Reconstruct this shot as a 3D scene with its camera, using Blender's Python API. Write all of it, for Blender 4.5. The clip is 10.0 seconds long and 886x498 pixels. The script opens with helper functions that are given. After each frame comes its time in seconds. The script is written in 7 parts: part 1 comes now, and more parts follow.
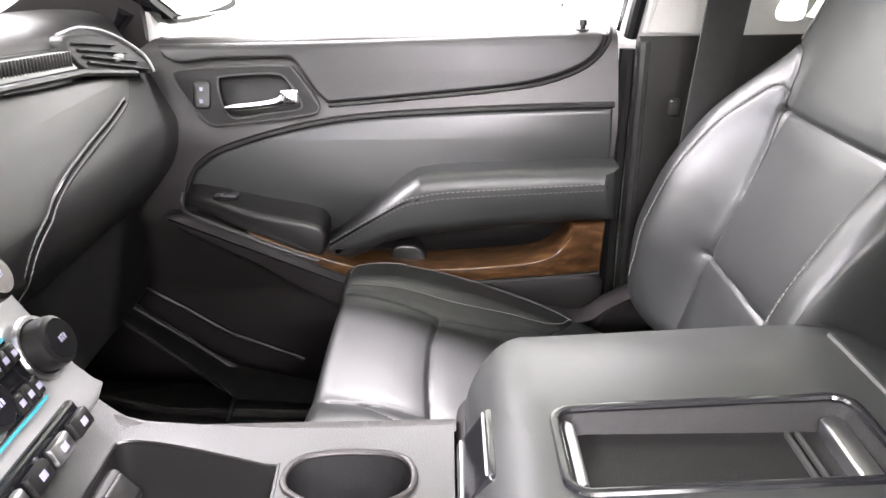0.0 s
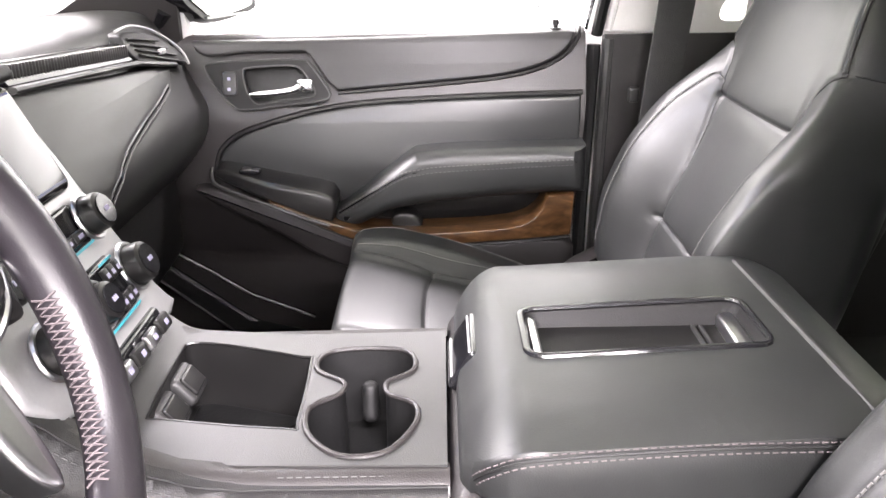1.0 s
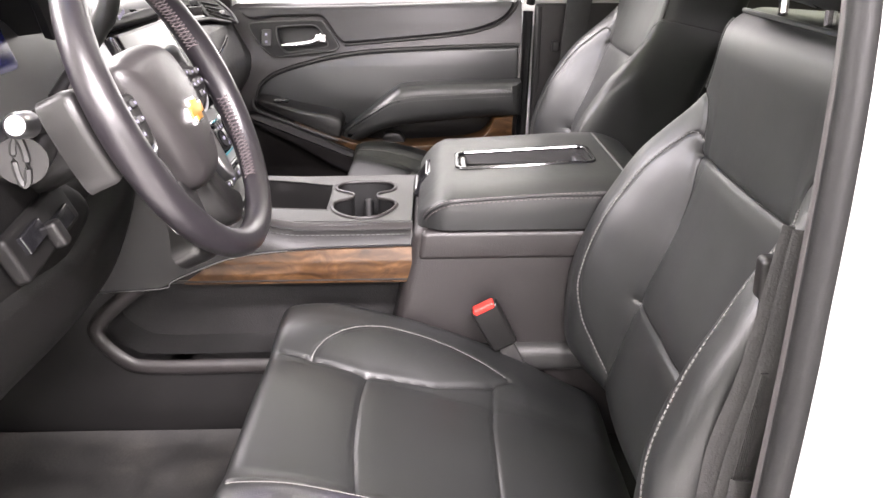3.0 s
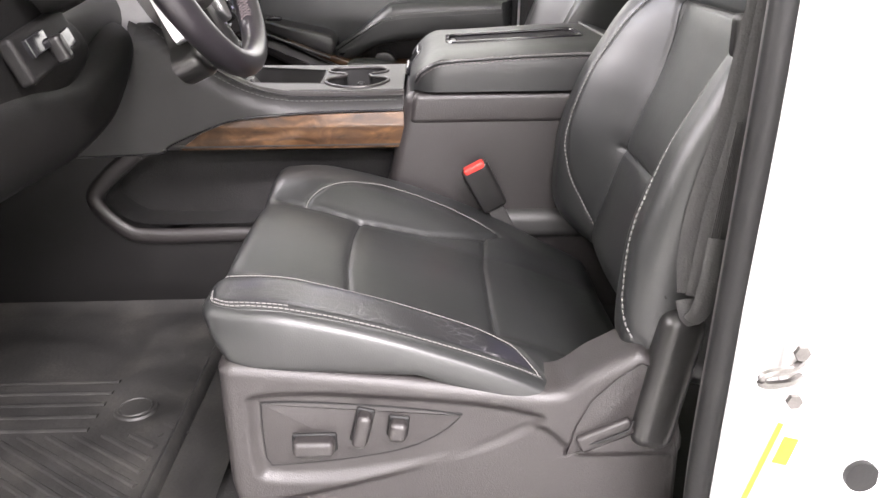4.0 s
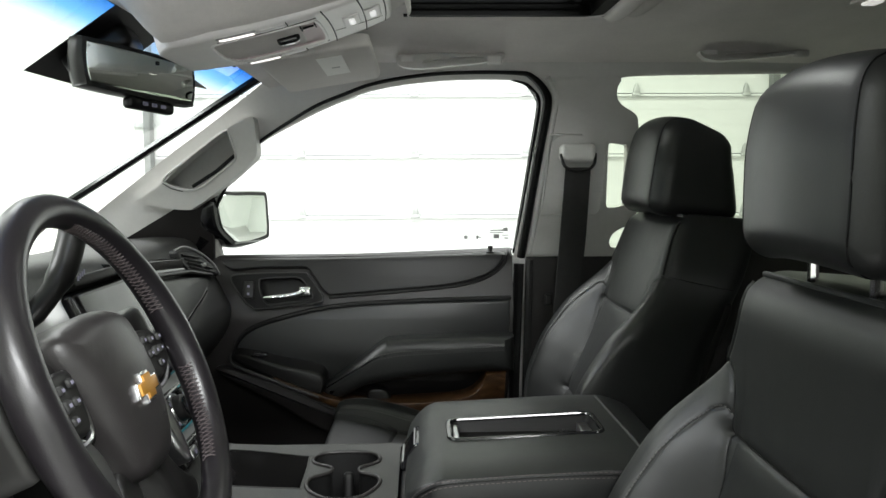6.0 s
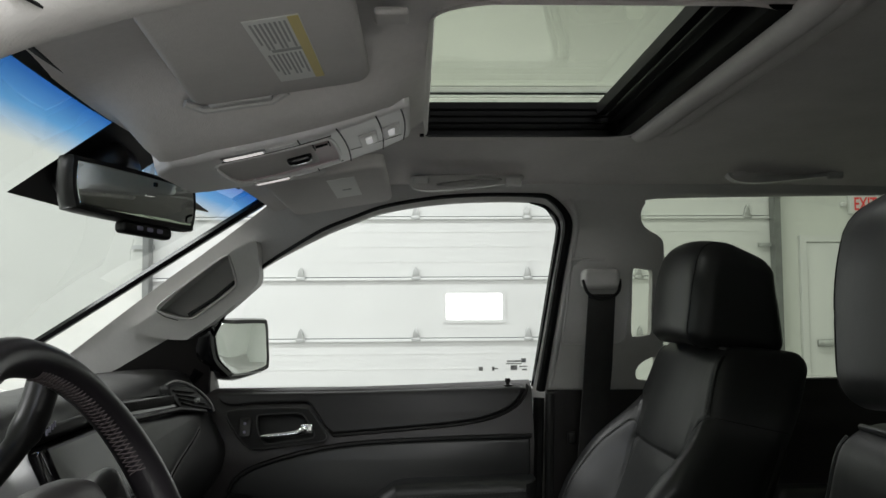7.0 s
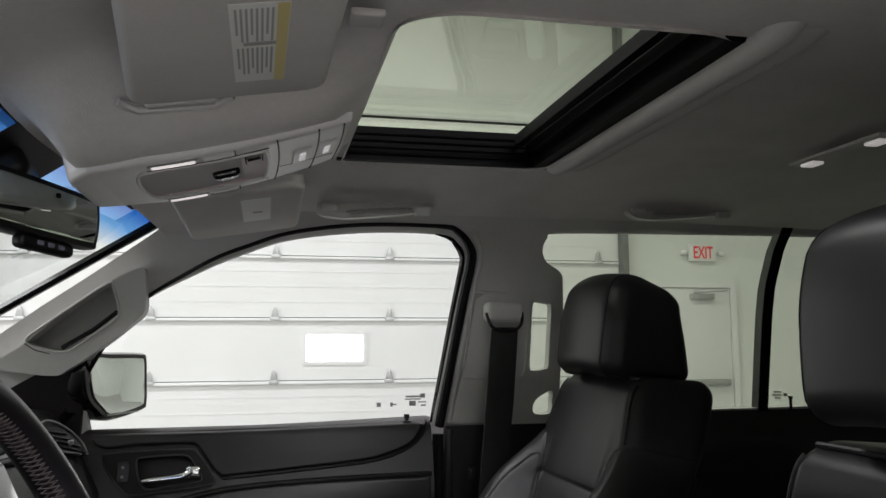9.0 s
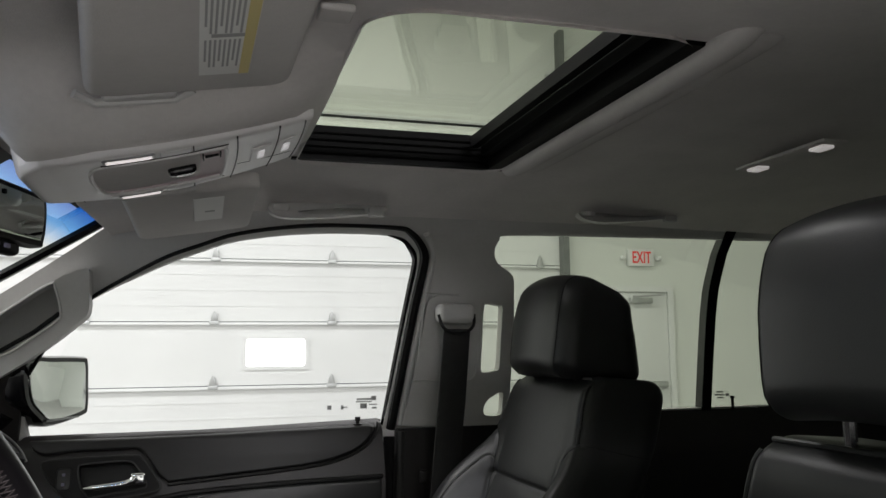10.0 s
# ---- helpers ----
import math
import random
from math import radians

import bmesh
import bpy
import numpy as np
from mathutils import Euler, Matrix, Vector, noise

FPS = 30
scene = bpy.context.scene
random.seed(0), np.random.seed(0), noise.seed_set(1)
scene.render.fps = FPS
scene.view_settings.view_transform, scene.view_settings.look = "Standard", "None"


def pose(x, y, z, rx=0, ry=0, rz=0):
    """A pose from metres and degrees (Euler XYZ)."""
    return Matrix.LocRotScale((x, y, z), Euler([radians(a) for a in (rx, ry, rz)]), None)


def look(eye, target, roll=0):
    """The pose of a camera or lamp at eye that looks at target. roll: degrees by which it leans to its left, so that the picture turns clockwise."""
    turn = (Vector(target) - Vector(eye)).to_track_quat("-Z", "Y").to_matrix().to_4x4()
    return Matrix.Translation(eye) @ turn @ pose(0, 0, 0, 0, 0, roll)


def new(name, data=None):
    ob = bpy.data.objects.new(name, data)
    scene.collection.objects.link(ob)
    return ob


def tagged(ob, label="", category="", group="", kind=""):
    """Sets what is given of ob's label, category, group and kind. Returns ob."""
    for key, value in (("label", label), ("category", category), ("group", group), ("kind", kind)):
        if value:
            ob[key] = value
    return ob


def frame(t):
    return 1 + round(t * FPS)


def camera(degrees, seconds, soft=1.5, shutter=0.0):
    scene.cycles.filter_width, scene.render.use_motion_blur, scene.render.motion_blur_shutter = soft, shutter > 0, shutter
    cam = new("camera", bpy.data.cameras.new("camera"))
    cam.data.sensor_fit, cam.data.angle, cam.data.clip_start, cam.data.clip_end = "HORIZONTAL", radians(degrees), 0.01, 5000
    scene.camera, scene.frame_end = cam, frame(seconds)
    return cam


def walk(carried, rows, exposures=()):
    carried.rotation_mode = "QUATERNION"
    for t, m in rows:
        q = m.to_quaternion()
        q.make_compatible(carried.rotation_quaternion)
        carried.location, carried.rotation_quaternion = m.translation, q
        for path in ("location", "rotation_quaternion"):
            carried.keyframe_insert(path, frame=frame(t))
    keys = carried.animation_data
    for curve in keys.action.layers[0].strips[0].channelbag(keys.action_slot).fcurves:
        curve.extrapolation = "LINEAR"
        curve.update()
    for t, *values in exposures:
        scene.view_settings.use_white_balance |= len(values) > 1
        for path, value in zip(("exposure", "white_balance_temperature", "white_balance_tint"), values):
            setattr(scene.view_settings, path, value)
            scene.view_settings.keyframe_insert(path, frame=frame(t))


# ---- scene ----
cam = camera(56.8, 10.0)
# seconds, eye, target, roll
PATH = [
    (0, (0.128, -0.528, 1.403), (0.107, 1.336, 0.679), -1.01),
    (0.5, (0.127, -0.638, 1.413), (0.114, 1.226, 0.690), -1.06),
    (1, (0.128, -0.757, 1.423), (0.125, 1.109, 0.701), -0.92),
    (1.5, (0.143, -0.904, 1.427), (0.148, 0.962, 0.707), -0.95),
    (2, (0.157, -1.055, 1.441), (0.167, 0.811, 0.722), -0.92),
    (2.2, (0.158, -1.122, 1.448), (0.172, 0.745, 0.730), -0.89),
    (3.3, (0.173, -1.475, 1.393), (0.187, 0.386, 0.660), -0.58),
    (3.5, (0.164, -1.496, 1.335), (0.192, 0.369, 0.613), -0.81),
    (4, (0.167, -1.520, 1.238), (0.200, 0.339, 0.502), -0.68),
    (4.5, (0.163, -1.513, 1.226), (0.198, 0.346, 0.489), -0.63),
    (5, (0.163, -1.466, 1.298), (0.201, 0.401, 0.582), -0.37),
    (5.2, (0.170, -1.435, 1.333), (0.197, 0.457, 0.687), -0.61),
    (5.5, (0.163, -1.378, 1.376), (0.203, 0.568, 0.913), -0.41),
    (5.7, (0.167, -1.335, 1.400), (0.208, 0.636, 1.062), -0.35),
    (6, (0.164, -1.270, 1.435), (0.219, 0.722, 1.269), -0.34),
    (6.2, (0.167, -1.234, 1.447), (0.221, 0.764, 1.379), -0.39),
    (7.5, (0.091, -1.105, 1.451), (0.182, 0.886, 1.615), -0.09),
    (8, (0.062, -1.093, 1.445), (0.268, 0.887, 1.641), -0.30),
    (8.5, (0.041, -1.085, 1.440), (0.362, 0.877, 1.663), -0.21),
    (9, (0.016, -1.079, 1.427), (0.439, 0.862, 1.659), -0.26),
    (9.5, (0.000, -1.072, 1.423), (0.501, 0.850, 1.660), -0.30),
    (10, (-0.009, -1.069, 1.421), (0.554, 0.835, 1.663), -0.50),
]
walk(cam, [(t, look(e, g, r)) for t, e, g, r in PATH],
     exposures=[(0, 3.12, 6600, 22), (1.0, 3.07, 6680, 24), (1.6, 2.92, 6710, 24), (2.2, 2.95, 6750, 25), (3.3, 2.38, 6820, 24), (4.0, 2.25, 6740, 22), (5.0, 2.15, 6650, 20), (5.5, 2.2, 6500, 12), (6.2, -0.15, 6550, 8), (7.3, -0.68, 6550, 12), (10, -0.55, 6600, 15)])

# ---- light: white-walled workshop bay with unseen ceiling lamps ----
world = bpy.data.worlds.new("world")
world.use_nodes = True
scene.world = world
world.node_tree.nodes["Background"].inputs[0].default_value = (0.8, 0.9, 1.0, 1)
world.node_tree.nodes["Background"].inputs[1].default_value = 0.15


def unseen_lamp(x, y, z, sx, sy, watts):
    d = bpy.data.lights.new("unseen_ceiling_light", "AREA")
    d.shape, d.size, d.size_y, d.energy, d.color = "RECTANGLE", sx, sy, watts, (0.97, 0.985, 1.0)
    ob = new("unseen_ceiling_light", d)
    ob.location = (x, y, z)
    return ob


for lx, watts in ((-6.0, 150), (-2.2, 170), (1.6, 130), (5.4, 20)):
    unseen_lamp(lx, 3.9, 5.0, 3.0, 0.7, watts)
# Unseen lamps added on the driver's side to brighten seats and passenger door.
for lx, ly, watts in ((1.6, -4.6, 480), (5.4, -4.6, 110), (-1.2, -8.2, 200), (2.6, -8.2, 200), (0.6, -11.4, 260)):
    unseen_lamp(lx, ly, 5.0, 3.0, 0.7, watts)
# Unseen broad lamp added ahead to light seat fronts through the windscreen.
unseen_lamp(-5.6, -0.8, 5.0, 2.0, 4.0, 420)
# ---- materials ----
MATS = {}


def mat(name, color, rough=0.5, metal=0.0, var=0.0, scale=8.0, bump=0.0, bscale=300.0, spec=0.5, tex="noise",
        rvar=0.0, emit=0.0, coat=0.0, vary=0.0, soft=0.0):
    """Principled material with two scales of colour variation and a fine relief."""
    m = bpy.data.materials.new(name)
    m.use_nodes = True
    nt = m.node_tree
    n, l = nt.nodes, nt.links
    b = n["Principled BSDF"]
    col = (*color, 1)
    b.inputs["Base Color"].default_value = col
    b.inputs["Roughness"].default_value = rough
    b.inputs["Metallic"].default_value = metal
    b.inputs["Specular IOR Level"].default_value = spec
    b.inputs["Coat Weight"].default_value = coat
    b.inputs["Coat Roughness"].default_value = 0.05
    tc = n.new("ShaderNodeTexCoord")
    if var or rvar or vary:
        a = n.new("ShaderNodeTexNoise")
        a.inputs["Scale"].default_value, a.inputs["Detail"].default_value = scale, 6
        f = n.new("ShaderNodeTexNoise")
        f.inputs["Scale"].default_value, f.inputs["Detail"].default_value = scale * 14, 3
        l.new(tc.outputs["Object"], a.inputs["Vector"])
        l.new(tc.outputs["Object"], f.inputs["Vector"])
        add = n.new("ShaderNodeMath")
        add.operation = "MULTIPLY_ADD"
        add.inputs[1].default_value = 0.4
        l.new(f.outputs["Fac"], add.inputs[0])
        l.new(a.outputs["Fac"], add.inputs[2])
        last = add.outputs[0]
        if vary:
            oi = n.new("ShaderNodeObjectInfo")
            v2 = n.new("ShaderNodeMath")
            v2.operation = "MULTIPLY_ADD"
            v2.inputs[1].default_value = vary
            l.new(oi.outputs["Random"], v2.inputs[0])
            l.new(last, v2.inputs[2])
            last = v2.outputs[0]
        mr = n.new("ShaderNodeMapRange")
        mr.inputs["From Min"].default_value, mr.inputs["From Max"].default_value = 0.35, 1.05
        mr.inputs["To Min"].default_value, mr.inputs["To Max"].default_value = 1 - var, 1 + var
        l.new(last, mr.inputs["Value"])
        mul = n.new("ShaderNodeVectorMath")
        mul.operation = "SCALE"
        mul.inputs[0].default_value = color
        l.new(mr.outputs[0], mul.inputs["Scale"])
        l.new(mul.outputs[0], b.inputs["Base Color"])
        if rvar:
            rr = n.new("ShaderNodeMapRange")
            rr.inputs["From Min"].default_value, rr.inputs["From Max"].default_value = 0.35, 1.05
            rr.inputs["To Min"].default_value, rr.inputs["To Max"].default_value = max(0.02, rough - rvar), rough + rvar
            l.new(last, rr.inputs["Value"])
            l.new(rr.outputs[0], b.inputs["Roughness"])
    if bump:
        if tex == "leather":
            t = n.new("ShaderNodeTexVoronoi")
            t.feature = "DISTANCE_TO_EDGE"
            t.inputs["Scale"].default_value = bscale
            out = t.outputs["Distance"]
        elif tex == "weave":
            t = n.new("ShaderNodeTexWave")
            t.inputs["Scale"].default_value = bscale
            t.inputs["Distortion"].default_value = 1.0
            out = t.outputs["Fac"]
        else:
            t = n.new("ShaderNodeTexNoise")
            t.inputs["Scale"].default_value, t.inputs["Detail"].default_value = bscale, 2
            out = t.outputs["Fac"]
        l.new(tc.outputs["Object"], t.inputs["Vector"])
        bp = n.new("ShaderNodeBump")
        bp.inputs["Strength"].default_value, bp.inputs["Distance"].default_value = bump, 0.001
        l.new(out, bp.inputs["Height"])
        l.new(bp.outputs[0], b.inputs["Normal"])
        if soft:
            # slack in the padding: slow dents under the grain
            sn = n.new("ShaderNodeTexNoise")
            sn.inputs["Scale"].default_value, sn.inputs["Detail"].default_value = 8, 2
            l.new(tc.outputs["Object"], sn.inputs["Vector"])
            sb = n.new("ShaderNodeBump")
            sb.inputs["Strength"].default_value, sb.inputs["Distance"].default_value = soft, 0.012
            l.new(sn.outputs["Fac"], sb.inputs["Height"])
            l.new(sb.outputs[0], bp.inputs["Normal"])
    if emit:
        b.inputs["Emission Color"].default_value = col
        b.inputs["Emission Strength"].default_value = emit
    MATS[name] = m
    return m


def glass_mat(name, tint=(1, 1, 1), rough=0.0, gloss=0.3):
    """Thin pane: clear with a weak mirror at its surface."""
    m = bpy.data.materials.new(name)
    m.use_nodes = True
    nt = m.node_tree
    n, l = nt.nodes, nt.links
    n.remove(n["Principled BSDF"])
    tr = n.new("ShaderNodeBsdfTransparent")
    tr.inputs[0].default_value = (*tint, 1)
    gl = n.new("ShaderNodeBsdfGlossy")
    gl.inputs["Roughness"].default_value = rough
    fr = n.new("ShaderNodeFresnel")
    fr.inputs[0].default_value = 1.45
    sc = n.new("ShaderNodeMath")
    sc.operation = "MULTIPLY"
    sc.inputs[1].default_value = gloss
    l.new(fr.outputs[0], sc.inputs[0])
    mx = n.new("ShaderNodeMixShader")
    l.new(sc.outputs[0], mx.inputs[0])
    l.new(tr.outputs[0], mx.inputs[1])
    l.new(gl.outputs[0], mx.inputs[2])
    l.new(mx.outputs[0], n["Material Output"].inputs[0])
    MATS[name] = m
    return m


LEATHER = mat("black_leather", (0.0132, 0.0140, 0.0138), 0.415, spec=0.46, var=0.22, scale=6, bump=0.12, bscale=420, tex="leather", rvar=0.05, soft=0.10)
VINYL = mat("soft_vinyl", (0.0092, 0.0089, 0.0089), 0.45, spec=0.37, var=0.2, scale=6, bump=0.35, bscale=520, tex="leather", rvar=0.06)
PLASTIC = mat("grained_plastic", (0.0150, 0.0131, 0.0129), 0.46, spec=0.45, var=0.2, scale=6, bump=0.4, bscale=650, rvar=0.06)
PLASTIC_S = mat("smooth_plastic", (0.0085, 0.0082, 0.008), 0.36, spec=0.4, var=0.15, scale=10, rvar=0.05)
PLASTIC_G = mat("grey_plastic", (0.0235, 0.0235, 0.0228), 0.52, var=0.15, scale=9, bump=0.3, bscale=600)
GLOSS = mat("gloss_black", (0.008, 0.008, 0.009), 0.12, var=0.2, scale=12)
RUBBER = mat("rubber", (0.0055, 0.0055, 0.0055), 0.55, spec=0.25, var=0.3, scale=12, bump=0.25, bscale=250)
MATRUB = mat("dusty_rubber_mat", (0.0095, 0.0092, 0.0085), 0.62, var=0.75, scale=13, bump=0.4, bscale=160, rvar=0.12)
# Black trim plastic; under-dash and footwell shade is put into its colour.
PLASTIC_D = mat("dull_and_shaded_black_plastic", (0.0052, 0.005, 0.0048), 0.55, spec=0.2, var=0.2, scale=7, bump=0.4, bscale=600, rvar=0.06)
CARPET = mat("carpet", (0.008, 0.0077, 0.0074), 0.95, var=0.4, scale=20, bump=0.9, bscale=450)
HEADLINER = mat("woven_headliner", (0.74, 0.71, 0.69), 0.9, var=0.10, scale=9, bump=0.5, bscale=600)
PILLAR = mat("light_grey_trim", (0.64, 0.63, 0.615), 0.55, var=0.08, scale=8, bump=0.3, bscale=500)
VISOR = mat("visor_cloth", (0.66, 0.635, 0.615), 0.85, var=0.08, scale=9, bump=0.4, bscale=550)
CHROME = mat("chrome", (0.85, 0.85, 0.86), 0.10, metal=1.0)
SATIN = mat("satin_silver", (0.50, 0.50, 0.51), 0.30, metal=1.0, var=0.1, scale=30)
SILVERP = mat("silver_paint", (0.36, 0.36, 0.362), 0.36, metal=0.4, var=0.1, scale=20)
WHITEP = mat("white_car_paint", (0.80, 0.80, 0.80), 0.22, var=0.04, scale=3, coat=0.6)
WALL = mat("painted_wall", (0.78, 0.80, 0.76), 0.7, var=0.05, scale=0.8)
DOORW = mat("white_sectional_door", (0.80, 0.81, 0.80), 0.5, var=0.05, scale=1.5, bump=0.15, bscale=80)
CEIL = mat("workshop_ceiling", (0.66, 0.68, 0.62), 0.8, var=0.06, scale=0.6)
CONCRETE = mat("sealed_concrete", (0.46, 0.455, 0.44), 0.35, var=0.25, scale=1.2, bump=0.3, bscale=40, rvar=0.1)
STRIKEP = mat("pale_zinc_plate", (0.42, 0.41, 0.40), 0.4, metal=0.7, var=0.2, scale=50)
STRIKE = mat("striker_steel", (0.13, 0.125, 0.12), 0.35, metal=1.0, var=0.3, scale=60)
TRACK = mat("dull_zinc_track", (0.24, 0.25, 0.245), 0.5, metal=0.6, var=0.2, scale=12)
STEEL = mat("galvanised_steel", (0.55, 0.56, 0.56), 0.42, metal=1.0, var=0.2, scale=12)
THREAD = mat("pale_thread", (0.125, 0.122, 0.119), 0.9, spec=0.1)
LACE = mat("mauve_lacing", (0.085, 0.072, 0.074), 0.8, spec=0.1)
SEAMT = mat("grey_seam_cord", (0.16, 0.157, 0.154), 0.7, spec=0.2)
THREAD_D = mat("grey_thread", (0.07, 0.07, 0.07), 0.9)
BELT = mat("seat_belt_webbing", (0.020, 0.0195, 0.019), 0.75, var=0.35, scale=60, bump=0.6, bscale=500)
RED = mat("red_button", (0.42, 0.03, 0.022), 0.4)
GOLD = mat("gold_badge", (0.36, 0.17, 0.02), 0.40, metal=0.3, var=0.1, scale=60)
PAPER = mat("printed_label_paper", (0.93, 0.93, 0.90), 0.7, var=0.04, scale=30)
LABELP = mat("label_paper", (0.27, 0.27, 0.26), 0.7, var=0.04, scale=30)
INKL = mat("pale_grey_ink", (0.46, 0.46, 0.45), 0.8)
ROOFBAR = mat("roof_glass_bar", (0.24, 0.27, 0.22), 0.5, var=0.1, scale=20)
INK = mat("grey_ink", (0.36, 0.37, 0.36), 0.8)
YELLOW_D = mat("yellow_print", (0.20, 0.145, 0.004), 0.7)
YELLOW = mat("yellow_label", (0.76, 0.64, 0.26), 0.6)
MIRROR = mat("mirror_glass", (0.80, 0.84, 0.80), 0.02, metal=1.0)
EXITRED = mat("exit_red", (0.75, 0.06, 0.06), 0.5, emit=0.4)
DOMEL = mat("dim_lamp_lens", (0.9, 0.88, 0.85), 0.4, emit=0.45)
LAMP = mat("lit_lamp_lens", (1.0, 0.95, 0.93), 0.4, emit=0.9)
WINLIT = mat("daylit_window", (1, 1, 1), 0.4, emit=3.0)
ICONL = mat("lit_icon", (0.9, 0.9, 0.9), 0.5, emit=0.5)
TEAL = mat("teal_backlight", (0.02, 0.24, 0.29), 0.4, emit=0.07)
ICON = mat("white_icon", (0.23, 0.22, 0.30), 0.5, emit=0.06)
SCREEN = mat("display_glass", (0.008, 0.011, 0.060), 0.22, spec=0.20, var=0.2, scale=6)
GLASS = glass_mat("window_glass", (0.97, 0.985, 0.975))
GLASS_T = glass_mat("tinted_rear_glass", (0.56, 0.60, 0.51), gloss=0.1)
GLASS_D = glass_mat("dark_privacy_glass", (0.20, 0.22, 0.19))
GLASS_R = glass_mat("sunroof_glass", (0.86, 0.89, 0.82))


def wood_mat():
    m = mat("burl_wood", (0.2, 0.1, 0.05), 0.32, spec=0.16, coat=0.15)
    nt = m.node_tree
    n, l = nt.nodes, nt.links
    tc = n.new("ShaderNodeTexCoord")
    mp = n.new("ShaderNodeMapping")
    mp.inputs["Scale"].default_value = (9, 18, 18)
    l.new(tc.outputs["Object"], mp.inputs[0])
    a = n.new("ShaderNodeTexNoise")
    a.inputs["Scale"].default_value, a.inputs["Detail"].default_value, a.inputs["Distortion"].default_value = 2.2, 8, 1.6
    l.new(mp.outputs[0], a.inputs["Vector"])
    w = n.new("ShaderNodeTexWave")
    w.wave_type = "RINGS"
    w.inputs["Scale"].default_value, w.inputs["Distortion"].default_value = 1.1, 9
    w.inputs["Detail"].default_value = 4
    l.new(mp.outputs[0], w.inputs["Vector"])
    mx = n.new("ShaderNodeMath")
    mx.operation = "MULTIPLY_ADD"
    mx.inputs[1].default_value = 0.14
    l.new(w.outputs["Fac"], mx.inputs[0])
    l.new(a.outputs["Fac"], mx.inputs[2])
    cr = n.new("ShaderNodeValToRGB")
    cr.color_ramp.elements[0].position, cr.color_ramp.elements[0].color = 0.30, (0.017, 0.0075, 0.0030, 1)
    cr.color_ramp.elements[1].position, cr.color_ramp.elements[1].color = 0.85, (0.092, 0.047, 0.0195, 1)
    e = cr.color_ramp.elements.new(0.58)
    e.color = (0.044, 0.0210, 0.0082, 1)
    l.new(mx.outputs[0], cr.inputs[0])
    l.new(cr.outputs[0], n["Principled BSDF"].inputs["Base Color"])
    return m


HUB = mat("airbag_plastic", (0.0225, 0.0205, 0.0205), 0.38, spec=0.45, var=0.15, scale=10, bump=0.25, bscale=700, rvar=0.05)
ROOFBLACK = mat("sunroof_black", (0.0012, 0.0012, 0.0012), 0.5, spec=0.06, var=0.3, scale=20)
TRIMG = mat("mauve_pillar_plastic", (0.052, 0.047, 0.047), 0.5, var=0.12, scale=9, bump=0.3, bscale=600)
# Lighter copy of the soft vinyl; light on the dash is in the colour.
DASHV = mat("lit_dash_vinyl", (0.0165, 0.0164, 0.0160), 0.42, spec=0.5, var=0.15, scale=6, bump=0.3, bscale=520, tex="leather", rvar=0.04)
LINER = mat("wet_look_rubber", (0.007, 0.007, 0.007), 0.22, spec=0.6, var=0.2, scale=15)
WOOD = wood_mat()


def dust_on(m, dust, lo, hi):
    """Pale dust lying in patches with fine specks over the material's own colour."""
    nt = m.node_tree
    n, l = nt.nodes, nt.links
    b = n["Principled BSDF"]
    src = b.inputs["Base Color"].links[0].from_socket
    tc = n.new("ShaderNodeTexCoord")
    a = n.new("ShaderNodeTexNoise")
    a.inputs["Scale"].default_value, a.inputs["Detail"].default_value = 14, 9
    f = n.new("ShaderNodeTexNoise")
    f.inputs["Scale"].default_value, f.inputs["Detail"].default_value = 230, 2
    for t in (a, f):
        l.new(tc.outputs["Object"], t.inputs["Vector"])
    k = n.new("ShaderNodeMath")
    k.operation = "MULTIPLY_ADD"
    k.inputs[1].default_value = 0.35
    l.new(f.outputs["Fac"], k.inputs[0])
    l.new(a.outputs["Fac"], k.inputs[2])
    r = n.new("ShaderNodeMapRange")
    r.inputs["From Min"].default_value, r.inputs["From Max"].default_value = lo, hi
    l.new(k.outputs[0], r.inputs["Value"])
    x = n.new("ShaderNodeMix")
    x.data_type = "RGBA"
    x.inputs[7].default_value = (*dust, 1)
    l.new(src, x.inputs[6])
    l.new(r.outputs[0], x.inputs[0])
    l.new(x.outputs[2], b.inputs["Base Color"])


dust_on(MATRUB, (0.024, 0.0225, 0.020), 0.66, 0.95)


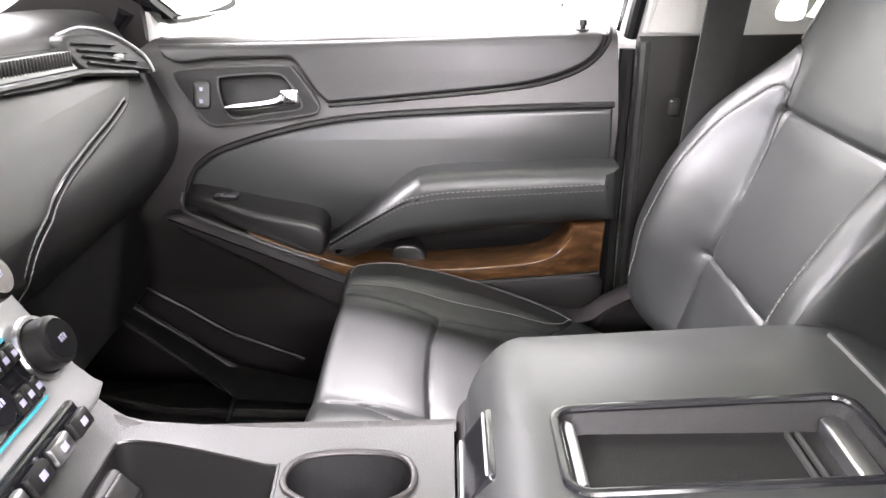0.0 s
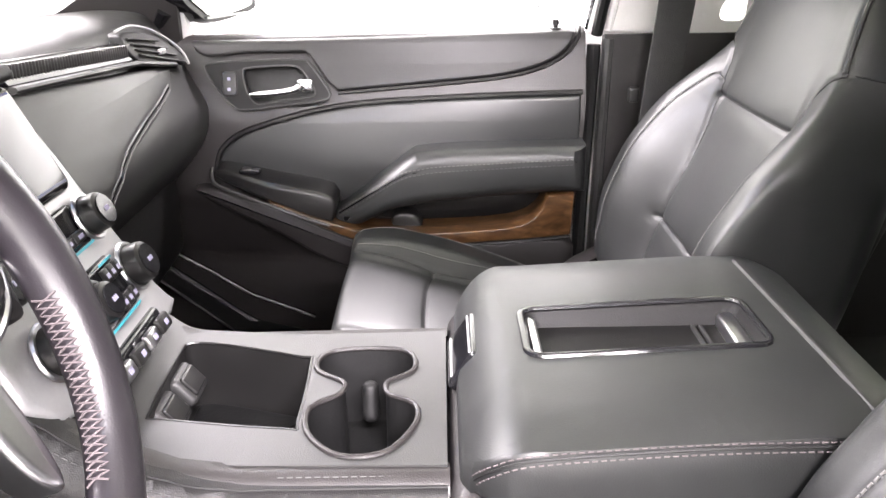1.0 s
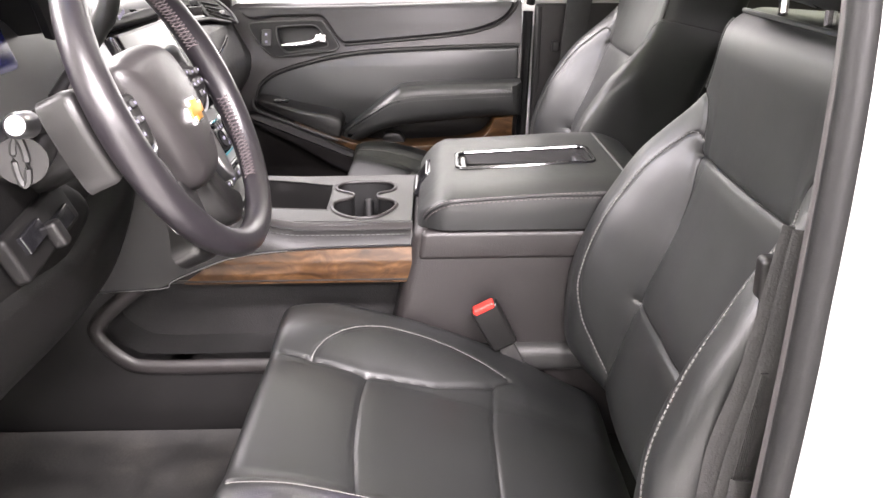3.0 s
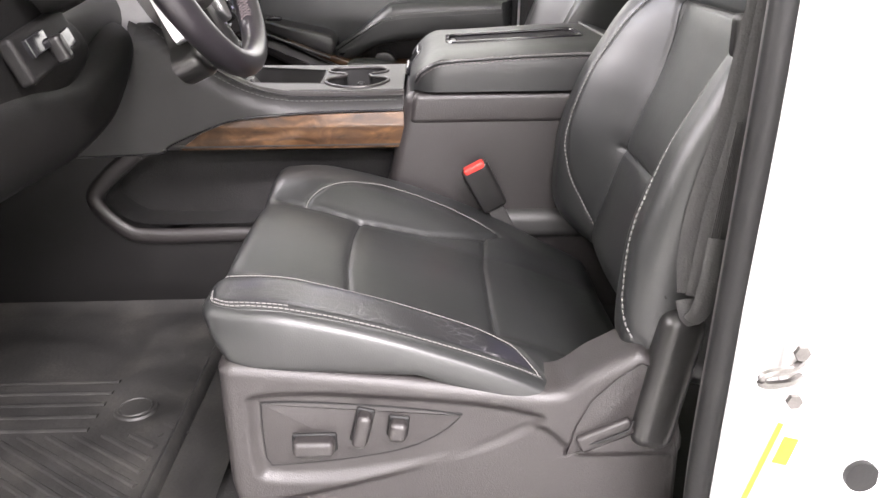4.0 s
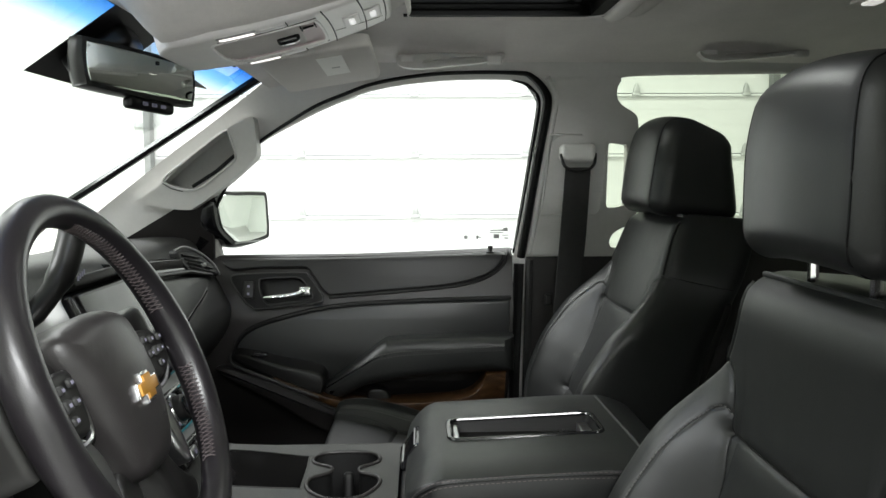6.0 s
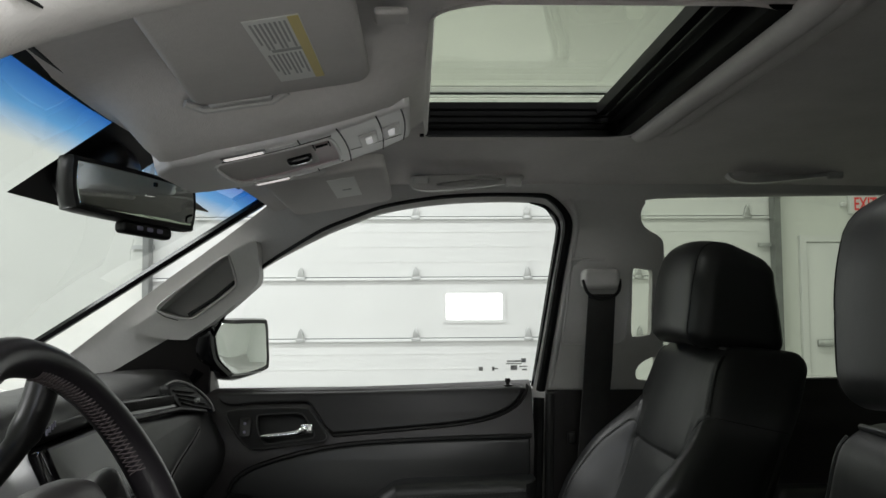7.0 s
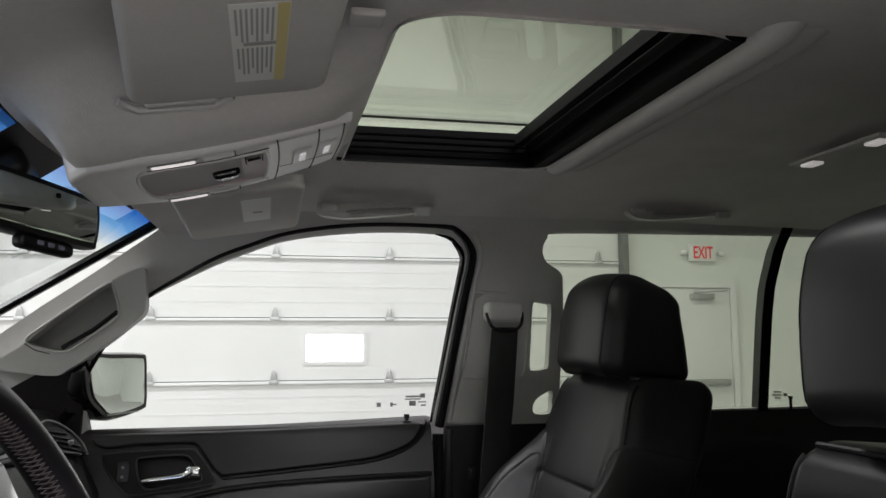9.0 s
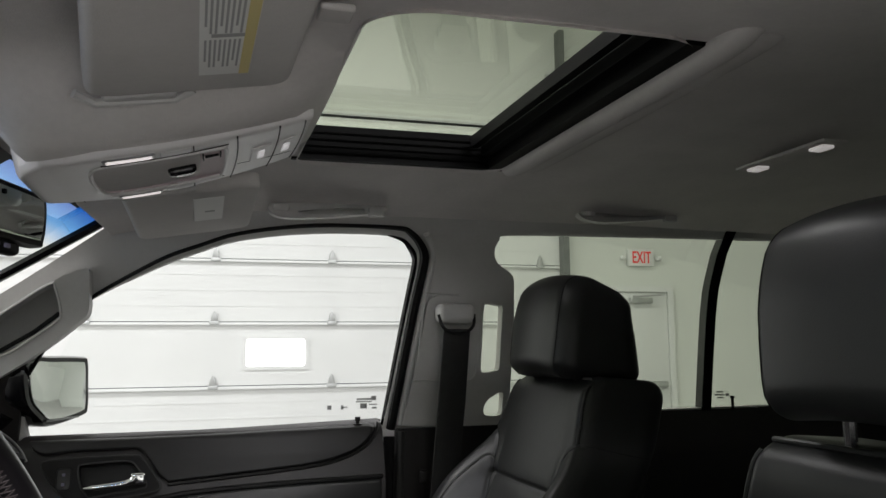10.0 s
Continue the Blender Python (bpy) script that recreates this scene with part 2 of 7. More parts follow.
def shade_band_mat():
    """Windscreen glass whose blue sun band fades downwards."""
    m = glass_mat("windscreen_glass")
    nt = m.node_tree
    n, l = nt.nodes, nt.links
    tc = n.new("ShaderNodeTexCoord")
    sp = n.new("ShaderNodeSeparateXYZ")
    l.new(tc.outputs["Object"], sp.inputs[0])
    cr = n.new("ShaderNodeValToRGB")
    cr.color_ramp.elements[0].position, cr.color_ramp.elements[0].color = 0.0, (0.95, 0.98, 0.97, 1)
    cr.color_ramp.elements[1].position, cr.color_ramp.elements[1].color = 1.0, (0.01, 0.14, 0.62, 1)
    e = cr.color_ramp.elements.new(0.5)
    e.color = (0.17, 0.48, 0.95, 1)
    mr = n.new("ShaderNodeMapRange")
    mr.inputs["From Min"].default_value, mr.inputs["From Max"].default_value = 1.650, 1.700
    # the band follows the glass's upper edge, which drops towards the posts
    sq = n.new("ShaderNodeMath")
    sq.operation = "MULTIPLY"
    l.new(sp.outputs["Y"], sq.inputs[0])
    l.new(sp.outputs["Y"], sq.inputs[1])
    ad = n.new("ShaderNodeMath")
    ad.operation = "MULTIPLY_ADD"
    ad.inputs[1].default_value = 0.078
    l.new(sq.outputs[0], ad.inputs[0])
    l.new(sp.outputs["Z"], ad.inputs[2])
    l.new(ad.outputs[0], mr.inputs["Value"])
    l.new(mr.outputs[0], cr.inputs[0])
    l.new(cr.outputs[0], n["Transparent BSDF"].inputs[0])
    return m


WINDSCREEN = shade_band_mat()
OCGREY = mat("satin_grey_moulding", (0.80, 0.775, 0.77), 0.38, spec=0.6, var=0.06, scale=9, bump=0.2, bscale=600)
TRAYM = mat("mauve_grey_plastic", (0.66, 0.55, 0.565), 0.5, var=0.1, scale=12, bump=0.3, bscale=500)


def worn_mat():
    """Cracked, rubbed leather: pale crease lines in patches."""
    m = mat("creased_leather", (0.0118, 0.012, 0.0125), 0.36, bump=0.25, bscale=300, tex="leather")
    nt = m.node_tree
    n, l = nt.nodes, nt.links
    tc = n.new("ShaderNodeTexCoord")
    mp = n.new("ShaderNodeMapping")
    mp.inputs["Scale"].default_value = (1.0, 1.6, 1.0)
    l.new(tc.outputs["Object"], mp.inputs[0])
    vo = n.new("ShaderNodeTexVoronoi")
    vo.feature = "DISTANCE_TO_EDGE"
    vo.inputs["Scale"].default_value = 58
    l.new(mp.outputs[0], vo.inputs["Vector"])
    no = n.new("ShaderNodeTexNoise")
    no.inputs["Scale"].default_value = 16
    l.new(tc.outputs["Object"], no.inputs["Vector"])
    ed = n.new("ShaderNodeMapRange")
    ed.inputs["From Min"].default_value, ed.inputs["From Max"].default_value = 0.0, 0.045
    ed.inputs["To Min"].default_value, ed.inputs["To Max"].default_value = 1.0, 0.0
    l.new(vo.outputs["Distance"], ed.inputs["Value"])
    pt = n.new("ShaderNodeMapRange")
    pt.inputs["From Min"].default_value, pt.inputs["From Max"].default_value = 0.38, 0.52
    l.new(no.outputs["Fac"], pt.inputs["Value"])
    sx = n.new("ShaderNodeSeparateXYZ")
    l.new(tc.outputs["Object"], sx.inputs[0])
    gx = n.new("ShaderNodeMapRange")
    gx.inputs["From Min"].default_value, gx.inputs["From Max"].default_value = 0.06, 0.20
    gx.inputs["To Min"].default_value = 0.3
    l.new(sx.outputs["X"], gx.inputs["Value"])
    m2 = n.new("ShaderNodeMath")
    m2.operation = "MULTIPLY"
    l.new(pt.outputs[0], m2.inputs[0])
    l.new(gx.outputs[0], m2.inputs[1])
    mu = n.new("ShaderNodeMath")
    mu.operation = "MULTIPLY"
    l.new(ed.outputs[0], mu.inputs[0])
    l.new(m2.outputs[0], mu.inputs[1])
    mx = n.new("ShaderNodeMix")
    mx.data_type = "RGBA"
    mx.inputs[6].default_value = (0.0118, 0.0118, 0.0128, 1)
    mx.inputs[7].default_value = (0.10, 0.096, 0.10, 1)
    l.new(mu.outputs[0], mx.inputs[0])
    # violet glint of reflected light painted on in soft patches
    n2 = n.new("ShaderNodeTexNoise")
    n2.inputs["Scale"].default_value = 9
    l.new(tc.outputs["Object"], n2.inputs["Vector"])
    p2 = n.new("ShaderNodeMapRange")
    p2.inputs["From Min"].default_value, p2.inputs["From Max"].default_value = 0.5, 0.68
    l.new(n2.outputs["Fac"], p2.inputs["Value"])
    tint = n.new("ShaderNodeMix")
    tint.data_type = "RGBA"
    tint.inputs[6].default_value = (0.0118, 0.0118, 0.0128, 1)
    tint.inputs[7].default_value = (0.018, 0.0165, 0.029, 1)
    l.new(p2.outputs[0], tint.inputs[0])
    l.new(tint.outputs[2], mx.inputs[6])
    l.new(mx.outputs[2], n["Principled BSDF"].inputs["Base Color"])
    return m


CREASED = worn_mat()
# ---- mesh helpers ----


def mesh_of(name, verts, faces, material, smooth=True):
    me = bpy.data.meshes.new(name)
    me.from_pydata([tuple(map(float, v)) for v in verts], [], [tuple(map(int, f)) for f in faces])
    me.update()
    if smooth:
        me.polygons.foreach_set("use_smooth", [True] * len(me.polygons))
    me.materials.append(material)
    return me


def part(name, geo, material, parent=None, label="", smooth=True, sharp=40):
    """One mesh object from a bmesh or (verts, faces), under a thing or a part."""
    if isinstance(geo, tuple):
        me = mesh_of(name, geo[0], geo[1], material, smooth)
    else:
        me = bpy.data.meshes.new(name)
        geo.to_mesh(me)
        geo.free()
        if smooth:
            me.polygons.foreach_set("use_smooth", [True] * len(me.polygons))
        me.materials.append(material)
    if smooth and sharp:
        me.set_sharp_from_angle(angle=radians(sharp))
    ob = new(name, me)
    if parent:
        ob.parent = parent
    if label:
        tagged(ob, label)
    return ob


def thing(name, label, category, at=(0, 0, 0), group="", kind=""):
    return_ob = new(name)
    return_ob.location = at
    return_ob.empty_display_size = 0.05
    return tagged(return_ob, label, category, group, kind)


def axis_cuts(length, r, n, k=3):
    h = length / 2
    r = min(r, h * 0.999)
    ends = [h - r + r * math.tan(math.pi / 4 * i / k) for i in range(1, k + 1)]
    mid = list(np.linspace(-(h - r), h - r, n + 1))
    return np.array([-e for e in reversed(ends)] + mid + ends)


def rbox(size, r, n=(1, 1, 1), warp=None, at=(0, 0, 0), k=3):
    """Box with round edges, cut into n cells a side, bent by warp(points) -> points, moved to at."""
    cuts = [axis_cuts(size[i], r, n[i], k) for i in range(3)]
    half = np.array(size) / 2
    inner = np.maximum(half - r, 1e-6)
    verts, faces, index = [], [], {}
    for a in range(3):
        b, c = (a + 1) % 3, (a + 2) % 3
        for s in (-1, 1):
            nb, nc = len(cuts[b]), len(cuts[c])
            ids = np.zeros((nb, nc), int)
            for i in range(nb):
                for j in range(nc):
                    p = [0, 0, 0]
                    p[a], p[b], p[c] = s * half[a], cuts[b][i], cuts[c][j]
                    key = tuple(round(q * 1e5) for q in p)
                    if key not in index:
                        index[key] = len(verts)
                        verts.append(p)
                    ids[i, j] = index[key]
            for i in range(nb - 1):
                for j in range(nc - 1):
                    f = (ids[i, j], ids[i + 1, j], ids[i + 1, j + 1], ids[i, j + 1])
                    faces.append(f if s > 0 else f[::-1])
    v = np.array(verts, float)
    core = np.clip(v, -inner, inner)
    d = v - core
    v = core + r * d / np.maximum(np.linalg.norm(d, axis=1, keepdims=True), 1e-9)
    if warp:
        v = warp(v)
    return v + np.array(at), faces


def rsurf(size, r, warp, p):
    """Where a point of the plain box's surface comes to lie on the rounded, bent one."""
    half = np.array(size) / 2
    p = np.array([p], float)
    core = np.clip(p, -(half - r), half - r)
    d = p - core
    return warp(core + r * d / np.linalg.norm(d))[0]


def moved(geo, m):
    v = np.array(geo[0])
    r = np.array(m.to_3x3())
    return v @ r.T + np.array(m.translation), geo[1]


def joined(*geos):
    vs, fs, o = [], [], 0
    for v, f in geos:
        vs.append(np.array(v))
        fs += [tuple(i + o for i in q) for q in f]
        o += len(v)
    return np.vstack(vs), fs


def smooth_line(pts, n=8, closed=False):
    """Catmull-Rom through the points."""
    p = [np.array(q, float) for q in pts]
    m = len(p)
    out = []
    for i in range(m if closed else m - 1):
        if closed:
            a, b, c, d = p[i - 1], p[i], p[(i + 1) % m], p[(i + 2) % m]
        else:
            a, b, c, d = p[max(i - 1, 0)], p[i], p[i + 1], p[min(i + 2, m - 1)]
        for j in range(n):
            t = j / n
            out.append(0.5 * (2 * b + (c - a) * t + (2 * a - 5 * b + 4 * c - d) * t * t + (3 * b - a - 3 * c + d) * t ** 3))
    if not closed:
        out.append(p[-1])
    return np.array(out)


def tube(pts, r, sides=8, closed=False, flat=1.0, up=(0, 0, 1), caps=True):
    """Sweep of a round (or flattened) section along points."""
    p = np.array(pts, float)
    n = len(p)
    rr = np.full(n, r, float) if np.isscalar(r) else np.array(r, float)
    verts, faces = [], []
    up = np.array(up, float)
    for i in range(n):
        a, b = (p[i - 1], p[(i + 1) % n]) if closed else (p[max(i - 1, 0)], p[min(i + 1, n - 1)])
        t = b - a
        t = t / max(np.linalg.norm(t), 1e-9)
        s = np.cross(t, up)
        if np.linalg.norm(s) < 1e-3:
            s = np.cross(t, (1, 0, 0))
        s = s / np.linalg.norm(s)
        w = np.cross(s, t)
        for k in range(sides):
            q = 2 * math.pi * k / sides
            verts.append(p[i] + rr[i] * (math.cos(q) * s + flat * math.sin(q) * w))
    for i in range(n if closed else n - 1):
        j = (i + 1) % n
        for k in range(sides):
            l = (k + 1) % sides
            faces.append((i * sides + k, i * sides + l, j * sides + l, j * sides + k))
    if caps and not closed:
        faces.append(tuple(range(sides))[::-1])
        faces.append(tuple((n - 1) * sides + k for k in range(sides)))
    return np.array(verts), faces


def poly_area(q):
    x, y = q[:, 0], q[:, 1]
    return 0.5 * np.sum(x * np.roll(y, -1) - y * np.roll(x, -1))


def inset(q, shift):
    """The outline moved inwards; edges that would turn round are closed up."""
    p = q + shift
    n = len(q)
    e0 = np.roll(q, -1, 0) - q
    for _ in range(40):
        bad = np.where(((np.roll(p, -1, 0) - p) * e0).sum(1) < -1e-12)[0]
        if not len(bad):
            break
        for i in bad:
            j = (i + 1) % n
            p[i] = p[j] = (p[i] + p[j]) / 2
    return p


def slab(poly, axis, front, back, r=0.004, warp=None, steps=3):
    """A plate: the outline (2D, in the two axes other than axis) from back to front, with a rounded front edge.
    The cap is one n-gon triangulated, so it may follow warp(points) only mildly; use sheet() for strong bends."""
    q = np.array(poly, float)
    if poly_area(q) < 0:
        q = q[::-1]
    n = len(q)
    e = np.roll(q, -1, 0) - np.roll(q, 1, 0)
    e /= np.maximum(np.linalg.norm(e, axis=1, keepdims=True), 1e-9)
    inn = np.stack([-e[:, 1], e[:, 0]], 1)
    s = 1 if front > back else -1
    rings = [(q, back)]
    for i in range(steps + 1):
        a = math.pi / 2 * i / steps
        rings.append((inset(q, inn * r * (1 - math.cos(a))), front - s * r * (1 - math.sin(a))))
    o = [i for i in range(3) if i != axis]
    verts, faces = [], []
    for ring, d in rings:
        for x in ring:
            p = [0, 0, 0]
            p[o[0]], p[o[1]], p[axis] = x[0], x[1], d
            verts.append(p)
    for k in range(len(rings) - 1):
        for i in range(n):
            j = (i + 1) % n
            faces.append((k * n + i, k * n + j, (k + 1) * n + j, (k + 1) * n + i))
    faces.append(tuple(range(n))[::-1])
    faces.append(tuple((len(rings) - 1) * n + i for i in range(n)))
    flip = (s > 0) != (axis != 1)
    if flip:
        faces = [f[::-1] for f in faces]
    v = np.array(verts, float)
    if warp:
        v = warp(v)
    return v, faces


def loft(rings, closed=True, caps=True):
    """Skin over rings of equal point count."""
    n = len(rings[0])
    v = np.vstack([np.array(r, float) for r in rings])
    f = []
    for k in range(len(rings) - 1):
        for i in range(n if closed else n - 1):
            j = (i + 1) % n
            f.append((k * n + i, k * n + j, (k + 1) * n + j, (k + 1) * n + i))
    if caps and closed:
        f.append(tuple(range(n))[::-1])
        f.append(tuple((len(rings) - 1) * n + i for i in range(n)))
    return v, f


def fixed(geo):
    """Outward normals by bmesh."""
    bm = bmesh.new()
    vs = [bm.verts.new(tuple(map(float, v))) for v in geo[0]]
    for f in geo[1]:
        try:
            bm.faces.new([vs[i] for i in f])
        except ValueError:
            pass
    bmesh.ops.remove_doubles(bm, verts=bm.verts, dist=1e-5)
    bmesh.ops.recalc_face_normals(bm, faces=bm.faces)
    return bm


def ring_plate(outer, inner, axis, front, back):
    """A plate with a hole: two closed outlines of equal point count."""
    o = [i for i in range(3) if i != axis]
    n = len(outer)
    verts = []
    for ring, d in ((outer, back), (outer, front), (inner, front), (inner, back)):
        for x in ring:
            p = [0, 0, 0]
            p[o[0]], p[o[1]], p[axis] = x[0], x[1], d
            verts.append(p)
    f = []
    for k in range(4):
        m = (k + 1) % 4
        for i in range(n):
            j = (i + 1) % n
            f.append((k * n + i, k * n + j, m * n + j, m * n + i))
    return fixed((verts, f))


def rrect(cx, cy, w, h, r, k=4):
    out = []
    for sx, sy, a0 in ((1, 1, 0), (-1, 1, 90), (-1, -1, 180), (1, -1, 270)):
        for i in range(k + 1):
            a = radians(a0 + 90 * i / k)
            out.append((cx + sx * (w / 2 - r) + r * math.cos(a), cy + sy * (h / 2 - r) + r * math.sin(a)))
    return np.array(out)


def stitches(line, normal, length=0.0038, gap=0.0026, r=0.00065):
    """Short raised dashes along a line on a surface."""
    p = np.array(line, float)
    seg = np.linalg.norm(np.diff(p, axis=0), axis=1)
    s = np.concatenate([[0], np.cumsum(seg)])
    geos = []
    t = 0.0
    nv = np.array(normal, float)
    while t + length < s[-1]:
        ends = [np.array([np.interp(u, s, p[:, i]) for i in range(3)]) for u in (t, t + length)]
        geos.append(tube([e + nv * r * 0.6 for e in ends], r, 5, up=tuple(nv)))
        t += length + gap
    return joined(*geos)


def line_dist(q, line):
    """Distance of 2D points from a polyline."""
    q = np.asarray(q)
    best = np.full(len(q), 1e9)
    for a, b in zip(line[:-1], line[1:]):
        a, b = np.array(a), np.array(b)
        d = b - a
        t = np.clip(((q - a) @ d) / max(d @ d, 1e-12), 0, 1)
        best = np.minimum(best, np.linalg.norm(q - a - t[:, None] * d, axis=1))
    return best


def sstep(a, b, x):
    t = np.clip((x - a) / (b - a), 0, 1)
    return t * t * (3 - 2 * t)


def text_obj(name, body, size, m, material, parent, depth=0.0004):
    c = bpy.data.curves.new(name, "FONT")
    c.body, c.size, c.extrude, c.align_x, c.align_y = body, size, depth, "CENTER", "CENTER"
    c.materials.append(material)
    ob = new(name, c)
    ob.matrix_world = m
    ob.parent = parent
    return ob
# ---- workshop bay ----
WY = 7.0          # wall with the sectional door
DX0, DX1 = -2.5, 3.72


def plain_box(x0, x1, y0, y1, z0, z1, r=0.0):
    if r:
        return rbox((x1 - x0, y1 - y0, z1 - z0), r, at=((x0 + x1) / 2, (y0 + y1) / 2, (z0 + z1) / 2), k=1)
    v = [(x, y, z) for x in (x0, x1) for y in (y0, y1) for z in (z0, z1)]
    return np.array(v), [(0, 1, 3, 2), (4, 6, 7, 5), (0, 4, 5, 1), (2, 3, 7, 6), (0, 2, 6, 4), (1, 5, 7, 3)]


def struct(name, geo, material, label, category):
    ob = part(name, geo, material, smooth=False)
    return tagged(ob, label, category, kind="structure")


struct("floor", plain_box(-8.2, 9.2, -13.2, 7.2, -0.2, 0.0), CONCRETE, "smooth sealed grey concrete workshop floor", "floor")
struct("ceiling", plain_box(-8.2, 9.2, -13.2, 7.2, 5.3, 5.5), CEIL, "pale greenish-white painted workshop ceiling", "ceiling")
struct("wall_front", plain_box(-8.2, -8.0, -13.2, 7.2, 0.0, 5.3), WALL, "plain white painted wall ahead of the car", "wall")
struct("wall_rear", plain_box(9.0, 9.2, -13.2, 7.2, 0.0, 5.3), WALL, "plain white painted wall behind the car", "wall")
# Unseen wall, set well back to make room for the added lamps.
struct("wall_near", plain_box(-8.0, 9.0, -13.2, -13.0, 0.0, 5.3), WALL, "unseen plain white wall closing the bay on the driver's side", "wall")
struct("wall_door_side_1", plain_box(-8.0, DX0, WY, WY + 0.2, 0.0, 5.3), WALL, "white painted wall beside the sectional door", "wall")
struct("wall_door_side_2", plain_box(DX1, 9.0, WY, WY + 0.2, 0.0, 5.3), WALL, "white painted wall with a service door", "wall")
struct("wall_door_head", plain_box(DX0, DX1, WY, WY + 0.2, 3.62, 5.3), WALL, "white painted wall above the sectional door", "wall")

sec_door = thing("sectional_door", "closed white ribbed overhead door with hinges and a small window", "garage door", (0, WY, 0))
HROWS = [-0.12 + 0.605 * i for i in range(7)]
for i, z in enumerate(HROWS):
    z0, z1 = max(0.0, z + 0.004), min(3.62, z + 0.601)
    win = i == 2
    geos = []
    if win:
        wx0, wx1, wz0, wz1 = 0.40, 0.99, 1.255, 1.545
        geos += [plain_box(DX0 + .01, wx0, .03, .07, z0, z1), plain_box(wx1, DX1 - .01, .03, .07, z0, z1),
                 plain_box(wx0, wx1, .03, .07, z0, wz0), plain_box(wx0, wx1, .03, .07, wz1, z1)]
    else:
        geos.append(plain_box(DX0 + .01, DX1 - .01, .03, .07, z0, z1))
    # pressed ribs across the section
    for k in range(1, 4):
        zr = z0 + (z1 - z0) * k / 4
        if not (win and wz0 - .03 < zr < wz1 + .03):
            geos.append(plain_box(DX0 + .02, DX1 - .02, .026, .03, zr - .006, zr + .006))
    geos.append(plain_box(DX0 + .01, DX1 - .01, .012, .03, z1 - .022, z1 - .004))
    part("door_section", joined(*geos), DOORW, sec_door, smooth=False)
for z in HROWS[1:-1]:
    part("reinforcing_rail", plain_box(DX0 + .02, DX1 - .02, -.012, .012, z - .030, z - .020), DOORW, sec_door, smooth=False)
wf = part("window_frame", ring_plate(rrect(.695, 1.40, .63, .325, .03), rrect(.695, 1.40, .56, .262, .025), 1, .015, .07), DOORW, sec_door)
part("pane", plain_box(.40, .99, .045, .055, 1.26, 1.54), WINLIT, wf, "bright daylit pane", smooth=False)
hinge_geo = joined(slab([(-.035, 0), (.035, 0), (.022, .07), (0, .105), (-.022, .07)], 1, -.012, .012, .004), plain_box(-.045, .045, -.02, .012, -.03, .004, .004))
hinge_me = None
for z in HROWS[1:-1]:
    for hx in (-2.15, -1.02, .115, 1.23, 2.345, 3.46):
        if hinge_me is None:
            h = part("hinge", hinge_geo, STEEL, sec_door)
            hinge_me = h.data
        else:
            h = new("hinge", hinge_me)
            h.parent = sec_door
        h.location = (hx, 0, z)
for x in (DX0, DX1):
    tr = thing("door_track", "vertical galvanised steel track beside the overhead door", "track", (x, WY, 0), "door tracks")
    part("rail", joined(plain_box(-.032, -.026, -.12, 0, 0, 4.9), plain_box(.026, .032, -.12, 0, 0, 4.9), plain_box(-.026, .026, -.125, -.12, 0, 4.9)), TRACK, tr, smooth=False)
    for z in (0.5, 1.4, 2.0, 3.2, 4.4):
        part("bracket", plain_box(-.16, .05, -.03, -.003, z - .02, z + .02), STEEL, tr, smooth=False)

sd = thing("service_door", "closed white metal service door with closer and push bar", "door", (4.5, WY, 0))
part("leaf", plain_box(-.46, .46, -.03, -.004, 0.01, 2.02, .006), DOORW, sd)
part("door_frame", joined(plain_box(-.53, -.465, -.05, -.004, 0, 2.09), plain_box(.465, .53, -.05, -.004, 0, 2.09), plain_box(-.465, .465, -.05, -.004, 2.025, 2.09)), DOORW, sd, smooth=False)
clo = part("door_closer", plain_box(-.02, .25, -.09, -.031, 1.90, 1.96, .008), STEEL, sd)
part("closer_arm", tube([(.0, -.10, 1.97), (.30, -.16, 1.985), (.42, -.05, 2.0)], .01), STEEL, clo)
part("push_bar", plain_box(-.40, .40, -.10, -.06, .98, 1.05, .01), STEEL, sd)
es = thing("exit_sign", "white exit sign with red letters and two lamp heads", "sign", (4.65, WY, 2.40))
part("sign_box", plain_box(-.16, .16, -.05, -.003, -.09, .10, .008), DOORW, es)
part("lamp_head", rbox((.06, .06, .05), .02, at=(-.22, -.04, 0)), DOORW, es)
part("lamp_head", rbox((.06, .06, .05), .02, at=(.22, -.04, 0)), DOORW, es)
ex = text_obj("lettering", "EXIT", .185, Matrix.Identity(4), EXITRED, es, .002)
ex.matrix_world = pose(0, -.054, 0, 90, 0, 0)
ex.data.offset = 0.002
ex.scale = (.62, 1, 1)
# ---- car shell: floor, roof, pillars, glass ----
car = thing("car_body", "white painted car body with grey headliner and light grey pillar trim", "car body", kind="structure")


def curve_y(z):
    """Inner side of the cabin: leans in above the sill."""
    return 0.86 - 0.24 * np.clip((z - 1.25) / 0.5, 0, 1) ** 1.35


# headliner with sunroof opening: crowned sheet with its hole
def roof_front(y):
    return -.275 + .085 * (np.abs(y) / .63) ** 2


def roof_z(x, y):
    flat = 1.765 - 0.06 * (np.abs(y) / 0.62) ** 3 - 0.075 * np.clip((0.02 - x) / 0.3, 0, 1.2) ** 1.4 - 0.02 * np.clip((x - 0.9) / 2, 0, 1)
    # bulge that carries the overhead console
    face = 1.6675 + .275 * (x + .035) - .010 * np.clip(1 - ((x + .035) / .155) ** 2, 0, 1)
    k = np.exp(-(np.abs(y - .02) / .20) ** 6) * sstep(.20, .09, np.asarray(x, float)) * sstep(-.272, -.185, np.asarray(x, float))
    return flat - np.maximum(flat - face, 0) * k


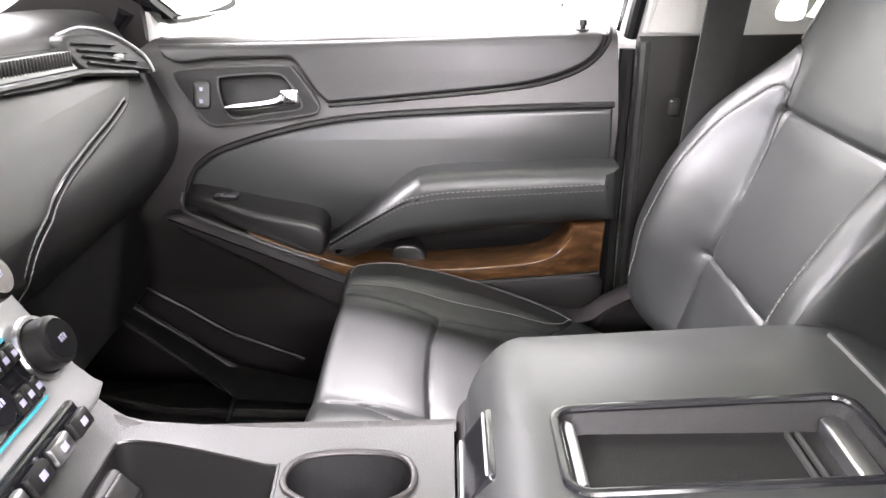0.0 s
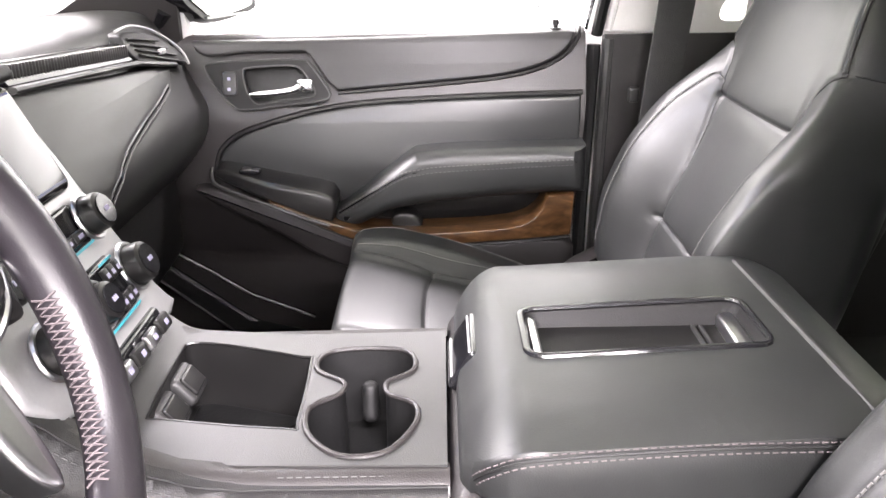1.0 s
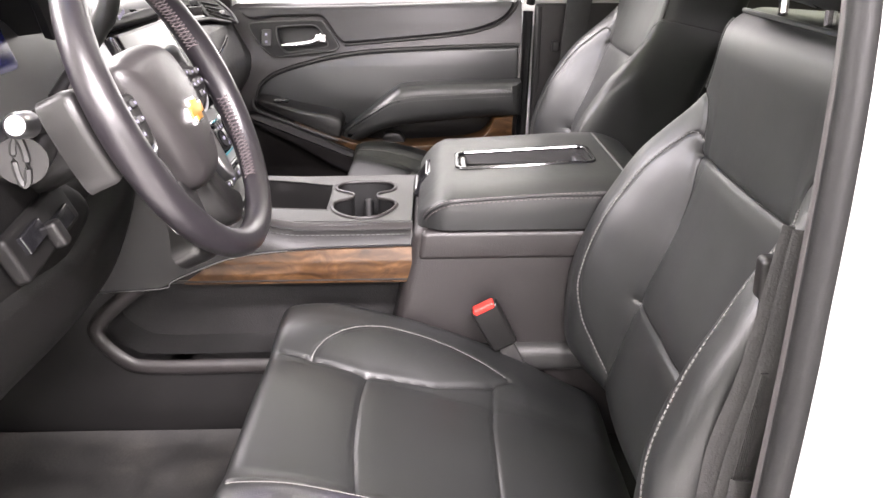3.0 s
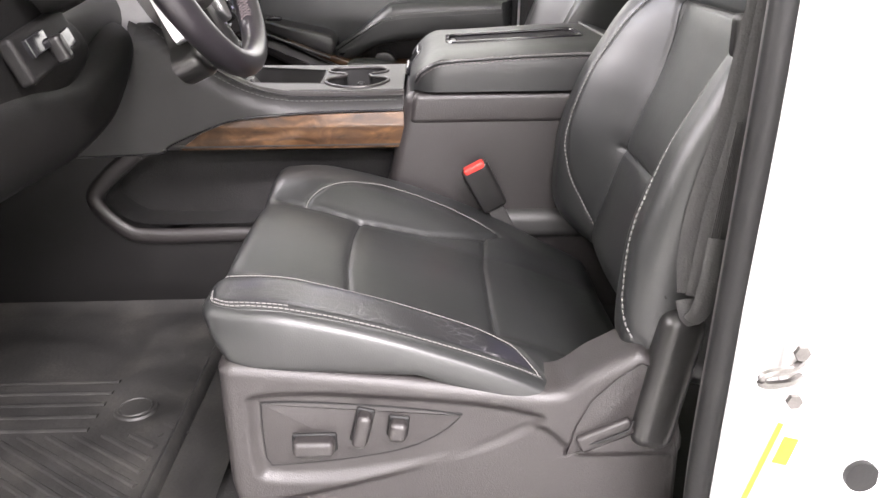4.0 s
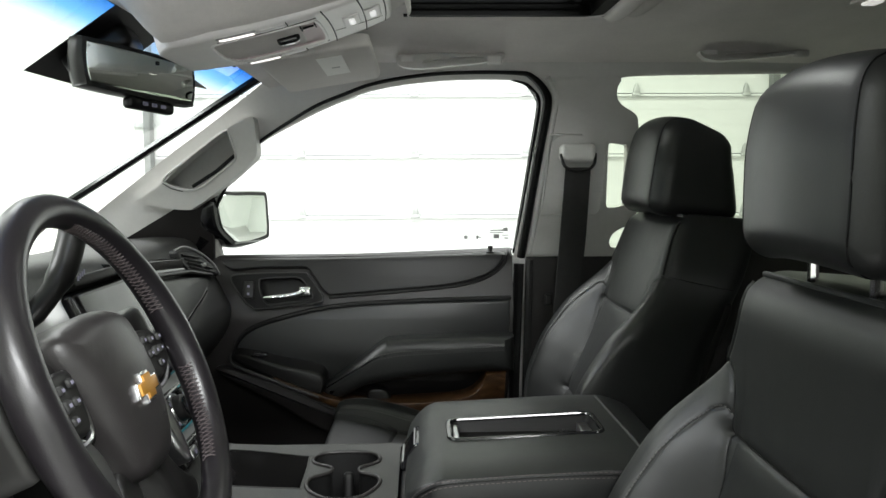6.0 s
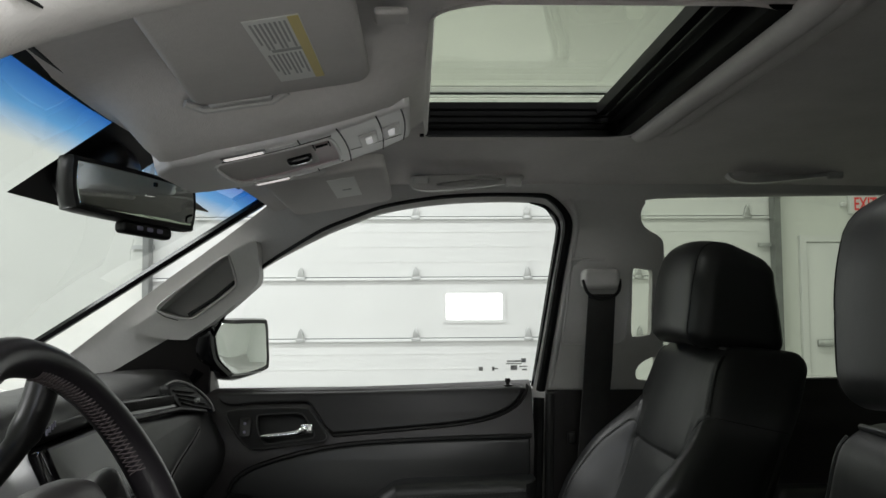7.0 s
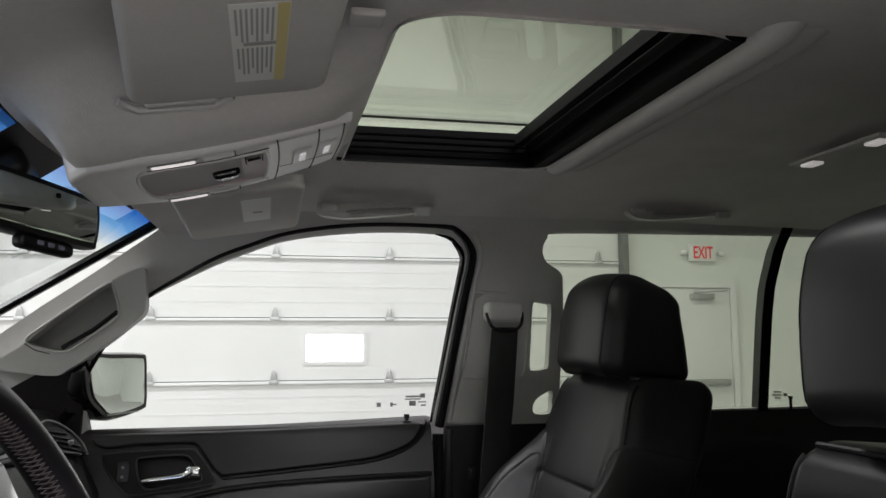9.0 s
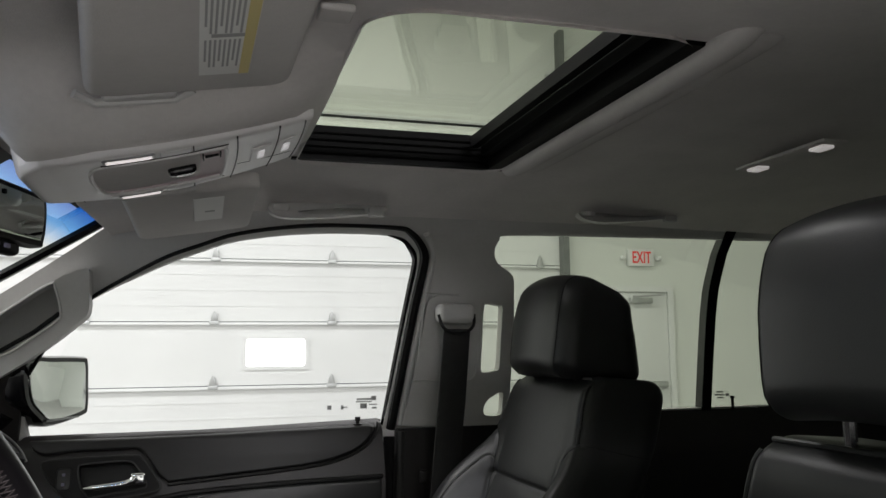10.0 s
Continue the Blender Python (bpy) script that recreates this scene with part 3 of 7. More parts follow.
SR = np.array([(.165 + (x - .22) * .27, .34 + (y - .285) * .27) if x < .2201 and y > .2849 else (x, y) for x, y in rrect(0.34, 0.02, 0.39, 0.68, 0.075, 8)])


def headliner():
    xs = np.concatenate([np.linspace(-.40, .14, 26), np.linspace(.145, .535, 14), np.linspace(.60, 3.2, 22)])
    ys = np.concatenate([np.linspace(-.66, -.32, 16), np.linspace(-.30, .34, 30), np.linspace(.36, .66, 16)])
    bm = bmesh.new()
    grid = [[bm.verts.new((x, y, 0)) for y in ys] for x in xs]
    for i in range(len(xs) - 1):
        for j in range(len(ys) - 1):
            cx, cy = (xs[i] + xs[i + 1]) / 2, (ys[j] + ys[j + 1]) / 2
            if abs(cx - .34) < .20 and abs(cy - .02) < .345:
                continue
            bm.faces.new((grid[i][j], grid[i + 1][j], grid[i + 1][j + 1], grid[i][j + 1]))
    # fill between the square hole and the round opening
    bm.verts.ensure_lookup_table()
    hole = [v for v in bm.verts if any(e.is_boundary for e in v.link_edges) and abs(v.co.x - .34) < .28 and abs(v.co.y - .02) < .40]
    cen = Vector((.34, .02, 0))
    hole.sort(key=lambda v: math.atan2((v.co - cen).y, (v.co - cen).x))
    ring = sorted([tuple(p) for p in SR], key=lambda p: math.atan2(p[1] - .02, p[0] - .34))
    rv = [bm.verts.new((p[0], p[1], 0)) for p in ring]
    ang = lambda v: math.atan2(v.co.y - .02, v.co.x - .34)
    i = j = 0
    n, m = len(hole), len(rv)
    while i < n or j < m:
        a, b = hole[i % n], rv[j % m]
        ai = ang(hole[(i + 1) % n]) + (2 * math.pi if i + 1 >= n else 0)
        bj = ang(rv[(j + 1) % m]) + (2 * math.pi if j + 1 >= m else 0)
        if j >= m or (i < n and ai <= bj):
            bm.faces.new((a, hole[(i + 1) % n], b))
            i += 1
        else:
            bm.faces.new((a, rv[(j + 1) % m], b))
            j += 1
    for v in bm.verts:
        if v.co.x < 0:
            v.co.x *= float(roof_front(v.co.y)) / -.40
        v.co.z = float(roof_z(v.co.x, v.co.y))
    # turned-up lip round the opening
    prev = rv
    for dz, grow in ((-.006, .004), (.0, -.006), (.008, -.009), (.014, -.009)):
        ringv = []
        for v in rv:
            d = Vector((v.co.x - .34, v.co.y - .02, 0))
            k = 1 + grow / max(d.length, 1e-6)
            q = bm.verts.new((.34 + d.x * k, .02 + d.y * k, v.co.z + dz))
            ringv.append(q)
        for k in range(m):
            bm.faces.new((prev[k], prev[(k + 1) % m], ringv[(k + 1) % m], ringv[k]))
        prev = ringv
    bmesh.ops.recalc_face_normals(bm, faces=bm.faces)
    return bm


hl = part("headliner", headliner(), HEADLINER, car, "grey woven headliner with a sunroof opening", sharp=60)

# roof skin, with the sunroof cut
part("roof_panel", joined(plain_box(-.42, .13, -.70, .70, 1.80, 1.812), plain_box(.55, 3.3, -.70, .70, 1.80, 1.812),
                          plain_box(.13, .55, -.70, -.33, 1.80, 1.812), plain_box(.13, .55, .37, .70, 1.80, 1.812)), WHITEP, car, smooth=False)
sg = thing("sunroof", "closed tinted glass sunroof panel in a black rubber frame", "sunroof")
part("glass_panel", plain_box(.12, .56, -.36, .40, 1.815, 1.821), GLASS_R, sg, smooth=False).visible_shadow = False
part("seal_frame", joined(plain_box(.135, .55, .338, .352, 1.752, 1.814), plain_box(.135, .55, -.325, -.312, 1.785, 1.814),
                          plain_box(.497, .528, -.312, .338, 1.752, 1.814), plain_box(.140, .148, -.312, .338, 1.795, 1.814)), ROOFBLACK, sg, smooth=False)
for gx in (plain_box(.478, .494, -.30, .325, 1.772, 1.790), plain_box(.455, .470, -.30, .318, 1.785, 1.805)):
    part("guide_rail", gx, ROOFBLACK, sg, smooth=False)
for z in (1.764, 1.776, 1.788, 1.800):
    part("seal_rib", tube([(.15, .337, z), (.49, .337, z)], .0022, 6), ROOFBLACK, sg)
part("glass_edge", plain_box(.15, .49, .258, .274, 1.811, 1.814), ROOFBAR, sg, smooth=False)
for lx, lr, lz in ((.540, .020, 1.752), (.578, .024, 1.764)):
    part("shade_lip", tube(smooth_line([(lx - .004, .332, lz + .006), (lx, .312, lz - .002), (lx, .1, lz - .003), (lx, -.2, lz - .003), (lx, -.33, lz - .001), (lx + .004, -.372, lz + .014)], 4), lr, 14, flat=.7), VISOR, sg, "grey cloth-covered rear lip")


def body_side(sign):
    """Outer body side under the windows, with sill; the door opening on the driver's side is left open."""
    g = []
    y0, y1 = (.90, .98) if sign > 0 else (-.98, -.90)
    if sign > 0:
        g.append(plain_box(-1.6, 3.3, y0, y1, .45, 1.235))
    else:
        g.append(plain_box(-1.6, -.55, y0, y1, .45, 1.235))
        g.append(plain_box(.90, 3.3, y0, y1, .45, 1.235))
    return joined(*g)


part("side_panel", body_side(1), WHITEP, car, smooth=False)
part("side_panel", body_side(-1), WHITEP, car, smooth=False)
part("floor_pan", plain_box(-.95, 3.2, -.80, .86, .55, .61), CARPET, car, "black carpeted cabin floor", smooth=False)
part("firewall", plain_box(-.98, -.90, -.80, .86, .5, 1.2), CARPET, car, smooth=False)
part("tailgate_inside", plain_box(3.2, 3.25, -.80, .86, .5, 1.30), PLASTIC, car, smooth=False)
w4 = tagged(new("window_4"), "dark tinted rear window in the tailgate", "window", kind="structure")
part("glass", plain_box(3.205, 3.212, -.72, .72, 1.30, 1.74), GLASS_D, w4, smooth=False)
# bonnet seen through the glass
part("bonnet", slab(smooth_line([(-2.0, -.85), (-.85, -.85), (-.80, 0), (-.85, .85), (-2.0, .85)], 4), 2, 1.19, 1.10, .03), WHITEP, car)
# ---- cabin side: pillars, windows, passenger door ----


def side_y(z):
    return np.interp(z, [.5, 1.0, 1.2, 1.25, 1.4, 1.5, 1.57, 1.65, 1.70, 1.74], [.86, .87, .86, .85, .80, .765, .735, .68, .63, .58])


def cut_sheet(outer, holes, cuts_z, thick, warp, cuts_x=()):
    """Sheet in the x-z plane with holes, cut into bands, bent onto the cabin side and given thickness."""
    bm = bmesh.new()
    edges = []
    for loop in [outer] + list(holes):
        vs = [bm.verts.new((p[0], 0, p[1])) for p in loop]
        edges += [bm.edges.new((vs[i], vs[(i + 1) % len(vs)])) for i in range(len(vs))]
    bmesh.ops.triangle_fill(bm, edges=edges, use_beauty=True)
    for z in cuts_z:
        bmesh.ops.bisect_plane(bm, geom=bm.verts[:] + bm.edges[:] + bm.faces[:], plane_co=(0, 0, z), plane_no=(0, 0, 1))
    for x in cuts_x:
        bmesh.ops.bisect_plane(bm, geom=bm.verts[:] + bm.edges[:] + bm.faces[:], plane_co=(x, 0, 0), plane_no=(1, 0, 0))
    back = {}
    for v in list(bm.verts):
        y = float(warp(v.co.x, v.co.z))
        v.co.y = y
    faces = bm.faces[:]
    border = [e for e in bm.edges if len(e.link_faces) == 1]
    for v in list(bm.verts):
        back[v] = bm.verts.new((v.co.x, v.co.y + thick, v.co.z))
    for f in faces:
        bm.faces.new([back[v] for v in reversed(f.verts)])
    for e in border:
        a, b = e.verts
        bm.faces.new((a, b, back[b], back[a]))
    bmesh.ops.recalc_face_normals(bm, faces=bm.faces)
    return bm


FRONT_WIN = smooth_line([(-.25, 1.2385), (-.335, 1.2395), (-.352, 1.257), (-.352, 1.33), (-.343, 1.405), (-.285, 1.474), (-.225, 1.530), (-.102, 1.592), (-.016, 1.626), (.069, 1.652), (.215, 1.669), (.385, 1.670), (.436, 1.650),
                         (.456, 1.610), (.445, 1.50), (.412, 1.265), (.395, 1.2415), (.30, 1.2402)], 5, True)
REAR_WIN = np.array([(.634, 1.637), (.638, 1.666), (.667, 1.678), (.95, 1.682), (1.30, 1.684), (1.62, 1.68), (1.75, 1.62), (1.72, 1.262), (1.40, 1.262), (1.08, 1.26), (.735, 1.258), (.72, 1.30),
                     (.714, 1.45), (.700, 1.560), (.688, 1.592), (.650, 1.614)])
REAR_WIN = smooth_line(REAR_WIN, 3, True)
B_WIN = smooth_line([(.631, 1.515), (.638, 1.526), (.668, 1.522), (.678, 1.513), (.682, 1.44), (.685, 1.378), (.678, 1.368), (.648, 1.364), (.638, 1.374), (.635, 1.44)], 2, True)
B_WIN2 = smooth_line([(.655, 1.272), (.660, 1.292), (.676, 1.306), (.70, 1.314), (.703, 1.285), (.70, 1.26), (.664, 1.259)], 3, True)
bands = list(np.arange(1.26, 1.74, .03))


def pillar_warp(x, z):
    # the windscreen post swings inwards at its top and forwards at its foot
    return side_y(z)


outer = [(-.96, 1.14), (-.80, 1.25), (-.666, 1.348), (-.565, 1.420), (-.438, 1.509), (-.199, 1.664), (-.12, 1.712), (.2, 1.735), (3.2, 1.735), (3.2, 1.235), (.41, 1.235), (.40, 1.2345),
         (-.361, 1.2315), (-.37, 1.14)]
part("pillar_trim", cut_sheet(outer, [FRONT_WIN, REAR_WIN, B_WIN, B_WIN2], bands, .03, pillar_warp, np.arange(-.4, 2.0, .2)), PILLAR, car,
     "light grey moulded pillar and roof rail trim", sharp=50)
# driver's side: roof rail only, the front door stands open
outer_d = [(-.96, 1.2), (-.8, 1.25), (-.45, 1.50), (-.19, 1.665), (.0, 1.72), (3.2, 1.735), (3.2, .62), (.50, .62), (.50, 1.24), (.52, 1.66), (.47, 1.69), (.12, 1.69), (-.1, 1.64), (-.36, 1.515), (-.86, 1.2)]
DR_WIN = [(.70, 1.27), (.70, 1.66), (1.70, 1.67), (1.75, 1.27)]
part("pillar_trim", cut_sheet(outer_d, [DR_WIN], bands, -.03, lambda x, z: -side_y(z)), PILLAR, car, sharp=50)

# door window seal: black rubber round the opening
def side_line(pts, off=0.0):
    return np.array([(p[0], float(side_y(p[1])) - off, p[1]) for p in pts])


seal = smooth_line([(.425, 1.236), (.458, 1.50), (.469, 1.60), (.462, 1.640), (.428, 1.672), (.385, 1.682), (.215, 1.681), (.069, 1.663), (-.016, 1.637), (-.102, 1.603), (-.236, 1.523), (-.30, 1.45), (-.36, 1.35)], 5)
part("door_seal", tube(side_line(seal, .006), np.interp(np.arange(len(seal)), [0, 14, 26, len(seal) - 1], [.011, .011, .0045, .004]), 8, flat=1.0, up=(0, 1, 0)), RUBBER, car, "black rubber door seal")
seal2 = smooth_line([(.412, 1.245), (.443, 1.50), (.453, 1.60), (.447, 1.632), (.42, 1.660), (.38, 1.669)], 5)
part("window_channel", tube(side_line(seal2, -.012), np.interp(np.arange(len(seal2)), [0, len(seal2) - 8, len(seal2) - 1], [.008, .008, .001]), 6, up=(0, 1, 0)), GLOSS, car)
# glass
def pane(name, loop, off, material, par):
    bm = bmesh.new()
    vs = [bm.verts.new((p[0], 0, p[1])) for p in loop]
    e = [bm.edges.new((vs[i], vs[(i + 1) % len(vs)])) for i in range(len(vs))]
    bmesh.ops.triangle_fill(bm, edges=e, use_beauty=True)
    for z in bands:
        bmesh.ops.bisect_plane(bm, geom=bm.verts[:] + bm.edges[:] + bm.faces[:], plane_co=(0, 0, z), plane_no=(0, 0, 1))
    for v in bm.verts:
        v.co.y = float(side_y(v.co.z)) + off
    ob = part(name, bm, material, par)
    ob.visible_shadow = material is not GLASS
    return ob


w1 = tagged(new("window_1"), "clear front passenger side window with black printed marks", "window", kind="structure")
pane("glass", [(-.37, 1.20), (-.30, 1.39), (-.24, 1.515), (-.10, 1.60), (.07, 1.665), (.22, 1.685), (.40, 1.685), (.45, 1.66), (.47, 1.6), (.42, 1.20)], .022, GLASS, w1)
for mx, mz, mw, mh in ((.282, 1.288, .010, .010), (.312, 1.288, .006, .010), (.318, 1.288, .012, .003), (.362, 1.290, .016, .012), (.362, 1.306, .034, .004), (.362, 1.300, .038, .003),
                       (.385, 1.308, .012, .010), (.385, 1.293, .020, .003), (.388, 1.285, .012, .004)):
    yy = float(side_y(mz)) + .018
    part("printed_mark", plain_box(mx - mw / 2, mx + mw / 2, yy - .0006, yy, mz - mh / 2, mz + mh / 2), INK, w1, smooth=False)
w3 = tagged(new("window_3"), "tinted rear window on the driver's side", "window", kind="structure")
part("glass", plain_box(.66, 1.80, -.86, -.855, 1.22, 1.70), GLASS_D, w3, smooth=False)
w2 = tagged(new("window_2"), "tinted rear passenger side window", "window", kind="structure")
pane("glass", [(.60, 1.20), (.60, 1.70), (1.80, 1.70), (1.80, 1.20)], .035, GLASS_T, w2)
part("divider_bar", cut_sheet([(1.212, 1.70), (1.241, 1.70), (1.296, 1.24), (1.267, 1.24)], [], bands, .03, lambda x, z: side_y(z) - .002), GLOSS, w2, "black window divider")
for mx, mz, mw, mh in ((1.335, 1.292, .03, .004), (1.335, 1.300, .022, .004), (1.36, 1.292, .012, .008), (1.34, 1.284, .02, .004)):
    yy = float(side_y(mz)) + .03
    part("printed_mark", plain_box(mx - mw / 2, mx + mw / 2, yy - .0006, yy, mz - mh / 2, mz + mh / 2), INK, w2, smooth=False)

part("pillar_edge", tube(side_line(smooth_line([(.447, 1.245), (.464, 1.40), (.477, 1.50), (.488, 1.60), (.484, 1.640), (.462, 1.672)], 5), .006), .0075, 8, up=(0, 1, 0)), PILLAR, car, "rounded light grey pillar edge")
# raised panel and belt guide on the middle pillar
bp = [(.452, 1.245), (.476, 1.40), (.488, 1.530), (.512, 1.545), (.612, 1.536), (.622, 1.48), (.625, 1.36), (.612, 1.30), (.622, 1.25), (.55, 1.240)]
part("pillar_panel", cut_sheet(bp, [], bands, .02, lambda x, z: side_y(z) - .014), PILLAR, car, "raised light grey pillar panel", sharp=50)
part("panel_bead", tube(side_line(smooth_line([(.470, 1.352), (.479, 1.454), (.481, 1.535), (.492, 1.545), (.560, 1.543)], 5), .015), .0028, 8, up=(0, 1, 0)), PILLAR, car, "rounded edge of the pillar panel")
part("panel_bead", tube(side_line(smooth_line([(.470, 1.348), (.52, 1.346), (.575, 1.346), (.616, 1.352), (.622, 1.40), (.621, 1.527)], 5), .015), .0022, 8, up=(0, 1, 0)), PILLAR, car)
part("pillar_lower", cut_sheet([(.425, .55), (.44, 1.236), (.76, 1.236), (.80, .55)], [], list(np.arange(.6, 1.24, .06)), .03, lambda x, z: .84 + .0 * x), PLASTIC, car, "black lower pillar trim")
part("door_edge_seal", tube([(.402, .82, .55), (.405, .82, .9), (.418, .83, 1.22)], .013, 8), RUBBER, car)
part("door_edge_seal", tube([(.432, .82, .55), (.437, .822, .9), (.445, .83, 1.23)], .010, 8), PLASTIC_G, car)
belt = thing("seat_belt", "black webbing seat belt hanging from a grey pillar guide", "seat belt")
part("guide_cover", rbox((.085, .05, .045), .014, (3, 2, 2), at=(.545, .715, 1.500)), PILLAR, belt, "light grey plastic belt guide")
part("guide_ring", tube(smooth_line([(.503, .70, 1.497), (.510, .692, 1.470), (.53, .690, 1.458), (.565, .690, 1.459), (.582, .692, 1.474), (.586, .70, 1.498)], 5), .0038, 8), PLASTIC_S, belt)
part("webbing", moved(slab([(.513, 1.465), (.574, 1.465), (.569, 1.30), (.556, 1.12), (.535, .90), (.485, .90), (.495, 1.12), (.505, 1.30)], 1, -.004, 0, .001,
                           warp=lambda v: v + np.stack([0 * v[:, 0], np.interp(v[:, 2], [.9, 1.2, 1.465], [.775, .735, .695]), 0 * v[:, 0]], 1)), Matrix.Identity(4)), BELT, belt)
part("belt_stop", rbox((.02, .016, .028), .005, at=(.485, .77, 1.135)), PLASTIC_S, belt)
part("rear_panel_shadow", plain_box(.64, 3.2, .86, .88, .5, 1.235), PLASTIC, car, smooth=False)

# rear door trim seen behind the front seats
rd = thing("rear_door_trim", "dark rear door panel with a lock pin", "door panel")
part("panel", cut_sheet([(.80, .55), (.79, 1.20), (.83, 1.255), (1.75, 1.262), (1.75, .55)], [], list(np.arange(.6, 1.25, .08)), .04, lambda x, z: np.interp(z, [.5, .9, 1.1, 1.2, 1.26], [.80, .79, .80, .82, .85])), PLASTIC, rd, sharp=50)
part("armrest", rbox((.50, .09, .08), .03, (6, 2, 2), at=(1.20, .77, .98)), VINYL, rd)
part("lock_pin", joined(tube([(1.36, .845, 1.25), (1.36, .845, 1.283)], .004, 8), tube([(1.36, .845, 1.283), (1.36, .845, 1.29)], .006, 8)), PLASTIC_S, rd)

# grab handles
def grab(x0, x1, y, z, par_label):
    g = thing("grab_handle", par_label, "grab handle", group="roof grab handles")
    w = x1 - x0
    edge = smooth_line([(x0, z + .010), (x0 + .006, z - .014), (x0 + .05, z - .021), (x0 + .55 * w, z - .014), (x1 - .04, z - .005), (x1 - .004, z + .002), (x1, z + .016), (x1 - .03, z + .019), (x0 + .5 * w, z + .018), (x0 + .03, z + .015)], 4, True)
    slot = smooth_line([(x0 + .055, z - .006), (x0 + .07, z - .002), (x0 + .5 * w, z + .005), (x1 - .055, z + .009), (x1 - .05, z + .002), (x0 + .55 * w, z - .004), (x0 + .08, z - .011)], 3, True)
    lean = lambda x, q: y - .016 + .9 * (q - z)
    part("grip", cut_sheet([tuple(p) for p in edge], [[tuple(p) for p in slot]], [z - .01, z, z + .01], .024, lean), PILLAR, g, sharp=50)
    part("finger_slot", cut_sheet([tuple(p) for p in slot], [], [z], .004, lambda x, q: lean(x, q) + .012), PILLAR, g)
    for x in (x0 + .022, x1 - .022):
        part("hinge_cap", rbox((.034, .014, .022), .005, at=(x, y - .013, z)), PILLAR, g)


grab(.116, .353, .575, 1.700, "light grey fold-down roof grab handle above the passenger door")
grab(.790, 1.040, .580, 1.716, "grey fold-down roof grab handle above the rear door")

# windscreen post handle
ag = thing("post_grab_handle", "light grey grab handle moulded on the windscreen post", "grab handle")
AG_O = smooth_line([(-.530, 1.386), (-.500, 1.406), (-.459, 1.433), (-.381, 1.495), (-.290, 1.559), (-.255, 1.577), (-.230, 1.586), (-.2235, 1.580), (-.2235, 1.541), (-.226, 1.500), (-.245, 1.478), (-.316, 1.421), (-.386, 1.374), (-.410, 1.367), (-.468, 1.373)], 3, True)
AG_I = smooth_line([(-.454, 1.434), (-.452, 1.446), (-.43, 1.463), (-.36, 1.512), (-.296, 1.554), (-.285, 1.545), (-.276, 1.498), (-.286, 1.480), (-.325, 1.452), (-.369, 1.421), (-.392, 1.416), (-.425, 1.422)], 3, True)


def ring_fill(o, i):
    return cut_sheet(o, [i], [1.40, 1.44, 1.48, 1.52, 1.56], .055, lambda x, z: side_y(z) - .052)


part("frame", ring_fill(AG_O, AG_I), PILLAR, ag, sharp=45)
part("grip_back", cut_sheet([(p[0], p[1]) for p in AG_I], [], [1.46, 1.50], .01, lambda x, z: side_y(z) + .000 + .0 * x), PILLAR, ag)
part("edge_bead", tube(side_line(np.vstack([AG_I, AG_I[:1]]), .053), .0026, 6, up=(0, 1, 0)), PILLAR, ag)
part("grip_slit", tube(side_line([(-.389, 1.424), (-.328, 1.4605), (-.280, 1.498)], .046), .0045, 8, flat=.6, up=(0, 1, 0)), RUBBER, ag, "dark gap behind the grip")
part("cap_line", tube(side_line([(-.459, 1.433), (-.440, 1.420), (-.412, 1.412)], .0525), .0010, 5, up=(0, 1, 0)), PLASTIC_G, ag)
# sail trim in front of the window
part("sail_trim", cut_sheet([(-.90, 1.10), (-.78, 1.20), (-.57, 1.30), (-.45, 1.368), (-.372, 1.400), (-.350, 1.39), (-.366, 1.235), (-.368, 1.10)], [], [1.2, 1.25, 1.3, 1.35], .03, lambda x, z: side_y(z) - .016), PLASTIC, car, "black triangular sail trim")

# ---- passenger door ----
door = thing("passenger_door", "closed black passenger door panel with wood trim and stitched armrest", "car door")


def door_y(z):
    return np.interp(z, [.55, .80, .95, 1.10, 1.15, 1.20, 1.245, 1.256, 1.262], [.845, .830, .768, .770, .785, .803, .826, .845, .862])


def door_slab(poly, front, back, r=.004, cuts=None, steps=3, follow=1.0):
    """Plate on the door: front and back are distances out from the door's skin."""
    v, f = slab(poly, 1, -front, -back, r, None, steps)
    bm = fixed((v, f))
    for z in (cuts if cuts is not None else np.arange(.60, 1.26, .035)):
        bmesh.ops.bisect_plane(bm, geom=bm.verts[:] + bm.edges[:] + bm.faces[:], plane_co=(0, 0, z), plane_no=(0, 0, 1))
    for q in bm.verts:
        q.co.y += float(door_y(q.co.z)) * follow + (1 - follow) * .765
    return bm


skin_o = [(-.62, .55), (-.62, 1.10), (-.42, 1.20), (-.352, 1.246), (0, 1.247), (.40, 1.2585), (.398, 1.12), (.388, .95), (.378, .77), (.37, .55)]
part("door_skin", cut_sheet(skin_o, [], list(np.arange(.6, 1.26, .02)), .035, lambda x, z: door_y(z)), PLASTIC, door, "grained black lower door skin", sharp=60)
up_o = np.vstack([smooth_line([(-.338, 1.240), (0, 1.2415), (.25, 1.247), (.368, 1.252)], 4), smooth_line([(.380, 1.248), (.370, 1.226), (.345, 1.204), (.300, 1.186), (.232, 1.172), (.08, 1.160), (-.066, 1.150)], 5),
                  smooth_line([(-.085, 1.166), (-.118, 1.212), (-.135, 1.219)], 3), smooth_line([(-.25, 1.218), (-.305, 1.213), (-.33, 1.222)], 3)])
part("upper_pad", door_slab(up_o, .014, -.004, .006), VINYL, door, "soft black upper door pad")
bead = smooth_line([(-.066, 1.146), (.08, 1.156), (.232, 1.168), (.305, 1.182), (.352, 1.202), (.378, 1.226), (.389, 1.252)], 6)
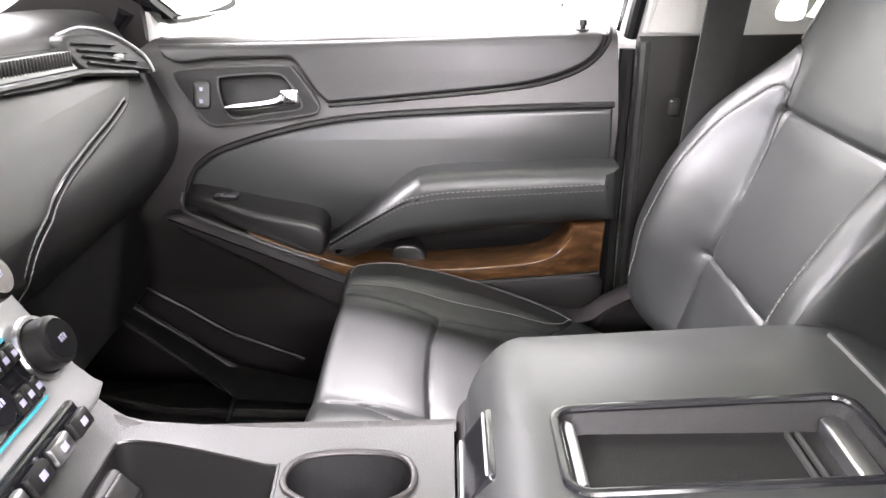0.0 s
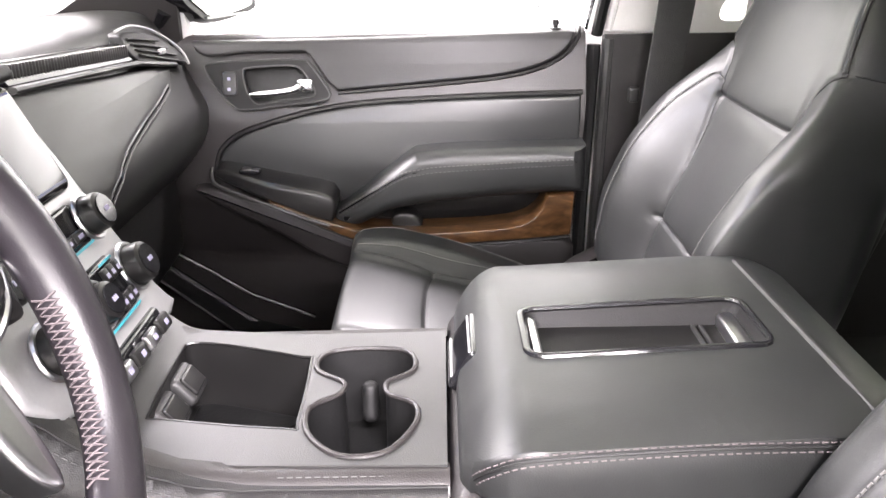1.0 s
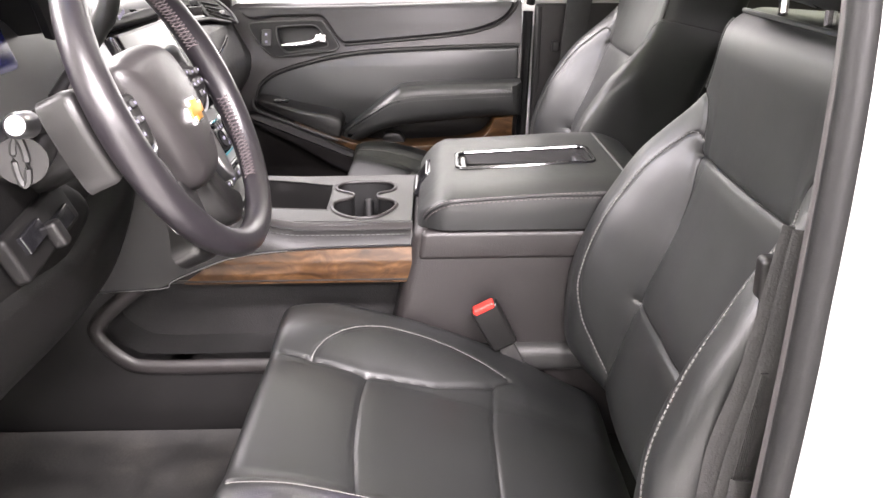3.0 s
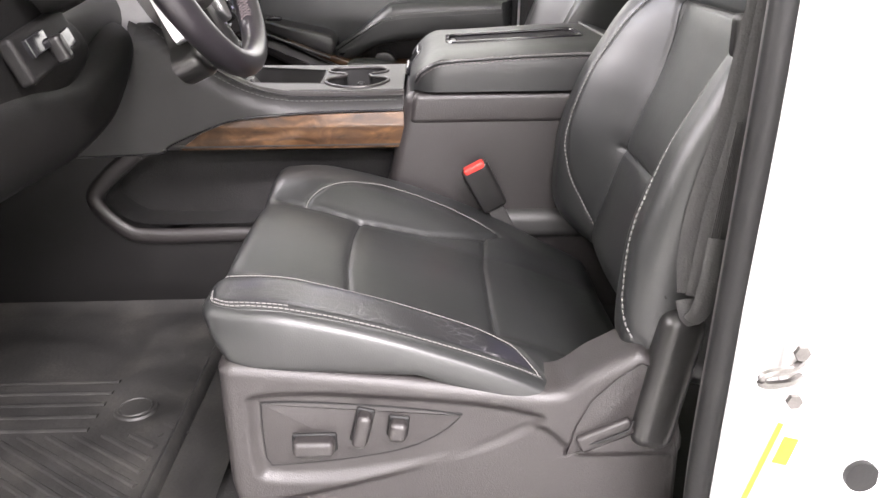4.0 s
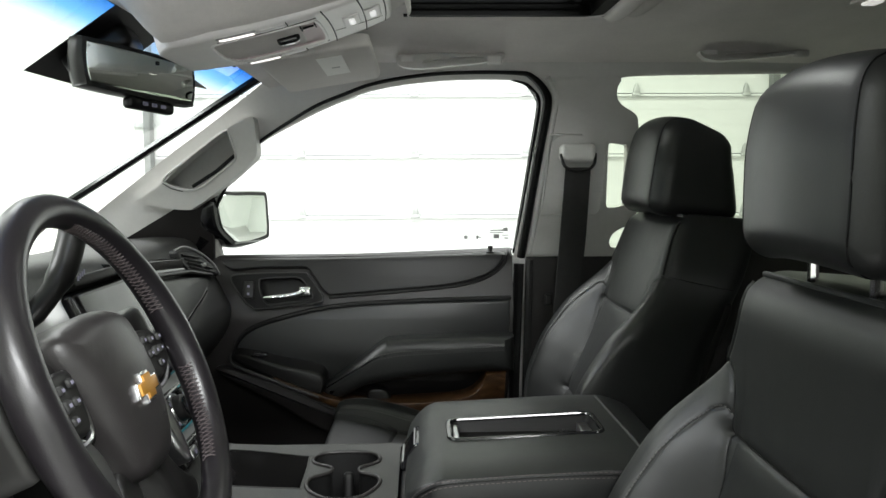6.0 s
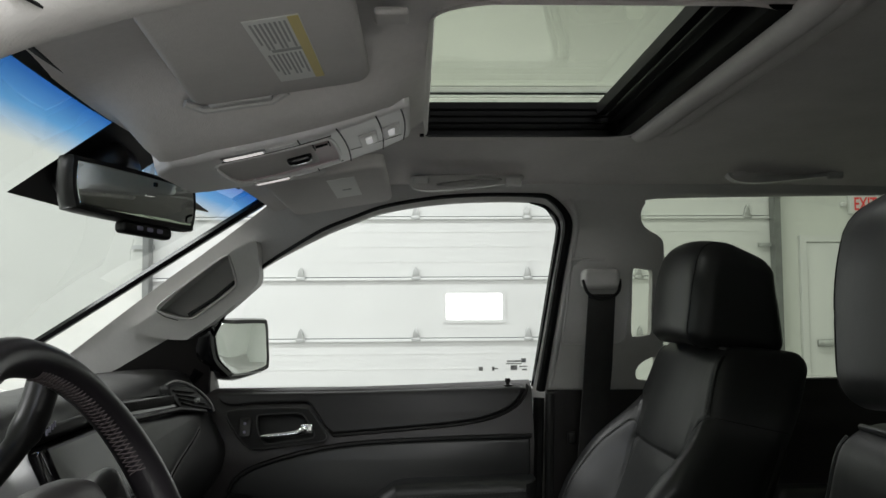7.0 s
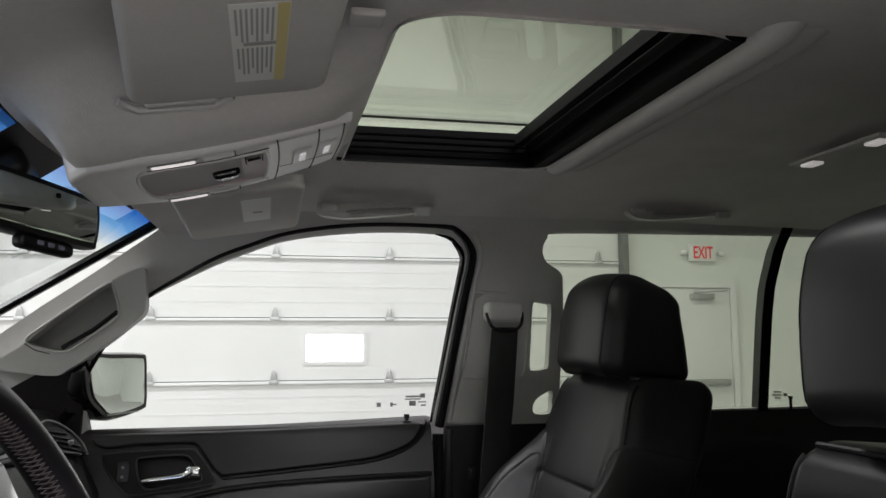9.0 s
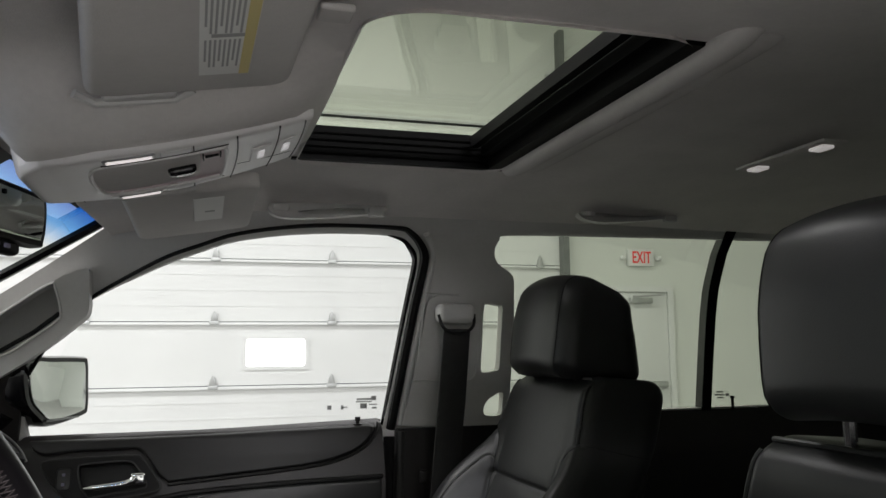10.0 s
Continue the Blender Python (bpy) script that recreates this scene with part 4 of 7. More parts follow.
part("pad_welt", tube(np.array([(p[0], float(door_y(p[1])) - .004, p[1]) for p in bead]), .0045, 6, up=(0, 1, 0)), PLASTIC_S, door)
ins_o = np.vstack([smooth_line([(-.302, 1.005), (-.284, 1.045), (-.223, 1.080), (-.063, 1.117), (.146, 1.1295), (.389, 1.134)], 6), [(.385, 1.0), (.1, .96), (-.06, .93), (-.08, .96)], [(-.2, .985)]])
part("door_insert", door_slab(ins_o, .006, -.004, .005), LEATHER, door, "soft black lower door insert")
welt = smooth_line([(-.306, 1.002), (-.288, 1.048), (-.225, 1.085), (-.063, 1.1225), (.146, 1.135), (.392, 1.140)], 8)
part("insert_welt", tube(np.array([(p[0], float(door_y(p[1])) - .003, p[1]) for p in welt]), .005, 6, up=(0, 1, 0)), PLASTIC_S, door)
# armrest
arm_o = np.vstack([smooth_line([(-.086, .912), (-.078, .930), (-.015, .976), (.061, 1.036), (.090, 1.048), (.166, 1.052), (.392, 1.055)], 6), [(.392, .968)], smooth_line([(.33, .966), (.144, .953), (.037, .937), (-.03, .904), (-.07, .896)], 5)])


def arm_warp(v):
    t = np.clip((v[:, 0] + .09) / .16, 0, 1)
    out = v.copy()
    out[:, 1] = v[:, 1] + .030 * (1 - t) ** 1.5 * (v[:, 1] < .75)
    return out


part("armrest", slab(arm_o, 1, .692, .79, .026, arm_warp, 6), LEATHER, door, "padded black armrest with pale stitching", sharp=50)
st = smooth_line([(-.070, .934), (.04, 1.004), (.085, 1.018), (.145, 1.024), (.372, 1.033)], 16)
stz = np.array([(p[0], .6925 + .03 * (1 - min(1, max(0, (p[0] + .09) / .16))) ** 1.5, p[1]) for p in st])
ar = [o for o in door.children if o.name.startswith("armrest")][0]
part("stitching", stitches(stz, (0, -1, 0), .005, .003, .0008), THREAD, ar, "pale thread")
part("stitching", stitches(stz + np.array([0, 0, -.010]), (0, -1, 0), .005, .003, .0008), THREAD_D, ar)
part("seam", tube(stz + np.array([0, .0008, -.005]), .0012, 5, up=(0, 1, 0)), GLOSS, ar)
# pocket back and wood
part("pull_pocket", door_slab([(-.02, .90), (.03, .935), (.14, .95), (.335, .965), (.33, .955), (.30, .905), (.23, .89), (.05, .888)], .004, -.02, .004), PLASTIC_S, door, "dark pull pocket")
part("pocket_step", slab(smooth_line([(.03, .895), (.035, .918), (.07, .918), (.085, .90), (.08, .89)], 3, True), 1, .735, .775, .005), PLASTIC_S, door)
wood_o = np.vstack([smooth_line([(-.196, .964), (-.12, .932), (-.029, .902), (.02, .896), (.078, .895), (.16, .897), (.245, .903), (.29, .916), (.312, .940), (.322, .964)], 6), [(.370, .968), (.366, .888)],
                    smooth_line([(.30, .882), (.15, .873), (.03, .869), (-.03, .880), (-.12, .920), (-.192, .956)], 5)])
wood_low = smooth_line([(.366, .884), (.30, .878), (.15, .869), (.03, .865), (-.03, .876), (-.12, .916), (-.20, .955)], 5)
part("wood_lip", tube([(a, .694, b) for a, b in wood_low], .0022, 6, up=(0, 1, 0)), PLASTIC_G, door)
part("wood_trim", slab(wood_o, 1, .690, .775, .003, None, 3), WOOD, door, "glossy burl wood trim", sharp=50)
pod_o = smooth_line([(-.300, 1.004), (-.282, 1.014), (-.18, .990), (-.080, .966), (-.078, .922), (-.10, .918), (-.19, .954), (-.285, .992)], 3, True)
part("switch_pod", slab(pod_o, 1, .696, .785, .008, lambda v: v + np.stack([0 * v[:, 0], .03 * np.clip((-.2 - v[:, 0]) / .1, 0, 1) * (v[:, 1] < .74), .012 * np.clip((v[:, 1] - .69) / .08, 0, 1)], 1)), PLASTIC_S, door, "smooth black window switch pod", sharp=50)
part("pod_lip", tube(smooth_line([(-.308, .745, 1.012), (-.306, .728, 1.000), (-.292, .708, .990), (-.245, .695, .974), (-.20, .688, .958), (-.14, .686, .934), (-.085, .686, .914)], 4), .0034, 8), PLASTIC_G, door, "pale switch pod lip")
sw = part("window_switch", rbox((.040, .020, .010), .004, (2, 2, 1), at=(-.232, .725, 1.012)), GLOSS, door)
part("rocker", rbox((.016, .012, .008), .003, at=(-.238, .722, 1.016)), PLASTIC_S, sw)
# lower door bin
low_o = smooth_line([(-.345, .975), (-.29, .972), (-.20, .940), (-.12, .905), (-.03, .862), (.03, .850), (.15, .854), (.36, .862), (.362, .80), (.20, .775), (.05, .780), (-.08, .812), (-.20, .885), (-.31, .945)], 3, True)
part("door_bin", slab(low_o, 1, .738, .79, .010), PLASTIC, door, "black lower door bin", sharp=50)
# release handle
bz_o = smooth_line([(-.310, 1.192), (-.297, 1.2025), (-.21, 1.206), (-.135, 1.206), (-.118, 1.199), (-.088, 1.160), (-.080, 1.141), (-.10, 1.133), (-.18, 1.125), (-.236, 1.120), (-.258, 1.125), (-.290, 1.159)], 4, True)
bz_i = smooth_line([(-.240, 1.186), (-.230, 1.193), (-.17, 1.196), (-.145, 1.195), (-.131, 1.188), (-.112, 1.161), (-.107, 1.147), (-.118, 1.141), (-.17, 1.135), (-.209, 1.130), (-.224, 1.136), (-.236, 1.159)], 4, True)
part("handle_bezel", cut_sheet([tuple(p) for p in bz_o], [[tuple(p) for p in bz_i]], [1.14, 1.16, 1.18, 1.20], .02, lambda x, z: door_y(z) - .016), PLASTIC_D, door, "black handle bezel", sharp=45)
part("bezel_rim", tube(np.array([(p[0], float(door_y(p[1])) - .016, p[1]) for p in bz_o]), .0018, 6, True, up=(0, 1, 0)), PLASTIC_G, door)
part("recess_rim", tube(np.array([(p[0], float(door_y(p[1])) - .016, p[1]) for p in bz_i]), .0018, 6, True, up=(0, 1, 0)), PLASTIC_G, door)
part("recess_cup", door_slab([tuple(p) for p in bz_i], .001, -.004, .001, [1.16, 1.18]), RUBBER, door)
lever = smooth_line([(-.226, 1.148), (-.20, 1.1495), (-.16, 1.153), (-.138, 1.158), (-.130, 1.165)], 6)
lr = np.interp(np.arange(len(lever)), [0, 4, 16, len(lever) - 1], [.003, .006, .007, .010])
part("release_lever", joined(tube(np.array([(p[0], float(door_y(p[1])) - .030, p[1]) for p in lever]), lr, 10, up=(0, 1, 0)),
                             rbox((.030, .014, .024), .005, (2, 1, 2), at=(-.124, .763, 1.162))), CHROME, door, "bright chrome release lever", sharp=60)
lk = part("lock_switch", door_slab(rrect(-.266, 1.166, .028, .042, .007), .019, .010, .003, [1.17]), PLASTIC_S, door)
for z in (1.175, 1.157):
    part("lock_icon", rbox((.006, .002, .006), .0008, at=(-.266, float(door_y(z)) - .0205, z)), ICON, lk)
part("lock_pin", joined(tube([(.344, .831, 1.240), (.344, .831, 1.258)], .0042, 8), tube([(.344, .831, 1.258), (.344, .831, 1.267)], .0065, 10)), PLASTIC_S, door)
part("pin_collar", tube([(.344, .831, 1.246), (.344, .831, 1.252)], .011, 12), PLASTIC_S, door)
part("window_sweep", tube([(-.355, .862, 1.244), (0, .864, 1.245), (.405, .866, 1.255)], .003, 6), PLASTIC, door)

# door mirror outside
dm = thing("door_mirror", "black-rimmed door mirror outside the passenger window", "door mirror")
mc = Vector((-.312, .905, 1.343))
mm = Matrix.Translation(mc) @ Euler((0, 0, radians(66))).to_matrix().to_4x4() @ Euler((radians(0), radians(0), 0)).to_matrix().to_4x4()
mo = smooth_line([(-.115, .062), (-.03, .066), (.085, .064), (.108, .056), (.114, .0), (.116, -.048), (.098, -.064), (-.02, -.076), (-.070, -.055), (-.112, -.015)], 4, True)
hs = [np.stack([mo[:, 0] * s, np.full(len(mo), d), mo[:, 1] * s], 1) for s, d in ((1.0, -.012), (1.06, 0), (1.06, .03), (.9, .07), (.55, .10))]
part("housing", moved((loft(hs)[0], loft(hs)[1]), mm), GLOSS, dm, sharp=50)
part("mirror_glass", moved(slab(mo * .87, 1, -.0155, -.011, .002), mm), MIRROR, dm)
part("warning_text_bar", moved(plain_box(-.045, .075, -.0168, -.0160, -.068, -.064), mm), INK, dm, smooth=False)
part("mount_arm", tube([tuple(mm @ Vector((-.10, .03, -.05))), (-.42, .86, 1.24)], .020, 10, flat=.6), GLOSS, dm)
# ---- front seats ----


def soft_interp(x, xs, fs, w=.045):
    """Piecewise line with its corners rounded off."""
    return np.mean([np.interp(x + d, xs, fs) for d in np.linspace(-w, w, 9)], axis=0)


def groove(d, w=.0036, depth=.0034, puff=.0022):
    """A sewn-in seam: a narrow cut with the padding rolling into it on both sides."""
    return -depth * np.exp(-(d / w) ** 2) - puff * np.exp(-(d / .016) ** 2)


def inside(q, poly):
    """Which 2D points lie in the polygon."""
    x, y = q[:, 0], q[:, 1]
    hit = np.zeros(len(q), bool)
    for (ax, ay), (bx, by) in zip(poly, np.roll(poly, -1, 0)):
        cross = ((ay > y) != (by > y)) & (x < (bx - ax) * (y - ay) / (by - ay + 1e-12) + ax)
        hit ^= cross
    return hit


# cushion: x forward to back, y from the middle, the door side at negative y
CU_SIZE, CU_R, CU_X = (.50, .545, .115), .024, .176
CU_NEAR = [(-.060, -.182), (.0, -.173), (.085, -.165), (.163, -.171), (.225, -.184), (.262, -.208), (.284, -.250)]
CU_FAR = [(-.05, .118), (.0, .108), (.068, .104), (.165, .115), (.24, .138), (.275, .165)]
CU_FAR_LEAF = [(-.012, .110), (-.006, .128), (.016, .156), (.07, .198), (.13, .208), (.18, .204), (.225, .190), (.272, .170)]
CU_EDGE = [(-.066, -.238), (-.056, -.262), (-.02, -.2745), (.07, -.2735), (.127, -.2715), (.186, -.2685), (.237, -.2655), (.286, -.259)]
CU_X1 = [(.073, -.163), (.064, -.08), (.062, .02), (.066, .104)]
CU_X2 = [(.246, -.190), (.243, -.08), (.243, .05), (.250, .142)]


def cushion_top(x, y):
    base = 0.834 - 0.32 * (x - 0.068) - 0.10 * np.clip(x - .30, 0, 1)
    base = base - 0.42 * np.clip(0.02 - x, 0, 1) ** 1.5
    t = np.clip(np.where(y < -.02, (-.145 - y) / .075, (y - .095) / .085), 0, 1)
    rise_h = .036 * np.sin(t * math.pi / 2) ** 1.5
    fade = soft_interp(x, [-.09, -.02, .10, .24, .33, .45], [.25, .75, 1.0, .80, .3, 0.1])
    dome = .007 * np.cos(np.clip(np.abs(y + .02) / .14, 0, 1) * math.pi / 2)
    return base + rise_h * fade + dome


def cushion_warp(v):
    x, y, z = v[:, 0] + CU_X, v[:, 1] * 1.0, v[:, 2]
    h = CU_SIZE[2]
    w = (z + h / 2) / h
    y = y * soft_interp(x, [-.1, -.03, .12, .30, .43], [.93, 1.0, 1.0, .985, .93]) - .010
    top = cushion_top(x, y)
    bot = np.minimum(.800 - .03 * np.clip(x, 0, 1), top - .045)
    zz = bot * (1 - w) + top * w
    up = sstep(.55, .9, w)
    q = np.stack([x, y], 1)
    g = 0
    for ln in (CU_NEAR, CU_FAR, CU_X1, CU_X2):
        g = g + groove(line_dist(q, ln))
    g = g + groove(line_dist(q, CU_FAR_LEAF), .003, .002, .001) + groove(line_dist(q, CU_EDGE), .003, .002, .0)
    # the outer side swells between the edge seam and the shield
    y = y - .008 * np.sin(np.clip(w, 0, 1) * math.pi) * sstep(-.24, -.27, y)
    x2 = x + .012 * np.clip((.02 - x) / .1, 0, 1) * (1 - w) + .03 * np.clip((-.03 - x) / .06, 0, 1) * (1 - w) ** 2
    return np.stack([x2, y, zz + g * up], 1)


def on_cushion(x, y, lift=.0005):
    k = float(soft_interp(np.array([x]), [-.1, -.03, .12, .30, .43], [.93, 1.0, 1.0, .985, .93])[0])
    return rsurf(CU_SIZE, CU_R, cushion_warp, (x - CU_X, (y + .010) / k, CU_SIZE[2] / 2)) + np.array([0, 0, lift])


# backrest: s up along it, y from the middle
BK_SIZE, BK_R = (.15, .58, .60), .036
BW = ([0, .10, .20, .30, .366, .42, .46, .475, .52, .60], [.96, 1.0, 1.0, .975, .93, .835, .745, .71, .66, .59])
BACK_IN = [(.02, .130), (.16, .132), (.25, .130), (.33, .138), (.384, .150)]
LEAF_IN = [(.405, .152), (.412, .163), (.400, .180), (.345, .202), (.26, .215), (.16, .214), (.10, .198), (.06, .165), (.036, .135)]
LEAF_OUT = [(.405, .152), (.412, .166), (.402, .184), (.345, .206), (.26, .221), (.16, .229), (.095, .237), (.060, .253), (.040, .278)]
SHOULDER = [(.384, .150), (.405, .153), (.436, .158), (.460, .173), (.474, .200)]


def back_scale(s):
    return soft_interp(s, BW[0], BW[1], .018)


def back_depth(s, y):
    """Forward reach of the backrest's face beyond the plain pad."""
    t = np.clip((np.abs(y) - .130) / .10, 0, 1)
    g = soft_interp(s, [0, .06, .14, .25, .33, .366, .40, .44, .47, .52], [.45, .75, 1.0, 1.0, .82, .64, .42, .16, .03, 0], .02)
    d = .075 * np.sin(t * math.pi / 2) ** 1.35 * g
    d = d + .010 * np.cos(np.clip(np.abs(y) / .14, 0, 1) * math.pi / 2) * soft_interp(s, [0, .2, .45, .6], [1, 1, .3, .2])
    return d - .018 * sstep(.16, .42, s) - .012 * np.clip((s - .53) / .07, 0, 1) ** 2


def back_warp(bend, hs):
    def warp(v):
        d, y, s = v[:, 0], v[:, 1].copy(), v[:, 2] + BK_SIZE[2] / 2
        w = np.clip((BK_SIZE[0] / 2 - d) / BK_SIZE[0], 0, 1)          # 1 on the front face
        y = y * (back_scale(s) * w + soft_interp(s, [0, .2, .6], [.90, .86, .60], .018) * (1 - w))
        y = np.where(y > .262, .262 + .35 * (y - .262), y)
        f = back_depth(s, y)
        up = sstep(.6, .95, w)
        p, q = np.stack([s, np.abs(y)], 1), np.stack([s, y], 1)
        g = groove(line_dist(p, BACK_IN)) + groove(line_dist(q, [(.160, -.14), (.166, 0), (.160, .14)])) + groove(line_dist(q, [(.384, -.150), (.383, 0), (.384, .150)]))
        g = g + groove(line_dist(p, SHOULDER), .0036, .003, .001)
        g = g + np.where(y > 0, groove(line_dist(p, LEAF_IN), .003, .002, .0008), groove(line_dist(p, LEAF_OUT), .003, .002, .0008))
        reach = f * w + g * up - .030 * (1 - w) * sstep(.36, .52, s)
        # the top of the pad slopes away to the back
        zs = s * (1 + (hs - 1) * sstep(.3, .6, s)) + .036 * (1 - w) * sstep(.42, .56, s)
        return np.stack([d - reach - bend * np.clip((s - .25) / .35, 0, 1.2) ** 1.7, y, zs], 1)
    return warp


def on_back(s, y, warp, lift=.0008):
    k = float(back_scale(np.array([s]))[0])
    yy = y if y < .262 else .262 + (y - .262) / .35
    return rsurf(BK_SIZE, BK_R, warp, (-BK_SIZE[0] / 2, max(-.29, min(.29, yy / k)), s - BK_SIZE[2] / 2)) + np.array([-lift, 0, 0])


HR_SIZE, HR_R = (.150, .272, .195), .034


def headrest_warp(v):
    x, y, z = v[:, 0], v[:, 1], v[:, 2]
    t = np.clip(z / .0975, -1, 1)
    # the face is dished, the back slants out towards the foot, the top is drawn in
    x = np.where(x > 0, x * (1.14 - .36 * t), x) + .016 * (y / .13) ** 2 + .014 * np.clip(t, 0, 1) ** 2
    y = y * (1 - .10 * np.clip(t, 0, 1) ** 1.6 - .05 * np.clip(-t, 0, 1) ** 2)
    z = z + .010 * (1 - (y / .13) ** 2) - .022 * np.clip(x / .07, 0, 1) * np.clip(t, 0, 1)
    return np.stack([x, y, z], 1)


def headrest_seam(y):
    pts = [rsurf(HR_SIZE, HR_R, headrest_warp, p) for p in
           [(-.03, y, -.0975), (-.055, y, -.0975)] + [(-.075, y, z) for z in np.linspace(-.085, .09, 16)] + [(x, y, .0975) for x in np.linspace(-.07, .07, 12)]]
    return tube(pts, .0013, 5)


SH_TOP = ([-.056, -.045, .047, .127, .214, .285, .310, .336, .386, .405, .425, .440], [.812, .822, .811, .802, .789, .779, .782, .803, .829, .812, .770, .70])
SH_BOT = ([-.056, -.04, .0, .10, .25, .44], [.70, .60, .545, .535, .545, .60])
SH_PANEL = smooth_line([(-.014, .764), (-.008, .771), (.04, .770), (.12, .763), (.190, .753), (.196, .749), (.176, .730), (.14, .712), (.08, .700), (.0, .693), (-.010, .697), (-.014, .71)], 4, True)
SH_DISH = smooth_line([(-.027, .762), (-.020, .783), (.04, .786), (.13, .779), (.215, .769), (.27, .757), (.285, .745), (.255, .722), (.20, .700), (.12, .683), (.05, .675), (-.012, .678), (-.025, .695)], 4, True)
SH_POCKET = np.array([(.312, .698), (.320, .735), (.336, .768), (.36, .793), (.386, .812), (.405, .80), (.428, .748)])


def shield_geo():
    """Plastic shield as a plate with a dished switch field, a swept lower step and the belt pocket."""
    nx, nz = 150, 96
    us = np.linspace(0, 1, nx)
    xs = SH_TOP[0][0] + (SH_TOP[0][-1] - SH_TOP[0][0]) * us
    tops, bots = soft_interp(xs, *SH_TOP, w=.008), soft_interp(xs, *SH_BOT, w=.01)
    pts = np.array([(x, b + (t - b) * k) for x, t, b in zip(xs, tops, bots) for k in np.linspace(0, 1, nz)])
    x, z = pts[:, 0], pts[:, 1]
    tt, bb = np.repeat(tops, nz), np.repeat(bots, nz)
    d = np.minimum(np.minimum(tt - z, z - bb), np.minimum(x - xs[0], xs[-1] - x))
    k = np.clip(1 - d / .016, 0, 1)
    y = .016 * (1 - np.sqrt(1 - k ** 2))
    q = pts
    for poly, depth, soft in ((SH_DISH, .0085, .010), (SH_POCKET, .012, .004)):
        sd = line_dist(q, list(poly) + [poly[0]]) * np.where(inside(q, poly), 1, -1)
        y = y + depth * sstep(-soft * .4, soft, sd)
    sweep = soft_interp(x, [-.06, .0, .06, .123, .19, .244, .285, .315, .44], [.640, .650, .664, .681, .700, .722, .748, .70, .70], .02)
    y = y + .006 * sstep(.006, -.006, z - sweep)
    front = np.stack([x, -.290 + y, z], 1)
    f = [(i * nz + j, i * nz + j + 1, (i + 1) * nz + j + 1, (i + 1) * nz + j) for i in range(nx - 1) for j in range(nz - 1)]
    edge = [j for j in range(nz)] + [i * nz + nz - 1 for i in range(1, nx)] + [(nx - 1) * nz + j for j in range(nz - 2, -1, -1)] + [i * nz for i in range(nx - 2, 0, -1)]
    back = front[edge].copy()
    back[:, 1] = -.225
    n0 = len(front)
    f += [(edge[i], n0 + i, n0 + (i + 1) % len(edge), edge[(i + 1) % len(edge)]) for i in range(len(edge))]
    return np.vstack([front, back]), f


